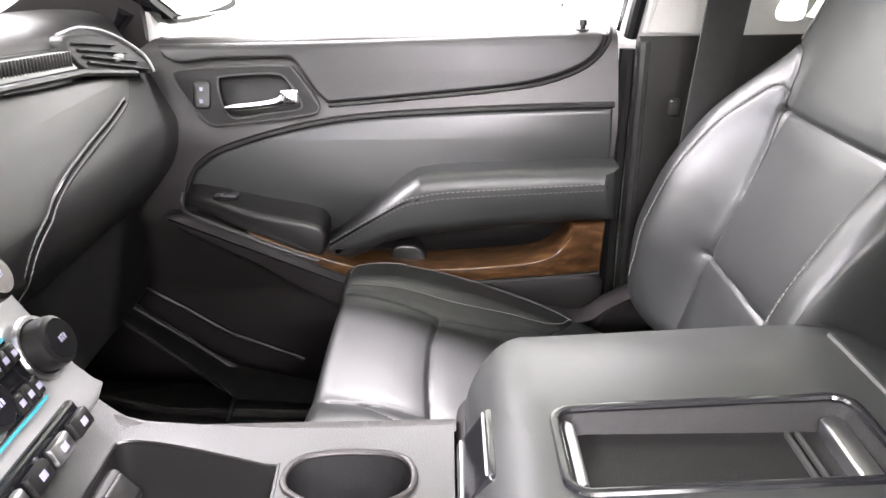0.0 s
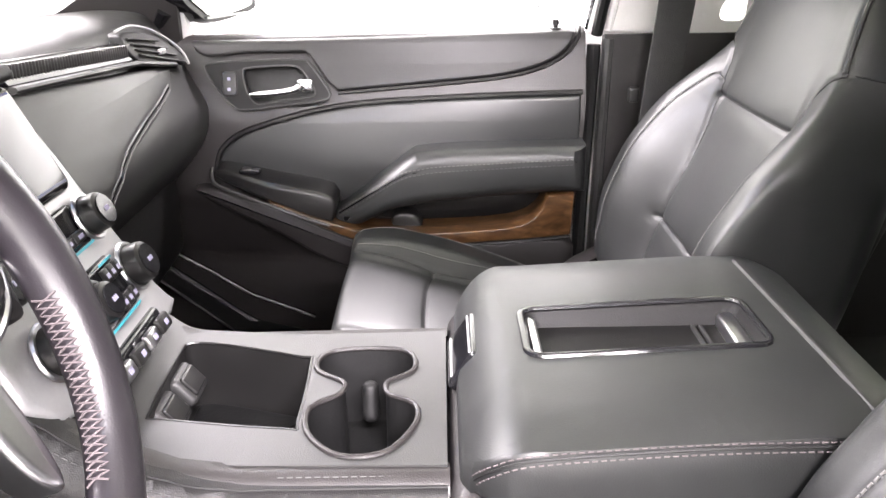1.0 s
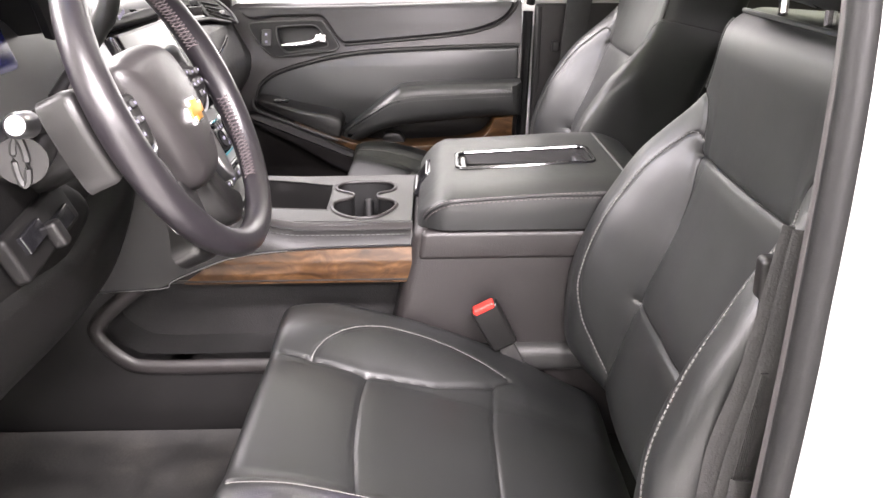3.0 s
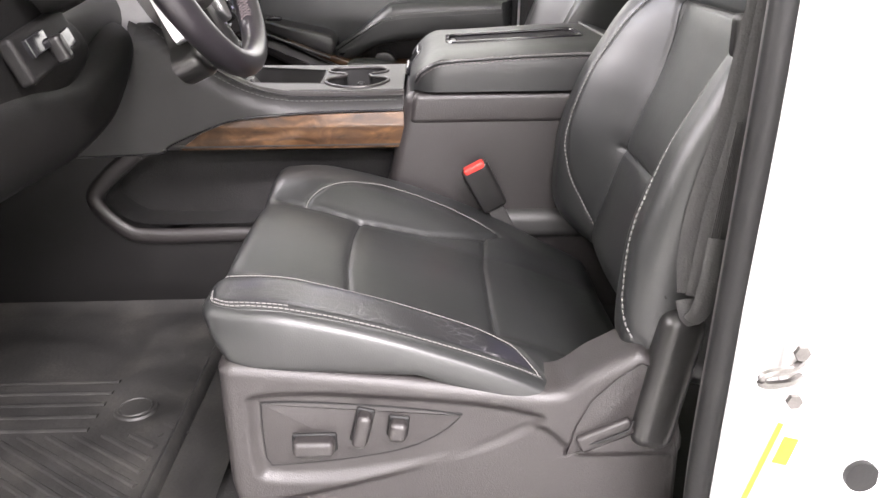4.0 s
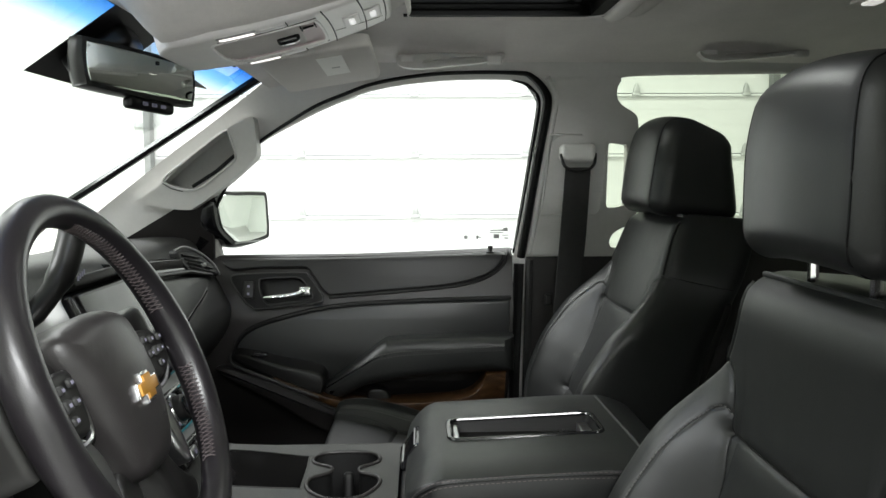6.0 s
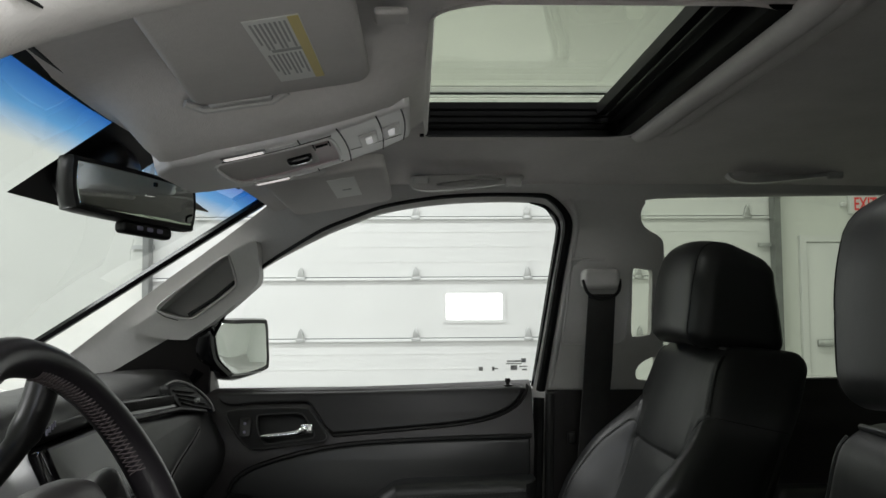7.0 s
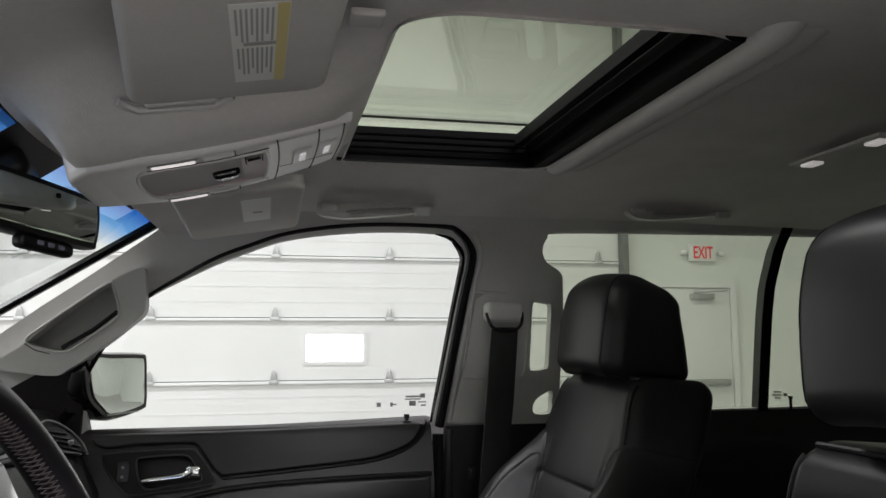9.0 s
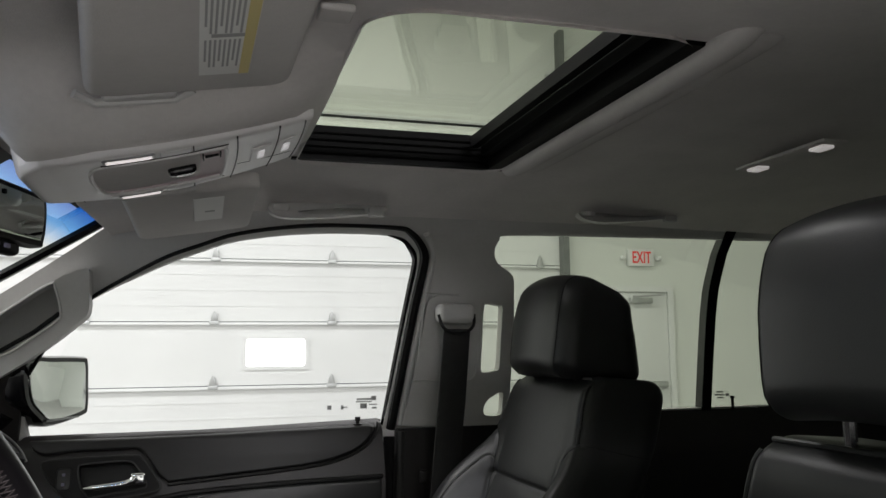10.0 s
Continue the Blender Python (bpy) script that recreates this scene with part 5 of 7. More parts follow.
def front_seat(label, cy, dx, dz, out, recline, bend, hs, switches, fore, aside):
    """out: -1 where the door side is towards -y, +1 otherwise. fore and aside shift the cushion alone."""
    s = thing("front_seat", label, "car seat", (0, cy, 0), "front seats")

    def put(geo, fx=0.0, fy=0.0):
        v = np.array(geo[0])
        v = v * np.array([1, out * -1, 1]) + np.array([dx + fx, fy, dz])
        f = geo[1] if out < 0 else [tuple(q)[::-1] for q in geo[1]]
        return v, f

    cu = part("cushion", put(rbox(CU_SIZE, CU_R, (180, 184, 10), cushion_warp, k=5), fore, aside), LEATHER, s, "black leather seat cushion with stitched bolsters")

    def near_off(a):
        return float(np.interp(a, [-.06, .05, .18, .26], [.0125, .023, .023, .0125]))

    def cu_line(pts, lift, n=10):
        return np.array([on_cushion(a, b, lift) for a, b in smooth_line(pts, n)])

    for ln, lift in ((CU_EDGE, .0004), ([(a, b + .0042) for a, b in smooth_line(CU_EDGE, 4) if a < .03], .0006), ([(a, b - near_off(a)) for a, b in smooth_line(CU_NEAR, 3)], .0010), (CU_FAR_LEAF, .0004)):
        part("stitching", put(stitches(cu_line(ln, lift), (0, 0, 1), .0042, .0014, .0008), fore, aside), THREAD, cu, "pale thread")
    part("edge_piping", put(tube(cu_line([(a, b - .0035) for a, b in CU_EDGE], -.0012), .0017, 6), fore, aside), LEATHER, cu)
    for ln in (CU_NEAR, CU_FAR, CU_X1, CU_X2):
        part("seam", put(tube(cu_line(ln, -.0004, 8), .0011, 5), fore, aside), RUBBER, cu)
    if switches:
        ux = np.linspace(-.045, .276, 70)
        gv = []
        for a in ux:
            lo, hi = np.interp(a, *np.array(CU_EDGE).T) + .006, np.interp(a, *np.array(CU_NEAR).T) - near_off(a) - .0025
            gv += [tuple(on_cushion(a, lo + (hi - lo) * b, .0007)) for b in np.linspace(0, 1, 16)]
        gf = [(i * 16 + j, (i + 1) * 16 + j, (i + 1) * 16 + j + 1, i * 16 + j + 1) for i in range(69) for j in range(15)]
        part("creased_bolster", put((gv, gf)), CREASED, s, "rubbed and creased outer bolster leather")

    m = pose(.475, 0, .755, 0, recline, 0)
    bw = back_warp(bend, hs)
    bk_geo = put(moved(rbox(BK_SIZE, BK_R, (6, 196, 208), bw, k=5), m))
    bk = part("backrest", bk_geo, LEATHER, s, "black leather backrest with raised bolsters")

    def bk_line(pts, lift, n=8):
        return np.array([on_back(a, b, bw, lift) for a, b in smooth_line(pts, n)])

    for ln in (LEAF_IN, [(a, -b) for a, b in LEAF_OUT]):
        part("stitching", put(moved(stitches(bk_line(ln, .0006, 10), (-1, 0, 0), .0046, .0020, .0011), m)), THREAD, bk, "pale thread")
    mirror = lambda pts: [(a, -b) for a, b in pts]
    for ln in (BACK_IN, mirror(BACK_IN), SHOULDER, mirror(SHOULDER), [(.160, -.138), (.166, -.07), (.168, 0), (.166, .07), (.160, .138)], [(.384, -.150), (.383, -.08), (.383, 0), (.383, .08), (.384, .150)]):
        part("seam", put(moved(tube(bk_line(ln, .0002), .0012, 5), m)), RUBBER, bk)
    # corner seams of the shoulder and the side gusset
    hx, hy, hz = (q / 2 for q in BK_SIZE)
    for sg in (-1, 1):
        up_line = [rsurf(BK_SIZE, BK_R, bw, (-hx, sg * (hy - .020), a - hz)) for a in np.linspace(.476, .585, 12)]
        part("corner_seam", put(moved(tube(np.array(up_line) + np.array([-.0004, 0, 0]), .0013, 5), m)), RUBBER, bk)
        part("corner_piping", put(moved(tube(np.array(up_line) + np.array([.001, sg * .003, 0]), .0034, 8), m)), LEATHER, bk)
        side = [rsurf(BK_SIZE, BK_R, bw, (a, sg * hy, .476 - hz + .02 * (a + hx))) for a in np.linspace(-hx + .004, hx - .01, 12)]
        part("gusset_seam", put(moved(tube(side, .0014, 5), m)), RUBBER, bk)
        part("stitching", put(moved(stitches(np.array(up_line) + np.array([-.001, -sg * .006, 0]), (-1, 0, 0), .0042, .0026, .0006), m)), THREAD_D, bk)
    topl = [rsurf(BK_SIZE, BK_R, bw, (-hx + .012, a, hz)) for a in np.linspace(-hy + .03, hy - .03, 24)]
    part("corner_seam", put(moved(tube(topl, .0013, 5), m)), RUBBER, bk)
    part("top_piping", put(moved(tube(np.array(topl) + np.array([-.005, 0, -.001]), .0032, 8), m)), LEATHER, bk)
    part("back_panel", put(moved(rbox((.03, .40, .46), .014, (1, 6, 6), at=(.078 - bend * .2, 0, .24)), m)), PLASTIC, s)
    hm = m @ pose((-.034 if switches else -.048) - bend * 1.32, 0, .697 - (1 - hs) * .25 - (0 if switches else .013), 0, -10 - bend * 120, 0)
    hr = part("headrest", put(moved(rbox(HR_SIZE, HR_R, (12, 26, 20), headrest_warp, k=6), hm)), LEATHER, s, "black leather headrest")
    for y in (-.112, .112):
        part("seam", put(moved(headrest_seam(y), hm)), RUBBER, hr)
    for y in (-.06, .06):
        part("headrest_post", put(moved(tube([(-.02 - bend, y, .56), (-.03 - bend * 1.4, y, .66)], .006, 8), m)), CHROME, s)
    if switches:
        # twin seam over the backrest's door side
        flank = bk_geo[0][bk_geo[0][:, 1] < -.20]
        for off in (0, .0075):
            line = []
            for a, c in smooth_line([(.437, 1.056), (.421, 1.014), (.403, .971), (.394, .937), (.394, .900), (.398, .883)], 6):
                w = 1 / ((flank[:, 0] - a - off) ** 2 + (flank[:, 2] - c) ** 2 + 1e-5) ** 2
                line.append((a + off, float((w * flank[:, 1]).sum() / w.sum()) - .0005, c))
            part("side_seam", tube(line, .0016, 6), RUBBER, bk)
    # plastic base and side shield
    part("side_shield", put(shield_geo()), PLASTIC, s, "grained black plastic side shield", sharp=60)
    part("seat_frame", put(rbox((.42, .44, .13), .03, at=(.18, .01, .640))), PLASTIC, s)
    part("seat_riser", put(rbox((.40, .40, .12), .02, at=(.18, .01, .575))), CARPET, s)
    if switches:
        part("panel_gap", put(tube([(a, -.2822, b) for a, b in SH_PANEL], .0012, 6, True, up=(0, 1, 0))), RUBBER, s)
        part("switch_panel", put(slab(SH_PANEL, 1, -.2832, -.275, .0015)), PLASTIC, s, "smooth recessed switch panel")
        for nm, sz, at, tilt in (("cushion_switch", (.044, .020, .019), (.040, .722), 0), ("recline_switch", (.016, .020, .040), (.092, .742), 14), ("lumbar_switch", (.019, .018, .023), (.130, .740), 8)):
            sw = part(nm, put(moved(rbox(sz, .006, (2, 2, 2), k=4), pose(at[0], -.292, at[1], 0, tilt, 0))), PLASTIC, s)
            part("switch_skirt", put(moved(rbox((sz[0] + .004, .006, sz[2] + .004), .0028, (1, 1, 1)), pose(at[0], -.2835, at[1], 0, tilt, 0))), RUBBER, sw)
    return s


front_seat("black leather driver's seat with worn outer bolster and power switches", -.490, 0, 0, -1, 18, .058, .955, True, 0, 0)
front_seat("black leather passenger seat with pale contrast stitching", .435, .040, .032, 1, 19, .008, 1.0, False, -.006, -.030)
# ---- dashboard ----
dash = thing("dashboard", "black dashboard with stitched pad, air vents and silver centre stack", "dashboard")


def dash_ring(y):
    """Section of the dashboard core in x-z at y."""
    c = math.exp(-((y + .05) / .28) ** 2)
    hood = math.exp(-((y + .46) / .20) ** 4)
    top = .0 + .045 * hood + .02 * c
    low = .08 * hood
    return [(-.95, y, 1.20), (-.72, y, 1.272 + top * .6), (-.55, y, 1.296 + top), (-.45, y, 1.297 + top), (-.408, y, 1.284 + top), (-.388, y, 1.255), (-.366, y, 1.22), (-.340, y, 1.175),
            (-.325, y, 1.150), (-.311, y, 1.120), (-.317, y, 1.075), (-.345, y, 1.03), (-.40 - low, y, .97), (-.44 - low, y, .92), (-.50 - low, y, .87), (-.66, y, .83), (-.95, y, .80)]


ys = [-.80, -.74, -.66, -.56, -.46, -.36, -.28, -.2, -.1, 0, .1, .2, .3, .42, .54, .66, .74, .80]
rings = [smooth_line([r for r in dash_ring(y)], 3) for y in ys]
part("dash_core", fixed(loft(rings)), DASHV, dash, "soft black dashboard moulding", sharp=50)


def face_x(z):
    return np.interp(z, [.95, 1.03, 1.075, 1.12, 1.15, 1.175, 1.22, 1.255, 1.284], [-.40, -.338, -.310, -.304, -.318, -.332, -.357, -.378, -.40])


# padded passenger face with its double seam
pad = np.vstack([smooth_line([(.635, 1.178), (.546, 1.163), (.449, 1.149), (.36, 1.134), (.292, 1.114), (.246, 1.088), (.221, 1.054), (.211, 1.01)], 6), [(.19, 1.01), (.17, 1.10), (.17, 1.255)],
                 smooth_line([(.28, 1.250), (.455, 1.232), (.60, 1.222), (.690, 1.214), (.668, 1.195)], 4)])


def on_face(poly, front, back, r=.005, lift=0.0):
    bm = fixed(slab(poly, 0, front, back, r))
    for z in np.arange(.96, 1.29, .015):
        bmesh.ops.bisect_plane(bm, geom=bm.verts[:] + bm.edges[:] + bm.faces[:], plane_co=(0, 0, z), plane_no=(0, 0, 1))
    for q in bm.verts:
        q.co.x += float(face_x(q.co.z)) + lift
    return bm


part("dash_pad", on_face(pad, .006, -.02, .005), DASHV, dash, "padded stitched dash face", sharp=50)
seam = smooth_line([(.624, 1.182), (.546, 1.169), (.449, 1.156), (.36, 1.141), (.296, 1.122), (.252, 1.096), (.228, 1.060), (.218, 1.02)], 12)
for off, nm in ((0, 0), (.010, 1)):
    q = np.array([(float(face_x(p[1])) + .0066, p[0] - off * .6, p[1] + off) for p in seam])
    part("stitching", stitches(q + np.array([.0004, 0, 0]), (1, 0, 0), .0075, .0012, .0012), SEAMT, dash, "pale thread")
part("seam", tube(np.array([(float(face_x(p[1])) + .0060, p[0] - .003, p[1] + .0045) for p in seam]), .0018, 5), GLOSS, dash)
# long grille and outer vent
gr = np.array([(.20, 1.262), (.56, 1.240), (.56, 1.268), (.20, 1.290)])
part("speaker_grille", on_face(gr, .010, -.01, .003), GLOSS, dash)
for i in range(46):
    y = .205 + i * .0077
    z = 1.262 - (y - .2) * .061
    part("grille_rib", rbox((.006, .003, .022), .001, at=(float(face_x(z + .012)) + .011, y, z + .014), k=1), PLASTIC, dash)
part("grille_lip", tube([(float(face_x(1.258)) + .014, .19, 1.260), (float(face_x(1.238)) + .014, .56, 1.2365), (float(face_x(1.22)) + .018, .70, 1.2135)], .0065, 8, flat=.7), PLASTIC_G, dash, "satin grey dash strip")
vent = part("air_vent", on_face(smooth_line([(.572, 1.238), (.578, 1.276), (.64, 1.277), (.71, 1.262), (.762, 1.228), (.758, 1.205), (.70, 1.218)], 4, True), .014, -.01, .004), RUBBER, dash, "side air vent", sharp=50)
vr = smooth_line([(.572, 1.284), (.64, 1.286), (.715, 1.270), (.772, 1.232), (.768, 1.205)], 6)
part("vent_rim", tube(np.array([(float(face_x(p[1])) + .014, p[0], p[1]) for p in vr]), .0024, 8, up=(1, 0, 0)), SILVERP, vent, "satin silver vent surround")
for k in range(4):
    a, b = (.585, 1.246 + k * .0085), (.745 - k * .018, 1.212 + k * .0145)
    part("vane", tube([(float(face_x(a[1])) + .017, *a), (float(face_x(b[1])) + .017, *b)], .0034, 6, flat=.5), PLASTIC_S, vent)
part("vane_tab", rbox((.010, .020, .010), .003, at=(float(face_x(1.24)) + .020, .672, 1.240)), SILVERP, vent)
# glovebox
# Darker plastic from here down to the switch panel paints in under-dash shade.
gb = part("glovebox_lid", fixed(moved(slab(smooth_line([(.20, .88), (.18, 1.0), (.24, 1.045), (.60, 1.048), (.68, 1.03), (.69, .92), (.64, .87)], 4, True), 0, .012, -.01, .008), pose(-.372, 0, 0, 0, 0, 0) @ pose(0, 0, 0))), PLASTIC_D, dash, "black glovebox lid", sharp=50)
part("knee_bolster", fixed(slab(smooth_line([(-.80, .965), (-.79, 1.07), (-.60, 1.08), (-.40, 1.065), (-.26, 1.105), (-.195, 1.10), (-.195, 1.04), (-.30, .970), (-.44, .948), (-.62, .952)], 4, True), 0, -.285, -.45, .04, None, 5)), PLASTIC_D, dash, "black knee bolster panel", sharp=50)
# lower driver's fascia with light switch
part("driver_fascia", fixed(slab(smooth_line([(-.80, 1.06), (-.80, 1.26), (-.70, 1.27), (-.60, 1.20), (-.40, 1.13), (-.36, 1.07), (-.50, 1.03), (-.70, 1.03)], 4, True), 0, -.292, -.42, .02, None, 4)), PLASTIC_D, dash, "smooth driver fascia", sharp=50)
lp = part("light_switch_panel", moved(rbox((.02, .16, .055), .006, (1, 3, 2)), pose(-.283, -.53, 1.112, 8, -20, 0)), PLASTIC_D, dash)
part("switch_slot", moved(rbox((.008, .05, .022), .002), pose(-.272, -.565, 1.118, 8, -20, 0)), GLOSS, lp)
part("switch_slot", moved(rbox((.008, .05, .022), .002), pose(-.272, -.495, 1.112, 8, -20, 0)), GLOSS, lp)
part("switch_lever", moved(rbox((.018, .018, .032), .005), pose(-.262, -.53, 1.108, 8, -20, 0)), PLASTIC_S, lp)
part("vent_driver", fixed(slab(rrect(-.70, 1.21, .12, .07, .012), 0, -.285, -.32, .005)), GLOSS, dash)

# instrument hood
hood = smooth_line([(-.22, -.66, 1.30), (-.215, -.60, 1.375), (-.215, -.46, 1.395), (-.22, -.32, 1.375), (-.23, -.25, 1.30)], 5)
hr2 = [np.array([(p[0] - .12 + .0 * p[0], p[1], p[2]) for p in hood]), np.array([(p[0] - .32, p[1], p[2] - .02) for p in hood])]
part("instrument_hood", fixed(joined(tube(hr2[0], .016, 8), (np.vstack([hr2[0], hr2[1]]), [(i, i + 1, i + 1 + len(hood), i + len(hood)) for i in range(len(hood) - 1)]))), VINYL, dash, "black instrument hood")
part("instrument_cluster", moved(rbox((.03, .36, .12), .02, (1, 4, 2)), pose(-.42, -.455, 1.30, 0, -18, 0)), SCREEN, dash, "dark glossy instrument cluster")

# ---- centre stack ----
TILT = pose(-.245, -.01, 1.147, 0, -25, 0)      # x out of the face, y across, z up the face


def st(geo):
    return moved(geo, TILT)


stack = thing("centre_stack", "silver-framed radio and climate panel with knobs and teal backlight", "control panel")
face = smooth_line([(-.15, -.12), (-.165, .0), (-.16, .10), (-.12, .155), (.0, .165), (.06, .16), (.085, .10), (.10, .0), (.116, -.10), (.112, -.142)], 3, True)
part("silver_bezel", fixed(st(slab(face, 0, .0, -.09, .008))), SILVERP, stack, "satin silver surround", sharp=50)
part("screen_bezel", st(rbox((.02, .235, .118), .012, (1, 3, 3), at=(.002, -.055, .096))), GLOSS, stack)
part("touch_screen", st(plain_box(.0125, .014, -.160, .050, .046, .146)), SCREEN, stack, "dark navy display glass", smooth=False)
part("screen_hood", st(rbox((.055, .245, .016), .006, (1, 3, 1), at=(-.004, -.055, .163))), PLASTIC_D, stack, "black screen hood")
part("radio_panel", st(rbox((.012, .175, .046), .005, at=(-.002, -.04, .004))), GLOSS, stack)
part("climate_panel", st(rbox((.012, .150, .062), .006, at=(-.001, -.02, -.068))), GLOSS, stack)
part("switch_strip", st(rbox((.012, .19, .030), .005, at=(.0, -.02, -.130))), GLOSS, stack)


def knob(y, z, r, d, par):
    k = part("knob", st(moved(tube([(0, 0, 0), (0, 0, d * .75), (0, 0, d * .92), (0, 0, d)], [r, r * .96, r * .92, r * .80], 28, up=(0, 1, 0)), pose(.004, y, z, 0, 90, 0))), PLASTIC_S, par, "dark ribbed rotary knob", sharp=40)
    part("knob_ring", st(moved(tube([(r * 1.12 * math.cos(a), r * 1.12 * math.sin(a), .004) for a in np.linspace(0, 2 * math.pi, 28, endpoint=False)], .003, 6, True), pose(.004, y, z, 0, 90, 0))), SATIN, k)
    part("knob_face", st(moved(tube([(0, 0, d), (0, 0, d + .002)], r * .74, 24, up=(0, 1, 0)), pose(.004, y, z, 0, 90, 0))), GLOSS, k)
    for i in range(3):
        part("knob_mark", st(plain_box(.004 + d + .002, .004 + d + .003, y - .0045 + i * .0036, y - .0030 + i * .0036, z - .0025, z + .0025)), ICON, k, smooth=False)


knob(.076, -.066, .023, .024, stack)
knob(-.118, -.066, .023, .024, stack)
knob(.058, .004, .021, .024, stack)
knob(-.135, .004, .021, .024, stack)
knob(-.02, -.068, .021, .020, stack)
for r, z in ((3, -.052), (3, -.084)):
    for i in range(3):
        for s in (-1, 1):
            y = -.02 + s * (.034 + i * .013)
            b = part("button", st(rbox((.006, .011, .016), .002, at=(.011, y, z), k=1)), PLASTIC_S, stack)
            part("button_mark", st(plain_box(.0141, .0146, y - .003, y + .003, z - .003, z + .002)), ICON, b, smooth=False)
for i in range(6):
    b = part("button", st(rbox((.008, .026, .012), .003, at=(.005, -.108 + i * .026, -.006), k=1)), PLASTIC_S, stack)
    part("button_mark", st(plain_box(.0091, .0096, -.113 + i * .026, -.103 + i * .026, -.008, -.004)), ICON, b, smooth=False)
for i in range(5):
    b = part("button", st(rbox((.009, .030, .018), .004, at=(.012, -.09 + i * .036, -.132), k=1)), SATIN if i in (1, 3) else PLASTIC_S, stack)
    part("button_mark", st(plain_box(.0166, .0172, -.094 + i * .036, -.086 + i * .036, -.135, -.129)), ICON, b, smooth=False)
for y0, y1, z in ((-.085, .045, -.097), (.015, .045, -.040), (-.085, -.055, -.040), (-.115, .035, -.017)):
    part("teal_light_line", st(plain_box(.0095, .0108, y0, y1, z - .0012, z + .0012)), TEAL, stack, "thin teal light line", smooth=False)

# ---- steering wheel ----
WC = Vector((-.131, -.455, 1.243))
WM = Matrix.Translation(WC) @ Euler((0, radians(-24), 0)).to_matrix().to_4x4()   # local x points at the driver, z up the wheel


def wh(geo):
    return moved(geo, WM)


WH = WM @ Matrix.Translation((-.040, 0, 0))


def wx(geo):
    return moved(geo, WH)


wheel = thing("steering_wheel", "black leather steering wheel with spoke switches and gold badge", "steering wheel")
N = 72
RR = .180
rim = [(0, RR * math.sin(a), RR * math.cos(a)) for a in np.linspace(0, 2 * math.pi, N, endpoint=False)]
rr = [.0170 + .0025 * (abs(math.sin(a)) ** 6) for a in np.linspace(0, 2 * math.pi, N, endpoint=False)]
part("rim", wh(tube(rim, rr, 14, True, flat=1.0, up=(1, 0, 0))), mat("wheel_leather", (0.012, 0.0105, 0.0122), 0.32, var=0.15, scale=14, bump=0.10, bscale=380, tex="leather", rvar=0.03), wheel, "smooth worn black leather rim")
hub_o = smooth_line([(-.082, .050), (-.06, .068), (.0, .074), (.06, .068), (.082, .050), (.072, -.01), (.052, -.075), (.030, -.098), (-.030, -.098), (-.052, -.075), (-.072, -.01)], 5, True)


def hub_w(v):
    o = v.copy()
    r = np.sqrt((v[:, 1] / .08) ** 2 + (v[:, 2] / .09) ** 2)
    o[:, 0] += .014 * (1 - np.clip(r, 0, 1) ** 2) * (v[:, 0] > .0)
    return o


hub = fixed(slab(hub_o, 0, .040, -.03, .022, None, 6))
bmesh.ops.triangulate(hub, faces=[f for f in hub.faces if len(f.verts) > 8])
bmesh.ops.subdivide_edges(hub, edges=[e for e in hub.edges if e.calc_length() > .02], cuts=3, use_grid_fill=True)
for v in hub.verts:
    c = hub_w(np.array([tuple(v.co)]))[0]
    v.co = WH @ Vector(c)
part("airbag_cover", hub, HUB, wheel, "black airbag cover", sharp=50)
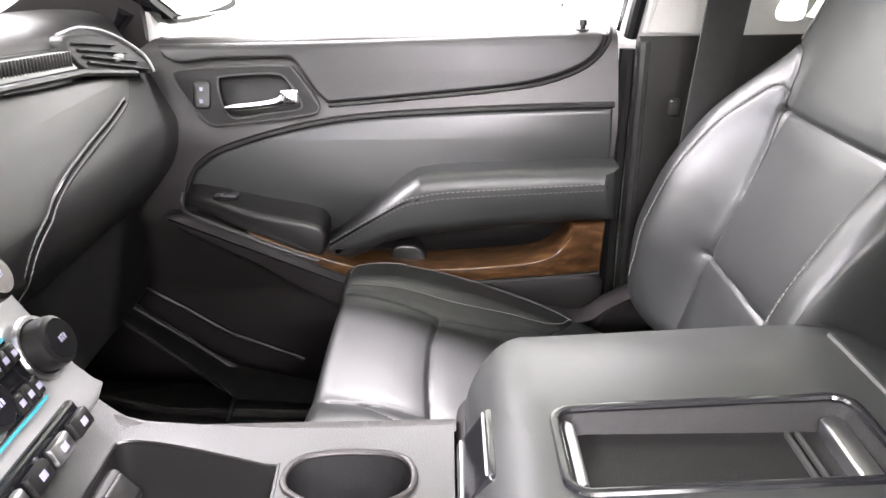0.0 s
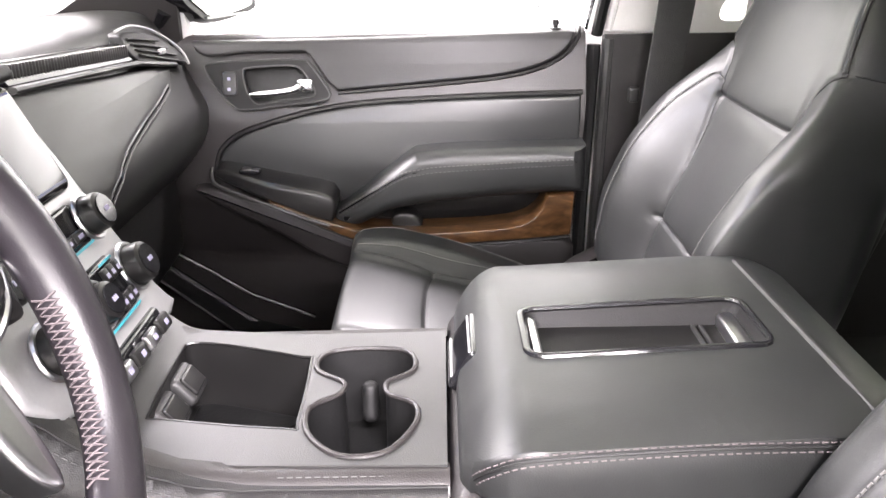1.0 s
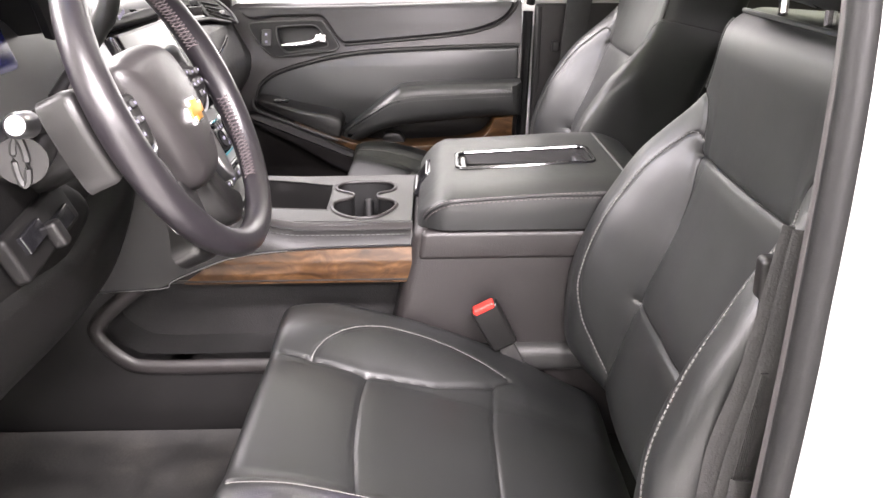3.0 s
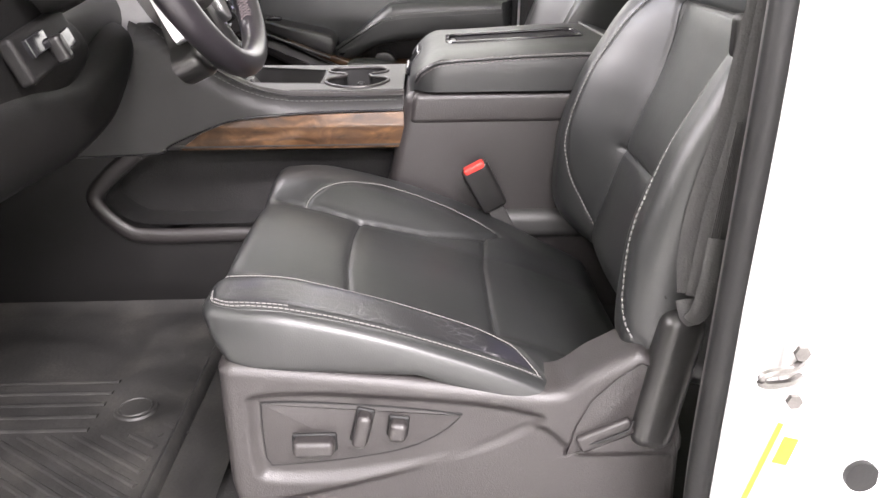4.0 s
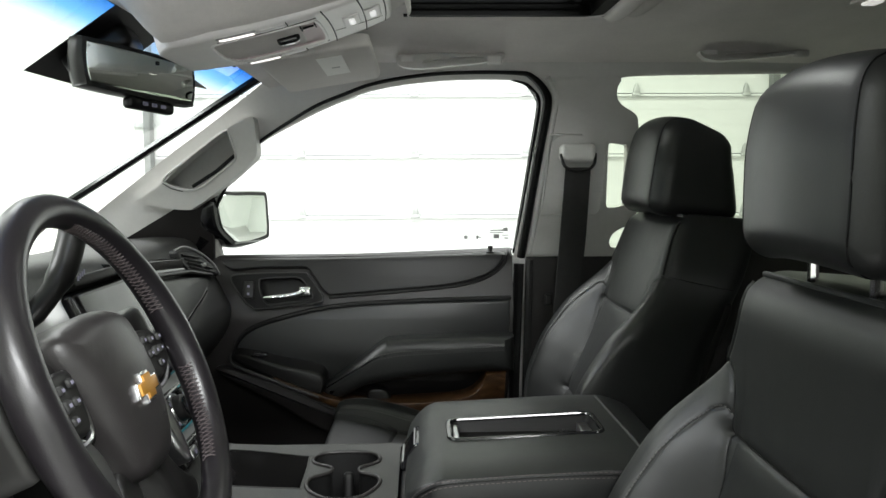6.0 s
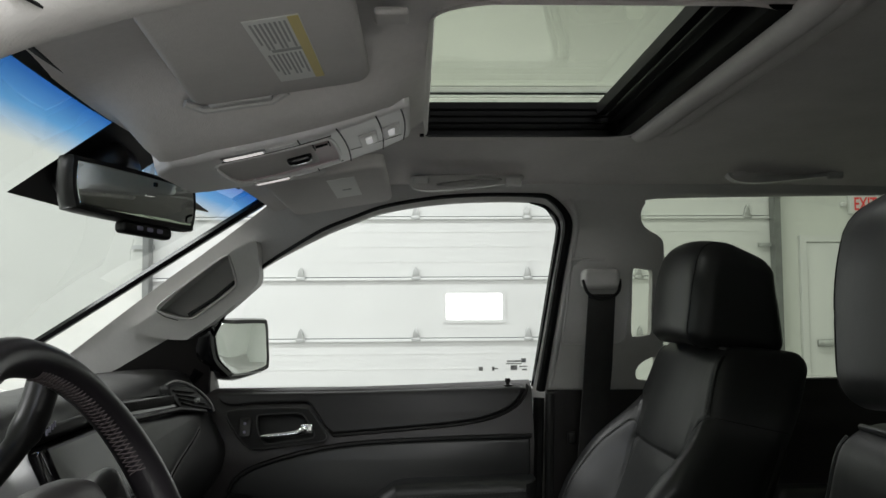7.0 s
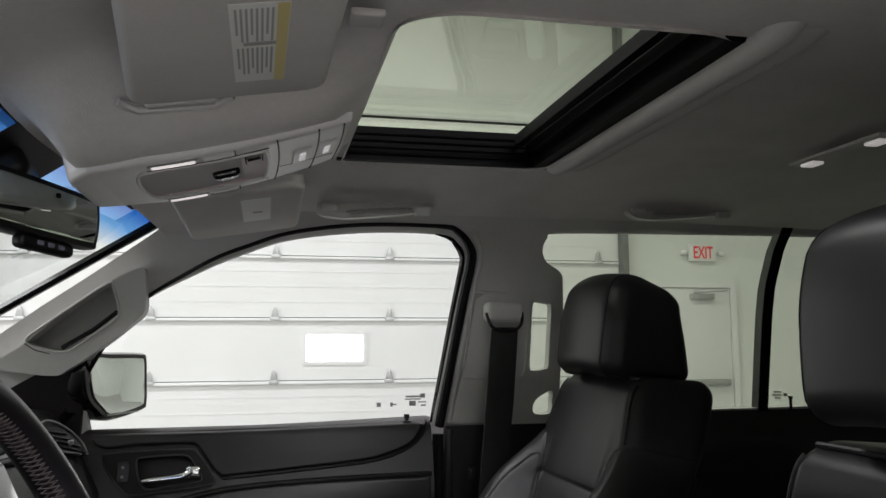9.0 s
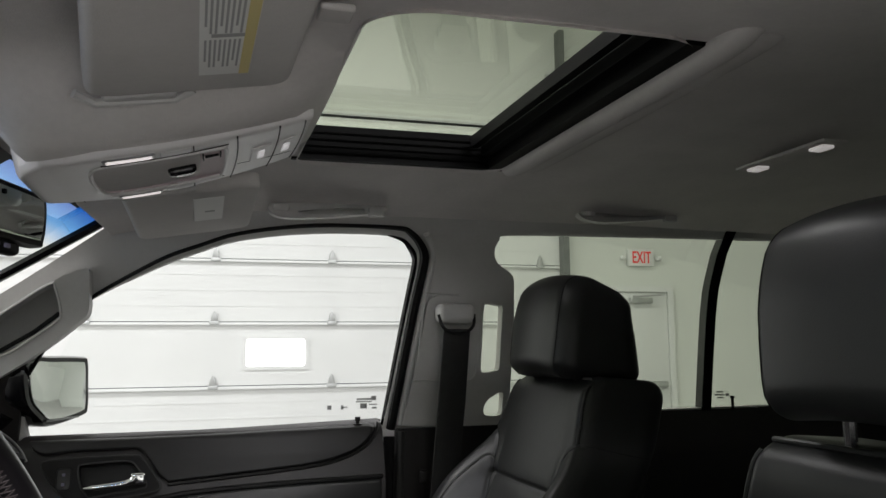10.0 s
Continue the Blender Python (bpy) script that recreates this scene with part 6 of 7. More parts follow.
# spokes
for s in (-1, 1):
    sp_o = smooth_line([(s * .055, .045), (s * .10, .048), (s * .150, .060), (s * .176, .055), (s * .180, .0), (s * .172, -.038), (s * .140, -.022), (s * .10, -.030), (s * .06, -.040)], 4, True)
    part("spoke", wx(slab(sp_o, 0, .018, -.022, .012, None, 4)), PLASTIC_S, wheel, sharp=50)
    pod_o = smooth_line([(s * .080, .028), (s * .108, .034), (s * .140, .026), (s * .157, .008), (s * .150, -.014), (s * .118, -.025), (s * .088, -.022)], 4, True)
    pod = part("switch_pod", wx(slab(pod_o, 0, .031, .012, .006, None, 4)), PLASTIC_S, wheel, "black spoke switch cluster", sharp=50)
    for dy, dz, big in ((0, .0145, 0), (0, -.0145, 0), (.0165, 0, 0), (-.0165, 0, 0), (0, 0, 1), (.024, .013, 0), (-.020, .017, 0)):
        sb = part("switch_button", wx(rbox((.006, .0125 if big else .0105, .0125 if big else .0095), .003, at=(.0325, s * .117 + dy * s, .004 + dz), k=2)), PLASTIC_G, pod)
        part("button_mark", wx(plain_box(.0354, .0360, s * .117 + dy * s - .0022, s * .117 + dy * s + .0022, .004 + dz - .0016, .004 + dz + .0016)), ICON, sb, smooth=False)
    loop = smooth_line([(s * .078, .034), (s * .074, .000), (s * .082, -.030), (s * .118, -.034), (s * .150, -.022), (s * .165, .000)], 6)
    part("pod_loop", wx(tube([(.022, a, b) for a, b in loop], .0034, 8, up=(1, 0, 0))), SATIN, wheel, "satin silver pod surround")
    lo = smooth_line([(s * .024, -.085), (s * .050, -.075), (s * .078, -.120), (s * .105, -.146), (s * .088, -.166), (s * .050, -.170), (s * .030, -.130)], 4, True)
    part("lower_spoke", wx(slab(lo, 0, .016, -.018, .008, None, 3)), PLASTIC_S, wheel, sharp=50)
    li = smooth_line([(s * .104, -.030), (s * .090, -.034), (s * .078, -.060), (s * .082, -.100), (s * .094, -.124), (s * .104, -.116), (s * .108, -.075)], 4, True)
    part("lower_spoke_trim", wx(slab(li, 0, .024, .0, .006, None, 4)), SATIN, wheel, "bright satin lower spoke trim", sharp=50)
    # lacing on the inner edge of the rim
    for a0, a1 in ((12, 74), (100, 143)):
        count = int((a1 - a0) * .58)
        for ph in (0, 1):
            pts = []
            for i in range((count - 1) * 4 + 1):
                a = radians(a0 + (a1 - a0) * i / ((count - 1) * 4))
                k = i / 4 + ph
                f = .44 * (1 - 2 * abs(k % 2 - 1))
                r1 = .0178 + .0025 * abs(math.sin(a)) ** 6
                r2 = RR - r1 * math.cos(f)
                pts.append((r1 * math.sin(f), s * r2 * math.sin(a), r2 * math.cos(a)))
            part("rim_lacing", wh(tube(pts, .0008, 5, up=(1, 0, 0))), LACE, wheel, "pale cross-laced thread")
def wd(geo):
    return moved(geo, WH @ Matrix.Translation((0, 0, -.018)))


bd = [(-.022, .006), (-.009, .006), (-.007, .012), (.011, .012), (.010, .006), (.024, .006), (.020, -.006), (.008, -.006), (.006, -.012), (-.012, -.012), (-.010, -.006), (-.025, -.006)]
part("badge_rim", wd(slab([(a * 1.18, b * 1.25) for a, b in bd], 0, .0555, .048, .0015)), CHROME, wheel)
part("badge", wd(slab(bd, 0, .0575, .05, .0012)), GOLD, wheel, "plain gold badge")
for dz in (-.045, -.052):
    part("airbag_mark", wx(plain_box(.0478, .0484, .012, .026, dz - .0018, dz + .0018)), PLASTIC_G, wheel, smooth=False)
# column, stalks
col = thing("steering_column", "black steering column shroud with stalks", "steering column")
part("shroud", moved(rbox((.16, .10, .090), .03, (4, 3, 3), lambda v: np.stack([v[:, 0], v[:, 1] * (1 - .8 * v[:, 0]), v[:, 2] * (1 - .6 * v[:, 0])], 1)), WM @ pose(-.155, 0, .016)), PLASTIC_S, col, sharp=50)
part("collar", moved(rbox((.05, .12, .11), .03, (2, 3, 3)), WM @ pose(-.235, 0, .012)), PLASTIC_S, col)
part("tilt_lever", moved(rbox((.024, .016, .036), .005), pose(-.215, -.522, 1.185, 0, -18, 0)), PLASTIC_S, col)
sk = part("signal_stalk", tube(smooth_line([(-.262, -.515, 1.228), (-.258, -.55, 1.238), (-.250, -.585, 1.245)], 4), [.010] * 8 + [.012], 12), PLASTIC_S, col)
part("stalk_knob", tube([(-.2505, -.572, 1.243), (-.247, -.60, 1.248), (-.2465, -.604, 1.249)], [.0145, .0135, .010], 20), SATIN, sk, "satin stalk end")
ig = part("ignition_barrel", tube([(-.30, -.44, 1.205), (-.262, -.575, 1.205)], .026, 20), PLASTIC_S, col)
part("barrel_ring", tube([(-.2625 + .026 * math.cos(a) * .25, -.576 + .0, 1.205 + .026 * math.sin(a)) for a in np.linspace(0, 2 * math.pi, 20, endpoint=False)], .004, 6, True), PLASTIC_G, ig)
shf = part("shift_lever", tube(smooth_line([(-.30, -.39, 1.235), (-.285, -.335, 1.275), (-.268, -.285, 1.32), (-.262, -.258, 1.368), (-.262, -.252, 1.385)], 5), [.010] * 6 + [.014] * 4 + [.0175] * 9 + [.017, .012], 14, flat=.9), PLASTIC_S, col, "black column shift lever")
for i in range(4):
    part("shift_mark", plain_box(-.247, -.2455, -.284 + i * .006, -.2815 + i * .006, 1.318 + i * .002, 1.324 + i * .002), ICON, shf, smooth=False)
# ---- centre console ----
cons = thing("centre_console", "black centre console with cup holders, storage bin and wood trim", "console")
CY = -.022
# top plate with openings
bin_o = smooth_line([(-.166, .088), (-.12, .082), (-.032, .052), (-.020, .040), (-.016, -.080), (-.026, -.092), (-.150, -.072), (-.166, -.058), (-.172, .06)], 3, True)
cup_o = smooth_line([(-.012, .040), (.002, .060), (.04, .066), (.080, .060), (.094, .040), (.092, .012), (.068, -.008), (.066, -.024), (.072, -.036), (.096, -.052), (.099, -.085), (.078, -.128), (.05, -.140), (.022, -.133), (-.004, -.100),
                     (-.008, -.058), (.016, -.036), (.022, -.024), (.020, -.008), (-.008, .014)], 3, True)
plate_o = np.vstack([[(-.255, -.12)], smooth_line([(-.205, -.140), (-.15, -.146), (.0, -.150), (.128, -.152)], 3), smooth_line([(.128, .108), (.0, .104), (-.10, .112), (-.18, .125), (-.24, .150)], 3), [(-.262, .13)]])


def xy_sheet(outer, holes, z, thick, warp=None, cuts=()):
    bm = bmesh.new()
    edges = []
    for loop in [outer] + list(holes):
        vs = [bm.verts.new((p[0], p[1], z)) for p in loop]
        edges += [bm.edges.new((vs[i], vs[(i + 1) % len(vs)])) for i in range(len(vs))]
    bmesh.ops.triangle_fill(bm, edges=edges, use_beauty=True)
    for x in cuts:
        bmesh.ops.bisect_plane(bm, geom=bm.verts[:] + bm.edges[:] + bm.faces[:], plane_co=(x, 0, 0), plane_no=(1, 0, 0))
    faces, border = bm.faces[:], [e for e in bm.edges if len(e.link_faces) == 1]
    back = {v: bm.verts.new((v.co.x, v.co.y, v.co.z - thick)) for v in list(bm.verts)}
    for f in faces:
        bm.faces.new([back[v] for v in reversed(f.verts)])
    for e in border:
        bm.faces.new((e.verts[0], e.verts[1], back[e.verts[1]], back[e.verts[0]]))
    if warp:
        for v in bm.verts:
            v.co = warp(v.co)
    bmesh.ops.recalc_face_normals(bm, faces=bm.faces)
    return bm


def rise(c):
    """The plate climbs into the stack at its front."""
    k = max(0.0, (-.165 - c.x) / .09)
    return Vector((c.x, c.y, c.z + .055 * k ** 1.5))


part("top_plate", xy_sheet(plate_o, [bin_o, cup_o], .985, .012, rise, list(np.arange(-.25, -.15, .015))), PLASTIC_G, cons, "satin charcoal console plate", sharp=45)
part("cup_rim", tube([(p[0], p[1], .986) for p in cup_o], .0030, 8, True), PLASTIC, cons, "raised cup holder rim")
part("bin_rim", tube([(p[0], p[1], .984) for p in bin_o], .002, 6, True), PLASTIC_S, cons)


def well(loop, z0, z1, name, material, label="", bottom=True, scale=1.0):
    c = np.mean(loop, axis=0)
    rings = [[(p[0], p[1], z0) for p in loop], [(c[0] + (p[0] - c[0]) * scale, c[1] + (p[1] - c[1]) * scale, z1) for p in loop]]
    v, f = loft(rings, True, False)
    if bottom:
        f = f + [tuple(len(loop) + i for i in range(len(loop)))]
    return part(name, (v, f), material, cons, label, sharp=50)


well(cup_o, .984, .895, "cup_well", RUBBER, "dark rubber-lined double cup holder", scale=.93)
well(bin_o, .984, .905, "bin_well", PLASTIC_S, "open storage bin", scale=.95)
part("bin_mat", slab(np.array(bin_o) * .9 + np.array([-.008, 0]), 2, .908, .903, .002), RUBBER, cons)
part("cup_finger", moved(rbox((.018, .020, .045), .008), pose(.045, .020, .945, -18, 0, 0)), RUBBER, cons)
part("cup_finger", moved(rbox((.016, .020, .035), .007), pose(.0, -.10, .935, 20, 20, 0)), RUBBER, cons)
part("cup_finger", moved(rbox((.016, .020, .035), .007), pose(.088, -.10, .935, 20, -20, 0)), RUBBER, cons)
for y in (.040, -.022):
    so = part("socket_cover", moved(rbox((.016, .050, .038), .007, (2, 3, 3)), pose(-.160, y, .958, 0, -40, 0)), PLASTIC_G, cons, "rounded socket cover")
    part("cover_face", moved(rbox((.006, .036, .026), .003), pose(-.153, y, .9635, 0, -40, 0)), PLASTIC_S, so)

# flanks: profile lofted along x (driver's side, then mirrored)


def flank(s):
    stations = [(-.30, .205, 1.09, .12), (-.25, .185, 1.045, .12), (-.205, .165, .998, .02), (-.15, .155, .985, .0), (0, .158, .985, .0), (.13, .160, .985, 0)]
    rings = []
    for x, w, zt, _ in stations:
        y0 = CY + s * (w - .035)
        rings.append([(x, y0, zt - .004), (x, CY + s * (w - .018), zt - .002), (x, CY + s * (w - .006), zt - .012), (x, CY + s * w, zt - .030 if x > -.2 else zt - .03),
                      (x, CY + s * (w + .010), .948), (x, CY + s * (w + .012), .90), (x, CY + s * (w + .005), .86), (x, CY + s * (w - .02), .80), (x, CY + s * (w - .02), .52)])
    return fixed(loft(rings, False, False))


def driver_flank():
    """Shoulder and wood carrier on the driver's side; it turns in above the open pocket."""
    rings = []
    for x, w, zt, zp in ((-.30, .172, 1.105, 1.03), (-.25, .170, 1.088, 1.03), (-.205, .166, 1.048, .99), (-.15, .161, 1.014, .975), (-.109, .158, .994, .975), (-.06, .156, .986, .975), (.0, .156, .985, .975), (.13, .158, .985, .975)):
        y = [CY - (w - d) for d in (.040, .035, .018, .006, .0)]
        rings.append([(x, y[0], zp), (x, y[1], zt - .003), (x, y[2], zt - .001), (x, y[3], zt - .010), (x, y[4], zt - .028),
                      (x, CY - w - .008, .948), (x, CY - w - .010, .906), (x, CY - w - .002, .897), (x, -.11, .893)])
    return fixed(loft(rings, False, False))


part("flank", driver_flank(), PLASTIC, cons, "black console side", sharp=60)
part("flank", flank(1), PLASTIC, cons, sharp=60)
for s in (-1,):
    wo = np.vstack([smooth_line([(-.232, .905), (-.20, .928), (-.155, .945), (-.10, .950), (.0, .953), (.118, .955)], 5), [(.098, .899)], smooth_line([(.0, .898), (-.10, .898), (-.20, .900)], 3)])
    wxs = np.linspace(-.236, .134, 40)
    grid = []
    for v in np.concatenate([[-.06], np.linspace(0, 1, 22), [1.05]]):
        row = []
        for x in wxs:
            zt = float(np.interp(x, [-.236, -.20, -.155, -.10, 0, .12], [.901, .927, .9435, .9505, .9535, .9555]))
            z = .8985 + (zt - .8985) * min(1, max(0, v))
            y = -.2035 + .34 * max(0.0, z - .9345) + .10 * max(0.0, .915 - z) + (.03 if v < 0 or v > 1 else 0)
            row.append((x - .012 * (1 - min(1, max(0, v))) * max(0.0, x / .134), y, z))
        grid.append(row)
    part("wood_trim", fixed(loft(grid, False, False)), WOOD, cons, "glossy burl wood trim strip", sharp=35)
part("wood_trim", slab(wo, 1, CY + .182, CY + .145, .007, None, 4), WOOD, cons, "glossy burl wood trim strip", sharp=50)
part("stitching", stitches(np.array([(x, -.163 + .0 * x, .9815) for x in np.linspace(-.02, .128, 20)]), (0, 0, 1), .005, .003, .0007), THREAD_D, cons)
# stitched nose panel that sweeps from the dashboard down to the wood
NOSE_TOP = [(-.262, 1.100), (-.245, 1.086), (-.201, 1.046), (-.155, 1.014), (-.109, .992), (-.065, .981), (-.025, .978), (.05, .9775), (.128, .9775)]
ntx, ntz = [p[0] for p in NOSE_TOP], [p[1] for p in NOSE_TOP]


def nose_y(x, z):
    zt = np.interp(x, ntx, ntz)
    y = np.interp(x, [-.42, -.25, -.10, -.025, .13], [-.222, -.208, -.203, -.199, -.198])
    return float(y + .024 * np.clip((z - zt + .032) / .032, 0, 1) ** 2)


nz = np.vstack([smooth_line(NOSE_TOP, 4), smooth_line([(.128, .9585), (.0, .957), (-.10, .953), (-.159, .944), (-.21, .926), (-.254, .907), (-.272, .896)], 4), [(-.402, .894)],
                smooth_line([(-.362, .94), (-.308, 1.004), (-.290, 1.06), (-.284, 1.10)], 4)])
part("nose_panel", cut_sheet([tuple(p) for p in nz], [], list(np.arange(.90, 1.10, .008)), .02, nose_y, list(np.arange(-.39, .12, .02))), VINYL, cons, "stitched black console nose", sharp=50)
nl = smooth_line(NOSE_TOP, 8)
for d in (.005,):
    part("stitching", stitches(np.array([(x - d * .5, nose_y(x - d * .5, z - d) - .0012, z - d) for x, z in nl]), (0, -1, .4), .005, .003, .0007), THREAD_D, cons)
part("top_seam", tube([(x, nose_y(x, z) - .0005, z + .001) for x, z in nl], .0009, 5), RUBBER, cons)
part("wood_seam", tube([(x, nose_y(x, z) - .0005, z) for x, z in smooth_line([(.128, .9585), (.0, .957), (-.10, .953), (-.159, .944), (-.21, .926), (-.254, .907), (-.272, .896), (-.402, .894)], 4)], .0018, 5), GLOSS, cons)
# open side pocket with its raised rim
side_o = [(-.80, .50), (-.80, .66), (-.54, .818), (-.402, .898), (-.27, .906), (.17, .906), (.17, .80), (.17, .50)]
pk = smooth_line([(-.380, .816), (-.352, .846), (-.30, .885), (-.268, .900), (-.20, .902), (.10, .902), (.145, .89), (.148, .79), (.12, .766), (-.15, .764), (-.305, .764), (-.345, .774), (-.372, .795)], 4, True)
# Darker smooth plastic here puts the footwell's shade into the colour.
part("pocket_panel", cut_sheet(side_o, [[tuple(p) for p in pk]], [.55, .6, .65, .7, .75, .8], .02, lambda x, z: -.2025 + .03 * max(0, (.75 - z) / .25)), PLASTIC_S, cons, "black lower console side", sharp=50)
pv, pf = loft([[(p[0], y, p[1]) for p in pk] for y in (-.204, -.18, -.112)], True, False)
# Carpet black paints in the shade inside the recess.
part("pocket_wall", (pv, pf + [tuple(2 * len(pk) + i for i in range(len(pk)))]), CARPET, cons, "recessed pocket, darkened for the shade inside", sharp=50)
part("pocket_rim", tube([(p[0], -.2045, p[1]) for p in smooth_line([(.14, .765), (.08, .752), (-.15, .751), (-.305, .751), (-.352, .765), (-.391, .815), (-.362, .856), (-.31, .897)], 6)], .0135, 10, flat=.55, up=(0, 1, 0)), PLASTIC, cons, "raised pocket rim")
# Shaded plastic stands in for the dark of the passenger footwell.
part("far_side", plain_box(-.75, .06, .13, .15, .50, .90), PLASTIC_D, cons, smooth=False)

# storage box
def box_w(v):
    o = v.copy()
    z = v[:, 2]
    o[:, 0] = v[:, 0] - .10 * np.clip((.21 - z) / .42, 0, 1) * (v[:, 0] < 0)
    return o


part("storage_box", rbox((.39, .375, .47), .022, (6, 4, 8), box_w, at=(.325, CY, .755)), PLASTIC, cons, "tall black storage box", sharp=50)
part("box_collar", rbox((.372, .3815, .050), .010, (6, 4, 1), lambda v: np.stack([v[:, 0] - .18 * np.clip(.025 - v[:, 2], 0, .05) * (v[:, 0] < 0), v[:, 1], v[:, 2]], 1), at=(.332, CY, .962)), PLASTIC, cons, "raised upper band of the storage box", sharp=50)
part("base_trim", rbox((.30, .41, .05), .018, (4, 4, 1), at=(.36, CY, .765)), PLASTIC_G, cons)
# lid
TRAY = rrect(.322, -.020, .232, .105, .016, 4)


def lid_top(x, y):
    fx = np.clip((.197 - x) / .06, 0, 1)
    ry = np.clip((np.abs(y - CY) - .13) / .065, 0, 1)
    rx = np.clip((x - .475) / .06, 0, 1)
    return 1.047 + .045 * np.clip(x - .21, 0, .2) - .046 * fx ** 2.0 - .007 * ry ** 2 - .022 * rx ** 1.6


def lid_geo():
    bm = bmesh.new()
    n = 6
    lo = rrect(.335, CY, .375, .385, .045, 6)
    lo = np.array([(x - (.012 if x < .2 else 0) * (1 - ((y - CY) / .2) ** 2), y) for x, y in lo])
    rings_z = [(1.0, .990), (1.012, 1.000), (1.012, 1.012), (1.0, 1.026)]
    edges = []
    vs = [bm.verts.new((p[0], p[1], 0)) for p in lo]
    edges += [bm.edges.new((vs[i], vs[(i + 1) % len(vs)])) for i in range(len(vs))]
    tv = [bm.verts.new((p[0], p[1], 0)) for p in TRAY]
    edges += [bm.edges.new((tv[i], tv[(i + 1) % len(tv)])) for i in range(len(tv))]
    bmesh.ops.triangle_fill(bm, edges=edges, use_beauty=True)
    for x in np.arange(.15, .53, .012):
        bmesh.ops.bisect_plane(bm, geom=bm.verts[:] + bm.edges[:] + bm.faces[:], plane_co=(x, 0, 0), plane_no=(1, 0, 0))
    for y in np.arange(CY - .19, CY + .195, .012):
        bmesh.ops.bisect_plane(bm, geom=bm.verts[:] + bm.edges[:] + bm.faces[:], plane_co=(0, y, 0), plane_no=(0, 1, 0))
    tray_set = set(tv)
    outer = [e for e in bm.edges if len(e.link_faces) == 1 and max(abs(v.co.x - .322) / .12 for v in e.verts) > 1.0 or (len(e.link_faces) == 1 and max(abs(v.co.y + .02) for v in e.verts) > .06)]
    for v in bm.verts:
        v.co.z = float(lid_top(v.co.x, v.co.y))
    prev = {v: v for e in outer for v in e.verts}
    ring_edges = [tuple(e.verts) for e in outer]
    for k, dz in ((1.010, -.006), (1.018, -.016), (1.020, -.028), (1.012, None)):
        nxt = {}
        for v0 in prev:
            c = v0.co
            z = c.z + dz if dz is not None else .990
            nxt[v0] = bm.verts.new((.335 + (c.x - .335) * k, CY + (c.y - CY) * k, z))
        for a, b in ring_edges:
            bm.faces.new((prev[a], prev[b], nxt[b], nxt[a]))
        prev = nxt
    bmesh.ops.recalc_face_normals(bm, faces=bm.faces)
    return bm


lid = part("lid", lid_geo(), LEATHER, cons, "padded black leather console lid", sharp=60)
part("tray_rim", tube([(p[0], p[1], float(lid_top(p[0], p[1])) + .0005) for p in TRAY], .0042, 8, True, flat=.8), GLOSS, lid, "gloss tray surround")
well2 = loft([[(p[0], p[1], float(lid_top(p[0], p[1]))) for p in TRAY], [(.322 + (p[0] - .322) * .90, -.02 + (p[1] + .02) * .82, 1.030) for p in TRAY]], True, False)
part("tray", (well2[0], well2[1] + [tuple(len(TRAY) + i for i in range(len(TRAY)))]), PLASTIC_D, lid, "recessed lid tray", sharp=40)
part("tray_end", slab([(.412, -.062), (.430, -.068), (.432, .028), (.414, .022)], 2, 1.044, 1.030, .003), SATIN, lid, "bright metal tray end")
part("tray_end", slab([(.212, -.062), (.222, -.058), (.222, .018), (.212, .022)], 2, 1.044, 1.030, .003), SATIN, lid)
for x in (.386, .394):
    part("tray_rib", plain_box(x, x + .003, -.058, .018, 1.030, 1.034), PLASTIC_G, lid, smooth=False)
for y in (CY - .1965,):
    pl = smooth_line([(.146, CY - .164, .994), (.150, CY - .178, 1.010), (.163, CY - .192, 1.027), (.190, CY - .1968, 1.0385), (.26, CY - .1960, 1.0435), (.35, CY - .1960, 1.0475), (.47, CY - .1960, 1.0480)], 10)
    part("stitching", stitches(pl, (0, -.7, .7), .0042, .0028, .0007), LACE, lid, "mauve thread")
    part("stitching", stitches(pl + np.array([.003, -.003, -.0065]), (0, -1, .2), .0042, .0028, .0007), LACE, lid)
    part("seam", tube(pl + np.array([.0015, -.0012, -.003]), .0012, 5), RUBBER, lid)
part("rear_seam", tube([(.478, CY - .18, float(lid_top(.478, CY - .18)) + .001), (.474, CY - .09, float(lid_top(.474, CY - .09)) + .001), (.472, CY, float(lid_top(.472, CY)) + .001), (.470, CY + .16, float(lid_top(.470, CY + .16)) + .001)], .0030, 6), PLASTIC_G, lid)
lt = part("lid_latch", moved(rbox((.014, .098, .050), .006, (1, 3, 3)), pose(.1475, .02, 1.006, 0, 34, 0)), GLOSS, cons, "black lid release latch")
for k in (-.014, .019):
    part("latch_strip", moved(rbox((.003, .084, .0020), .0009, at=(-.0072, 0, k)), pose(.1475, .02, 1.006, 0, 34, 0)), SILVERP, lt)
# ---- overhead console, visors, mirror, windscreen ----
oc = thing("overhead_console", "grey overhead console with reading lamps and sunglasses tray", "overhead console")
OM = pose(-.035, .020, 1.686, 0, -15.4, 0)


def om(geo):
    """Onto the console's face, which bows down between its ends."""
    v = np.array(geo[0], float)
    v[:, 2] -= .010 * np.clip(1 - (v[:, 0] / .155) ** 2, 0, 1)
    return moved((v, geo[1]), OM)


OC_TRAY = smooth_line([(-.112, -.070), (-.09, -.088), (-.04, -.088), (.030, -.082), (.043, -.074), (.046, 0), (.043, .074), (.030, .082), (-.04, .088), (-.09, .088), (-.112, .070), (-.118, 0)], 4, True)


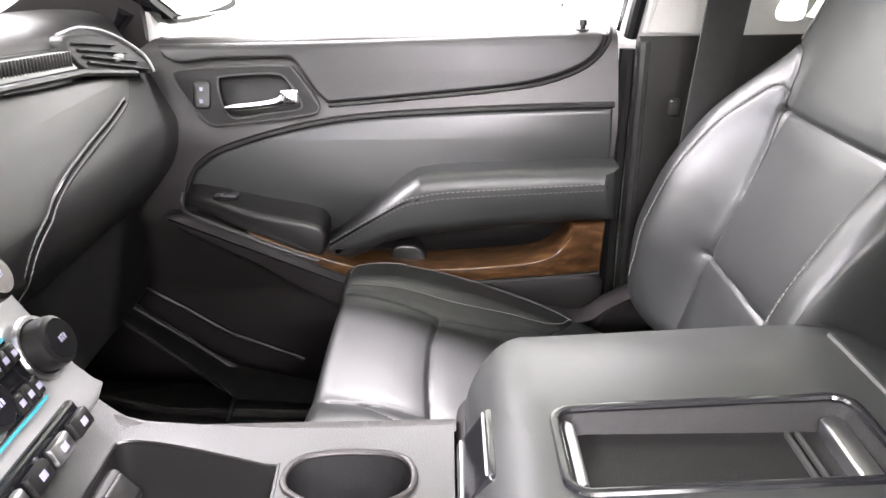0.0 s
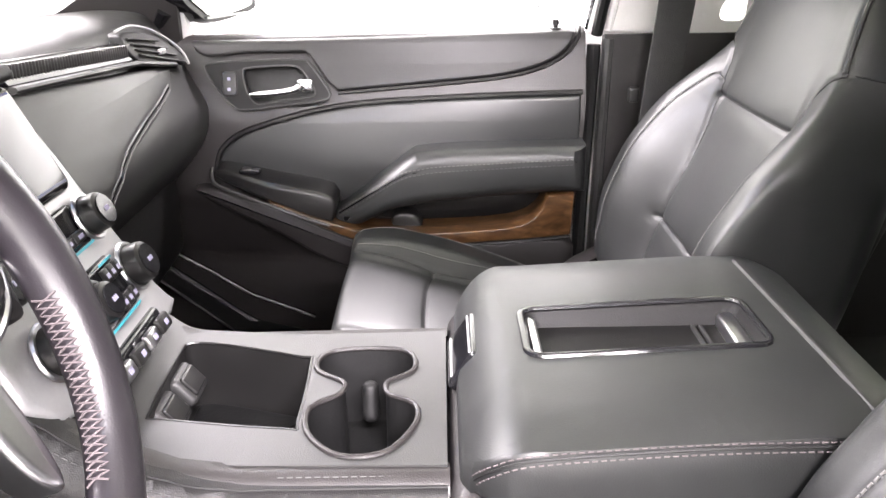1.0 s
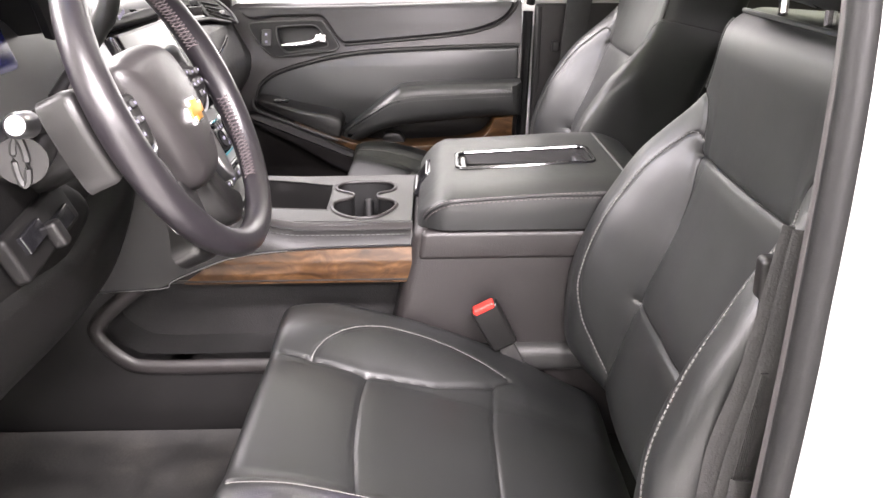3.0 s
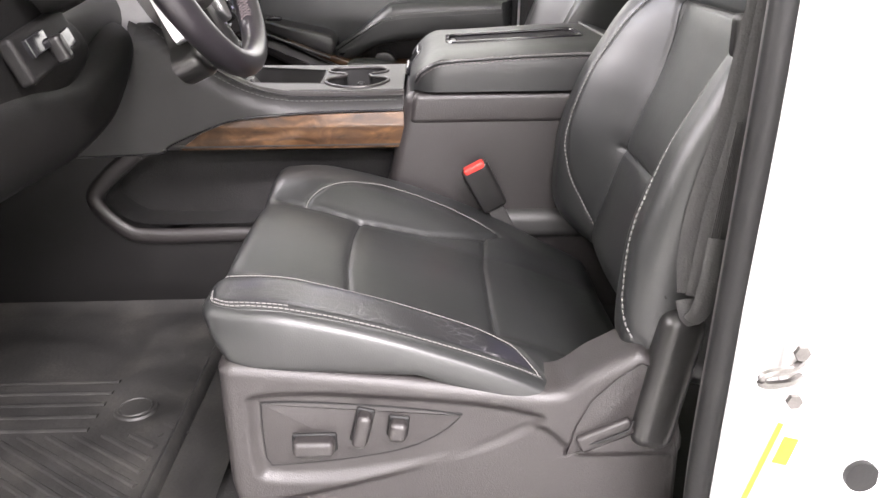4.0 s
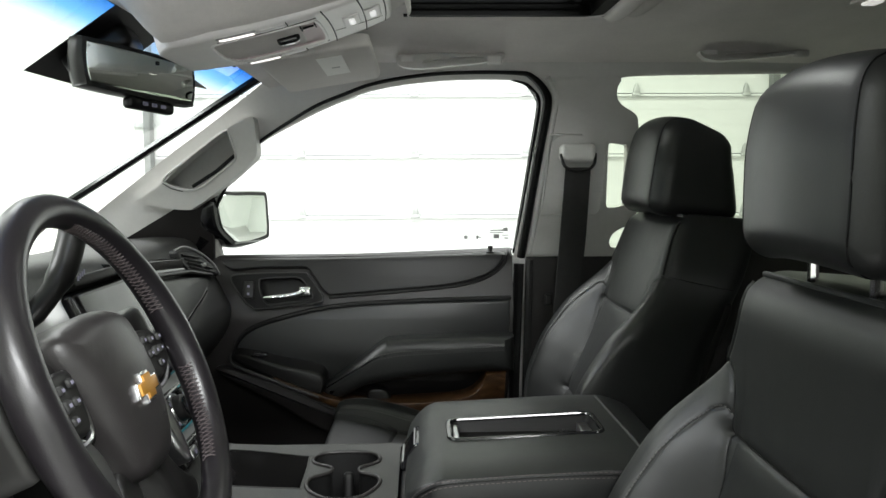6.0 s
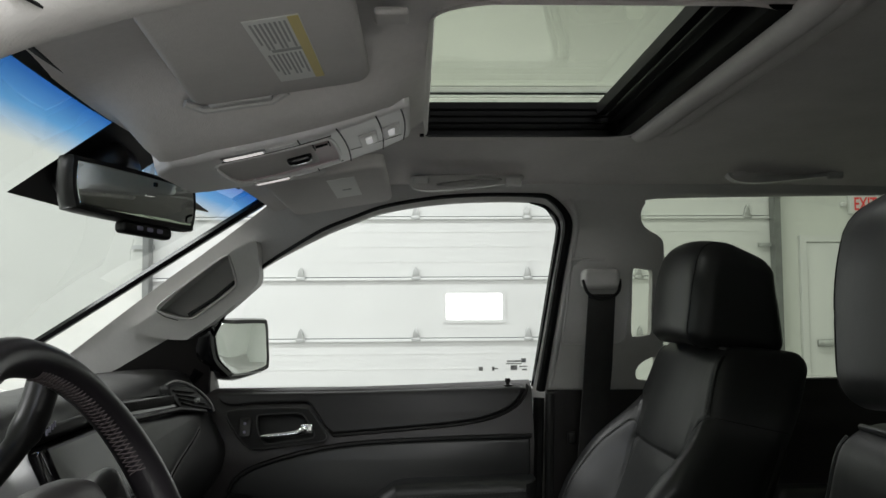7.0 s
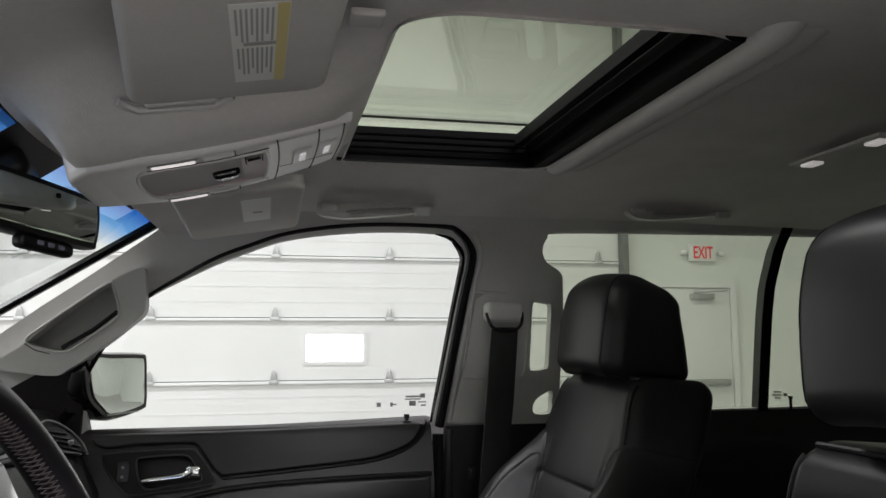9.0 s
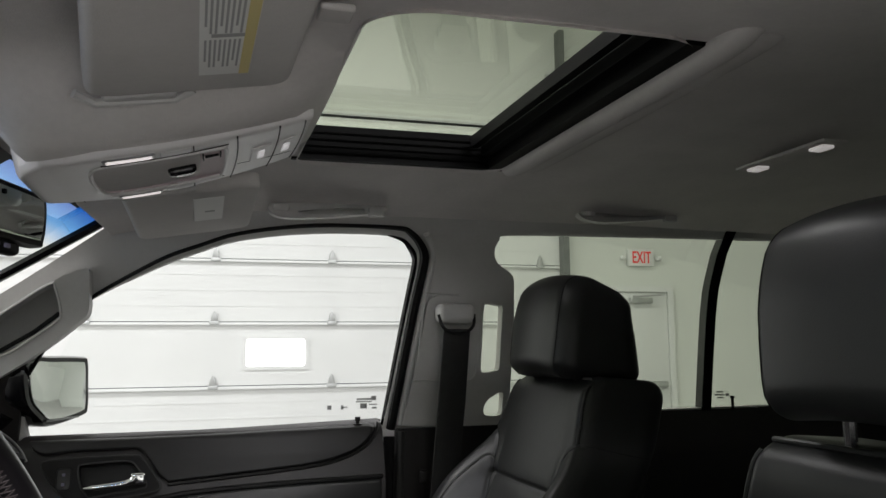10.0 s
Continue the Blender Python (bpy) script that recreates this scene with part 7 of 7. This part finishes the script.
def oc_depth(q):
    """Relief of the face: a hollow tray that is deepest at its front end, and round borders."""
    u, v = q[:, 0], q[:, 1]
    w = np.interp(u, [-.192, -.184, -.160, -.10, 0, .12, .150, .158], [.060, .092, .118, .126, .122, .112, .103, .090])
    d = np.minimum(w - np.abs(v), np.minimum(u + .192, .158 - u))
    k = np.clip(1 - d / .012, 0, 1)
    z = .012 * (1 - np.sqrt(1 - k ** 2))
    sd = line_dist(q, list(OC_TRAY) + [OC_TRAY[0]]) * np.where(inside(q, OC_TRAY), 1, -1)
    return z + sstep(-.001, .007, sd) * (.003 + .011 * sstep(.05, -.10, u))


def oc_sheet(keep):
    nu, nv = 130, 96
    us = np.linspace(-.192, .158, nu)
    pts = []
    for u in us:
        w = float(np.interp(u, [-.192, -.184, -.160, -.10, 0, .12, .150, .158], [.060, .092, .118, .126, .122, .112, .103, .090]))
        pts += [(u, w * k) for k in np.linspace(-1, 1, nv)]
    q = np.array(pts)
    z = -.022 + oc_depth(q)
    ins = inside(q, OC_TRAY)
    f = [(i * nv + j, i * nv + j + 1, (i + 1) * nv + j + 1, (i + 1) * nv + j) for i in range(nu - 1) for j in range(nv - 1)]
    f = [a for a in f if bool(ins[a[0]] and ins[a[2]]) == keep]
    v = np.column_stack([q, z])
    if not keep:
        edge = [j for j in range(nv)] + [i * nv + nv - 1 for i in range(1, nu)] + [(nu - 1) * nv + j for j in range(nv - 2, -1, -1)] + [i * nv for i in range(nu - 2, 0, -1)]
        skirt = v[edge].copy()
        skirt[:, 2] = .02
        n0 = len(v)
        v = np.vstack([v, skirt])
        f = f + [(edge[i], edge[(i + 1) % len(edge)], n0 + (i + 1) % len(edge), n0 + i) for i in range(len(edge))]
    used = sorted({k for a in f for k in a})
    at = {k: i for i, k in enumerate(used)}
    return v[used], [tuple(at[k] for k in a) for a in f]


part("housing", om(oc_sheet(False)), OCGREY, oc, "grey moulded housing", sharp=60)
part("tray_recess", om(oc_sheet(True)), TRAYM, oc, "mauve-grey recessed tray", sharp=60)
for s in (-1, 1):
    l = part("reading_lamp", om(rbox((.060, .018, .009), .004, (6, 1, 1), at=(-.068, s * .108, -.0192))), SILVERP, oc, "silver-framed reading lamp")
    part("lamp_lens", om(rbox((.052, .013, .006), .0028, (4, 1, 1), at=(-.068, s * .108, -.0217))), LAMP, l, "lit white lens")
    part("lamp_switch", om(rbox((.036, .017, .006), .002, (4, 1, 1), at=(-.016, s * .105, -.0205))), OCGREY, oc, "small lamp switch")
    part("switch_gap", om(plain_box(.004, .0052, s * .105 - .011, s * .105 + .011, -.0236, -.0210)), RUBBER, oc, smooth=False)
    part("edge_line", om(tube([(u, s * .0915, -.0222) for u in np.linspace(-.10, .046, 14)], .0009, 5)), RUBBER, oc)
part("tray_rim", om(tube([(a, b, -.0222) for a, b in OC_TRAY], .0026, 8, True)), OCGREY, oc, "smooth grey tray rim")
part("tray_latch", om(rbox((.036, .018, .016), .0065, (4, 2, 1), at=(-.010, .004, -.0195))), GLOSS, oc, "black tray latch")
# Chrome sliver stands in for the glint on the black latch.
part("latch_glint", om(rbox((.020, .004, .003), .0015, at=(-.010, .006, -.0272))), CHROME, oc)
part("button_bracket", om(joined(plain_box(.016, .0175, -.052, -.026, -.0215, -.012), plain_box(.019, .036, -.040, -.0385, -.0215, -.012), plain_box(.0375, .039, -.052, -.026, -.0215, -.012))), RUBBER, oc, smooth=False)
for x in (.092, .126):
    sw = part("sunroof_switch", om(rbox((.026, .070, .0045), .0018, (3, 3, 1), at=(x, 0, -.0222))), OCGREY, oc, "rocker switch for the sunroof")
    part("switch_icon", om(plain_box(x - .0042, x + .0042, -.018, .020, -.0255, -.0246)), ICONL, sw, "lit white mark", smooth=False)
for x, w in ((.056, .116), (.109, .110), (.143, .098)):
    part("panel_gap", om(tube([(x + .004 * (1 - (k / w) ** 2), k, -.0218) for k in np.linspace(-w, w, 12)], .0012, 5)), RUBBER, oc)
part("panel_seam", om(tube([(u, .035 + .25 * (u - .06), -.0218) for u in np.linspace(.062, .140, 8)], .0008, 5)), RUBBER, oc)


def visor(cy, zc, s, label, lx0, lx1, ly0, ly1, band):
    v = thing("sun_visor", label, "sun visor", group="sun visors")
    m = pose(-.022, cy, zc, s * 2.0, -9, 0)
    o = rrect(-.004, 0, .208, .372, .026, 6)
    if band:
        o = np.array([(x + (.040 * min(1, max(0, (.186 - y) / .372)) if x < 0 else 0), y) for x, y in o])
    part("visor_body", moved(slab(o, 2, -.010, .014, .009, None, 4), m), VISOR, v, "grey cloth visor", sharp=50)
    lp = part("warning_label", moved(plain_box(lx0, lx1, ly0, ly1, -.0112, -.0104), m), PAPER, v, "white printed warning label", smooth=False)
    if band:
        part("yellow_band", moved(plain_box(lx1 - .010, lx1 - .0005, ly0 + .001, ly1 - .001, -.0118, -.0113), m), YELLOW, lp, smooth=False)
        for i in range(8):
            for j in (0, 1):
                y0 = ly0 + .010 + j * .095
                part("text_bar", moved(plain_box(lx0 + .004 + i * .0042, lx0 + .006 + i * .0042, y0, y0 + (.078 if i % 3 else .060), -.0116, -.0113), m), INKL, lp, smooth=False)
        part("text_bar", moved(plain_box(lx0 + .010, lx0 + .040, ly0 + .090, ly0 + .098, -.0116, -.0113), m), INKL, lp, smooth=False)
    else:
        part("text_bar", moved(plain_box(lx0 + .018, lx0 + .034, ly0 + .100, ly0 + .110, -.0116, -.0113), m), INKL, lp, smooth=False)
    part("visor_clip", moved(rbox((.075, .022, .014), .005, (3, 1, 1), at=(-.055, s * .195, -.004)), m), PILLAR, v, "grey retaining clip")
    part("clip_hook", moved(tube([(-.118, s * .186, -.002), (-.10, s * .20, -.010), (-.02, s * .205, -.010), (.0, s * .196, -.004)], .005, 8), m), PILLAR, v)
    return v


visor(-.375, 1.696, 1, "grey driver's sun visor folded up with a warning label", .004, .052, -.09, .120, True)
visor(.400, 1.664, -1, "grey passenger sun visor folded up with a white label", -.004, .044, -.14, .045, False)
rb = thing("roof_microphone", "small rounded grey cover set in the headliner", "roof cover", (.105, -.335, 1.735))
part("cover", rbox((.034, .034, .008), .0035, (2, 2, 1)), VISOR, rb)
dl = thing("dome_lamp", "lit rear dome lamp pair in the headliner", "dome lamp", (1.02, .10, 1.748))
part("housing", rbox((.050, .225, .006), .0028, (2, 3, 1), at=(-.060, -.005, -.001)), HEADLINER, dl)
for y in (-.085, .075):
    part("lamp_lens", rbox((.024, .034, .006), .0025, at=(-.06, y, -.006)), DOMEL, dl, "lit white lens")

ws = tagged(new("windscreen"), "raked windscreen with a blue shade band", "windscreen", kind="structure")
WT, WB = np.array([-.195, 0, 1.672]), np.array([-.98, 0, 1.215])


def ws_pt(u, k):
    """u across -1..1, k down 0..1."""
    p = WT + (WB - WT) * k
    w = .625 + .17 * k
    return (p[0] - .085 * (1 - u * u) * (1 - .4 * k), w * u, p[2] + .028 * (1 - u * u) * (1 - k))


us, ks = np.linspace(-1.04, 1.04, 21), np.linspace(-.02, 1, 15)
gv = [ws_pt(u, k) for k in ks for u in us]
gf = [(i * 21 + j, i * 21 + j + 1, (i + 1) * 21 + j + 1, (i + 1) * 21 + j) for i in range(14) for j in range(20)]
g = part("glass", (gv, gf), WINDSCREEN, ws)
g.visible_shadow = False
part("black_border", tube([ws_pt(1.0, k) for k in np.linspace(0, 1, 14)], .010, 6), GLOSS, ws, "black edge border")
part("header_border", tube([ws_pt(u, -.018) for u in np.linspace(-1, 1, 24)], .008, 6), RUBBER, ws)
part("header_trim", tube([tuple(np.array(ws_pt(u, -.03)) + np.array((.012, 0, .016))) for u in np.linspace(-1, 1, 24)], .012, 8), HEADLINER, car)
part("cowl", slab(rrect(-1.02, 0, .22, 1.6, .03), 2, 1.215, 1.17, .01), PLASTIC_S, car)
# toll tag on the glass
tg = thing("toll_tag", "small brown paper tag stuck on the windscreen", "tag")
part("tag", moved(plain_box(-.04, .04, -.001, .001, -.028, .028), pose(-.30, .395, 1.640, -55, 0, 75)), mat("kraft_paper", (.42, .33, .22), .8, var=.1, scale=20), tg, smooth=False)

# rear-view mirror
rm = thing("rear_view_mirror", "black rear-view mirror on a windscreen mount", "mirror")
MM = Matrix.Translation((-.278, .040, 1.602)) @ Euler((0, 0, radians(-24))).to_matrix().to_4x4() @ Euler((radians(-3), radians(-3), 0)).to_matrix().to_4x4()   # x faces the cabin, y along
mo2 = smooth_line([(-.122, .030), (-.112, .036), (0, .038), (.112, .036), (.122, .030), (.124, 0), (.118, -.030), (.106, -.036), (0, -.038), (-.106, -.036), (-.118, -.030), (-.124, 0)], 4, True)
rr2 = [np.stack([np.full(len(mo2), d), mo2[:, 0] * s, mo2[:, 1] * s], 1) for s, d in ((.97, .016), (1.0, .010), (1.0, -.004), (.9, -.022), (.6, -.034))]
part("housing", moved(loft(rr2), MM), PLASTIC_S, rm, "black mirror housing", sharp=50)
part("mirror_glass", moved(slab(mo2 * np.array([.92, .80]), 0, .0175, .012, .001), MM), MIRROR, rm, "dim mirror glass")
part("button_bar", moved(rbox((.02, .10, .018), .007, (1, 3, 1), at=(.006, .02, -.046)), MM), PLASTIC_S, rm)
for i in range(3):
    part("bar_button", moved(rbox((.004, .010, .006), .0015, at=(.017, .0 + i * .02, -.046)), MM), ICON, rm)
part("sensor_dot", moved(rbox((.002, .006, .006), .0009, at=(.0185, .03, .022)), MM), GLOSS, rm)
part("mount_arm", tube([tuple(MM @ Vector((-.03, 0, .01))), (-.33, .05, 1.655)], .014, 10), PLASTIC_S, rm)
# black patch on the glass behind the mirror mount, with a slim sensor housing
pu, pkk = np.linspace(-.075, .275, 10), np.linspace(-.02, .19, 8)
nv = [tuple(np.array(ws_pt(u, k)) + np.array((.006, 0, -.008))) for k in pkk for u in pu + 0.0]
nv = [(x, y + .10 * (-(x + .27)) * 1.0, z) for x, y, z in nv]
part("mount_patch", (nv, [(i * 10 + j, i * 10 + j + 1, (i + 1) * 10 + j + 1, (i + 1) * 10 + j) for i in range(7) for j in range(9)]), RUBBER, rm, "black patch on the glass")
part("sensor_cover", moved(rbox((.11, .10, .045), .016, (4, 4, 3)), pose(-.335, .062, 1.640, 0, -30, 6)), PLASTIC_S, rm, "black sensor cover", sharp=50)
fr_k = (-.03, -.012, .004)
fv = [tuple(np.array(ws_pt(u, k)) + np.array((.003, 0, -.004))) for k in fr_k for u in np.linspace(-.80, .80, 30)]
part("frit_band", (fv, [(i * 30 + j, i * 30 + j + 1, (i + 1) * 30 + j + 1, (i + 1) * 30 + j) for i in range(2) for j in range(29)]), RUBBER, ws, "black frit band")
# driver's windscreen post trim
dp = [(-.62, -.80, 1.37), (-.40, -.745, 1.478), (-.25, -.70, 1.546), (-.134, -.672, 1.612), (-.066, -.660, 1.642), (.02, -.645, 1.668), (.12, -.63, 1.685)]
part("post_trim", tube(smooth_line(dp, 6), .029, 14, flat=1.0), VISOR, car, "light grey windscreen post trim")
part("trim_joint", tube([(-.105 + .031 * math.cos(a), -.667 + .031 * math.sin(a), 1.626 - .012 * math.cos(a)) for a in np.linspace(0, 2 * math.pi, 20, endpoint=False)], .0012, 5, True), RUBBER, car)
# ---- driver's door opening ----
# body pillar with seal and striker
bpil = thing("body_pillar", "white painted door pillar with black rubber seal and striker", "car pillar")
pin = [(.445, .50), (.432, .70), (.441, .93), (.455, 1.17), (.478, 1.40), (.50, 1.66)]


def pil_y(z):
    return -np.interp(z, [.4, 1.1, 1.25, 1.4, 1.5, 1.57, 1.66, 1.70], [.90, .90, .885, .845, .81, .78, .72, .68])


pl = smooth_line([(a - .014, float(pil_y(b)) + .020, b) for a, b in pin], 6)
part("inner_trim", tube(pl + np.array([.022, .022, 0]), .024, 12, flat=1.0, up=(0, 1, 0)), TRIMG, bpil, "grey plastic pillar trim")
part("rubber_seal", tube(pl + np.array([.0, -.006, 0]), .013, 10, up=(0, 1, 0)), RUBBER, bpil, "black rubber door seal")
wp = [(.443, .40), (.424, .70), (.432, .93), (.446, 1.17), (.468, 1.40), (.490, 1.68), (.90, 1.68), (.90, .40)]
bm = cut_sheet(wp, [], list(np.arange(.45, 1.68, .06)), .04, lambda x, z: float(pil_y(z)) - .03 - .35 * max(0, x - .56) * 0 - .06 * sstep(.50, .62, np.array(x)), [.48, .50, .52, .54, .56, .58, .60, .64])
part("white_jamb", bm, WHITEP, bpil, "white painted jamb", sharp=60)
sk2 = thing("door_striker", "bright metal door striker bolted to the pillar", "striker", (.459, -.950, .897))
part("plate", slab(smooth_line([(-.010, .036), (.010, .036), (.014, .0), (.010, -.036), (-.010, -.036), (-.014, 0)], 4, True), 1, -.005, .01, .003), STRIKEP, sk2)
part("loop", tube(smooth_line([(.002, -.004, .014), (-.010, -.014, .014), (-.026, -.018, .014), (-.034, -.018, .010), (-.032, -.018, .003), (-.010, -.014, .002), (.002, -.004, .002)], 4), .0036, 8), STRIKE, sk2)
for z in (-.020, .024):
    part("bolt", tube([(0, -.005, z), (0, -.009, z)], .0065, 6), STRIKE, sk2)
lab = thing("certification_label", "white and yellow certification label on the pillar", "label", (.448, -.957, .818))
LB = pose(0, 0, 0, 0, 16, 0)
part("paper", moved(plain_box(-.012, .013, -.0015, 0, -.085, .040), LB), LABELP, lab, smooth=False)
part("yellow_band", moved(plain_box(-.0115, -.0065, -.0022, -.0016, -.084, .039), LB), YELLOW_D, lab, smooth=False)
part("yellow_block", moved(plain_box(-.001, .012, -.0022, -.0016, .002, .028), LB), YELLOW_D, lab, smooth=False)
for i in range(9):
    part("text_bar", moved(plain_box(-.003, .007, -.0022, -.0016, -.002 - i * .008, .0005 - i * .008), LB), INK, lab, smooth=False)
plug = thing("body_plug", "round black rubber plug in the white jamb", "plug", (.533, -.944, .795))
part("plug", tube([(0, 0, 0), (0, -.006, 0)], .0145, 20, up=(0, 0, 1)), RUBBER, plug)

# driver's belt, buckle and height rail
bk = thing("seat_belt_buckle", "black belt buckle with red release on a webbing stalk", "buckle")
BM = Matrix.Translation((.258, -.250, .842)) @ Euler((0, radians(-27), 0)).to_matrix().to_4x4() @ Euler((radians(4), 0, 0)).to_matrix().to_4x4()
part("buckle_body", moved(rbox((.044, .022, .082), .006, (2, 1, 3), lambda v: np.stack([v[:, 0] * (1 + 1.2 * v[:, 2]), v[:, 1], v[:, 2]], 1)), BM), PLASTIC_S, bk, sharp=50)
part("release_button", moved(rbox((.036, .019, .012), .004, (2, 1, 1), at=(0, -.002, .0385)), BM), RED, bk, "red release button")
part("stalk", moved(slab([(-.013, -.038), (.013, -.038), (.010, -.21), (-.012, -.21)], 1, -.004, .004, .002), BM), BELT, bk)
db = thing("driver_seat_belt", "black webbing belt hanging beside the driver's seat", "seat belt")
for dy, dx2 in ((0, 0), (.010, -.010)):
    webp = smooth_line([(.458 + dx2 * .4, -.80 + dy, 1.20), (.450 + dx2, -.797 + dy, 1.06), (.440 + dx2 * 1.4, -.788 + dy, .97), (.434 + dx2, -.783 + dy, .89)], 6)
    nw = len(webp)
    part("webbing", tube(webp, [.005 + .007 * min(1, 2.2 * i / nw) for i in range(nw)], 10, flat=.14, up=(.25, 1, 0)), BELT, db, "ribbed dark grey webbing")
for k in range(5):
    part("webbing_rib", tube([(.4475 - .010 * i / 9 + (k - 2) * .0019 * (.6 + .1 * i), -.8005 + .0135 * i / 9, 1.07 - .18 * i / 9) for i in range(10)], .0009, 5), BELT, db)
part("webbing_loop", tube(smooth_line([(.444, -.793, .955), (.437, -.803, .915), (.431, -.803, .885), (.427, -.79, .870), (.424, -.778, .885)], 6), .0105, 10, flat=.45, up=(0, 1, 0)), BELT, db, "bunched webbing fold")
part("anchor_cover", moved(rbox((.047, .045, .16), .016, (2, 2, 4)), pose(.413, -.770, .790, 0, 10, 0)), PLASTIC_S, db, "black belt anchor cover", sharp=50)
part("guide_hook", joined(rbox((.022, .02, .040), .006, at=(.459, -.756, 1.140)), tube([(.459, -.756, 1.12), (.454, -.765, 1.07)], .006, 8)), PLASTIC_S, db)
# recliner lever beside the cushion
rc = thing("recliner_handle", "black pull handle on the seat's side shield", "handle")
part("recess", slab(SH_POCKET, 1, -.7765, -.765, .002), PLASTIC, rc)
part("lever", moved(rbox((.062, .010, .020), .004, (3, 1, 1)), pose(.352, -.779, .727, 0, -24, 0)), PLASTIC, rc)
part("lever_slot", tube([(.326, -.7805, .714), (.345, -.7855, .722), (.376, -.7855, .736), (.380, -.7835, .746)], .0016, 6), RUBBER, rc)
part("sill_trim", rbox((1.25, .07, .05), .015, (6, 2, 1), at=(-.15, -.86, .50)), PLASTIC_S, car, "black sill plate")

# floor mat
fm = thing("floor_mat", "dusty black ribbed rubber floor mat on the driver's footwell", "floor mat")


def mat_z(x, y):
    return .626 + .25 * np.clip((-.62 - x) / .4, 0, 1) ** 1.2


xs, ysm = np.linspace(-.80, -.08, 40), np.linspace(-.78, -.22, 30)
mv = [(x, y, float(mat_z(x, y)) + (.012 if (i in (0, 39) or j in (0, 29)) else 0)) for i, x in enumerate(xs) for j, y in enumerate(ysm)]
mf = [(i * 30 + j, (i + 1) * 30 + j, (i + 1) * 30 + j + 1, i * 30 + j + 1) for i in range(39) for j in range(29)]
part("mat_sheet", (mv, mf), MATRUB, fm)
for y0 in (-.475, -.505, -.535, -.565, -.597):
    part("long_rib", tube([(x, y0 + .05 * (x + .28) * 0, float(mat_z(x, y0)) + .001) for x in np.linspace(-.70, -.285, 14)], .0055, 8, flat=.28), MATRUB, fm)
for k in range(14):
    a0, b0 = -.62 + k * .036, -.612
    part("angled_rib", tube([(x, b0 - .72 * (x - a0), float(mat_z(x, 0)) + .0015) for x in np.linspace(a0, min(a0 + .20, -.185), 6)], .0045, 6, flat=.55), MATRUB, fm)
part("rear_ridge", tube([(-.160, y, .630) for y in np.linspace(-.77, -.30, 5)], .016, 10, flat=.5, up=(1, 0, 0)), MATRUB, fm, "raised rear edge")
bt = part("mat_button", tube([(-.238, -.549, .626), (-.238, -.549, .629), (-.238, -.549, .630)], [.030, .028, .020], 24), MATRUB, fm, "round mat fastener")
part("button_ring", tube([(-.238 + .022 * math.cos(a), -.549 + .022 * math.sin(a), .630) for a in np.linspace(0, 2 * math.pi, 24, endpoint=False)], .0018, 6, True), MATRUB, bt)
part("kick_carpet", fixed(slab([(-.95, .60), (-.95, .92), (-.78, .68), (-.64, .615), (-.64, .60)], 1, -.80, .80, .002)), CARPET, car, "black carpet toe board", smooth=False)
# footwell liner on the passenger side
fl = thing("passenger_floor_mat", "black rubber floor liner in the passenger footwell", "floor mat")
part("sill_edge", tube([(-.446, .82, .827), (-.36, .825, .770), (-.284, .827, .717), (-.15, .828, .66)], .005, 8), LINER, fl, "glossy liner edge")
part("liner_ridge", tube(smooth_line([(-.425, .70, .808), (-.35, .70, .745), (-.262, .70, .666), (-.245, .66, .662), (-.240, .55, .664)], 5), .0045, 8), LINER, fl, "glossy raised liner edge")
part("liner_wall", (np.array([(-.43, .695, .812), (-.25, .695, .655), (-.05, .695, .640), (-.43, .74, .824), (-.27, .74, .702), (-.05, .74, .645)]), [(0, 1, 4, 3), (1, 2, 5, 4)]), LINER, fl, "sloping liner wall")
part("liner_ridge", tube(smooth_line([(-.43, .742, .827), (-.35, .742, .765), (-.28, .742, .710), (-.177, .742, .646)], 5), .0055, 8), LINER, fl)
part("liner", fixed(slab(smooth_line([(-.60, .20), (-.60, .72), (-.12, .72), (-.10, .20)], 2, True), 2, .638, .612, .006)), MATRUB, fl)
for y in (.24, .66):
    part("liner_edge", tube([(-.60, y, .72), (-.36, y, .655), (-.12, y, .645)], .008, 8), MATRUB, fl)
# second row
def rear_seat(cy):
    s = thing("captain_chair", "black leather second-row seat behind the front seats", "car seat", (0, cy, 0), "second-row seats")
    part("cushion", rbox((.50, .52, .16), .05, (6, 6, 3), at=(1.45, 0, .82)), LEATHER, s)
    part("backrest", moved(rbox((.16, .52, .62), .05, (3, 6, 6), at=(0, 0, .31)), pose(1.72, 0, .80, 0, 18, 0)), LEATHER, s)
    part("headrest", rbox((.12, .26, .17), .05, (3, 4, 3), at=(1.95, 0, 1.48)), LEATHER, s)
    part("seat_base", rbox((.44, .46, .26), .03, at=(1.45, 0, .64)), PLASTIC, s)


rear_seat(.45)
rear_seat(-.45)

# driver's door, unseen, swung wide open ahead of the opening to shade the footwell
dd = thing("driver_door", "white driver's door swung open with a black inner panel", "car door", (-.60, -.98, 0))
DM = pose(0, 0, 0, 0, 0, -78)
part("outer_skin", moved(slab(rrect(.56, .88, 1.06, .76, .06), 1, -.03, .02, .01), DM), WHITEP, dd, "white outer skin", sharp=50)
part("inner_panel", moved(slab(rrect(.56, .88, 1.02, .72, .06), 1, .06, .021, .02), DM), PLASTIC, dd, "black inner panel", sharp=50)
part("window_frame", moved(tube([(.08, .0, 1.25), (.42, .03, 1.60), (.60, .05, 1.66), (1.00, .05, 1.64), (1.08, .0, 1.25)], .022, 8), DM), RUBBER, dd)
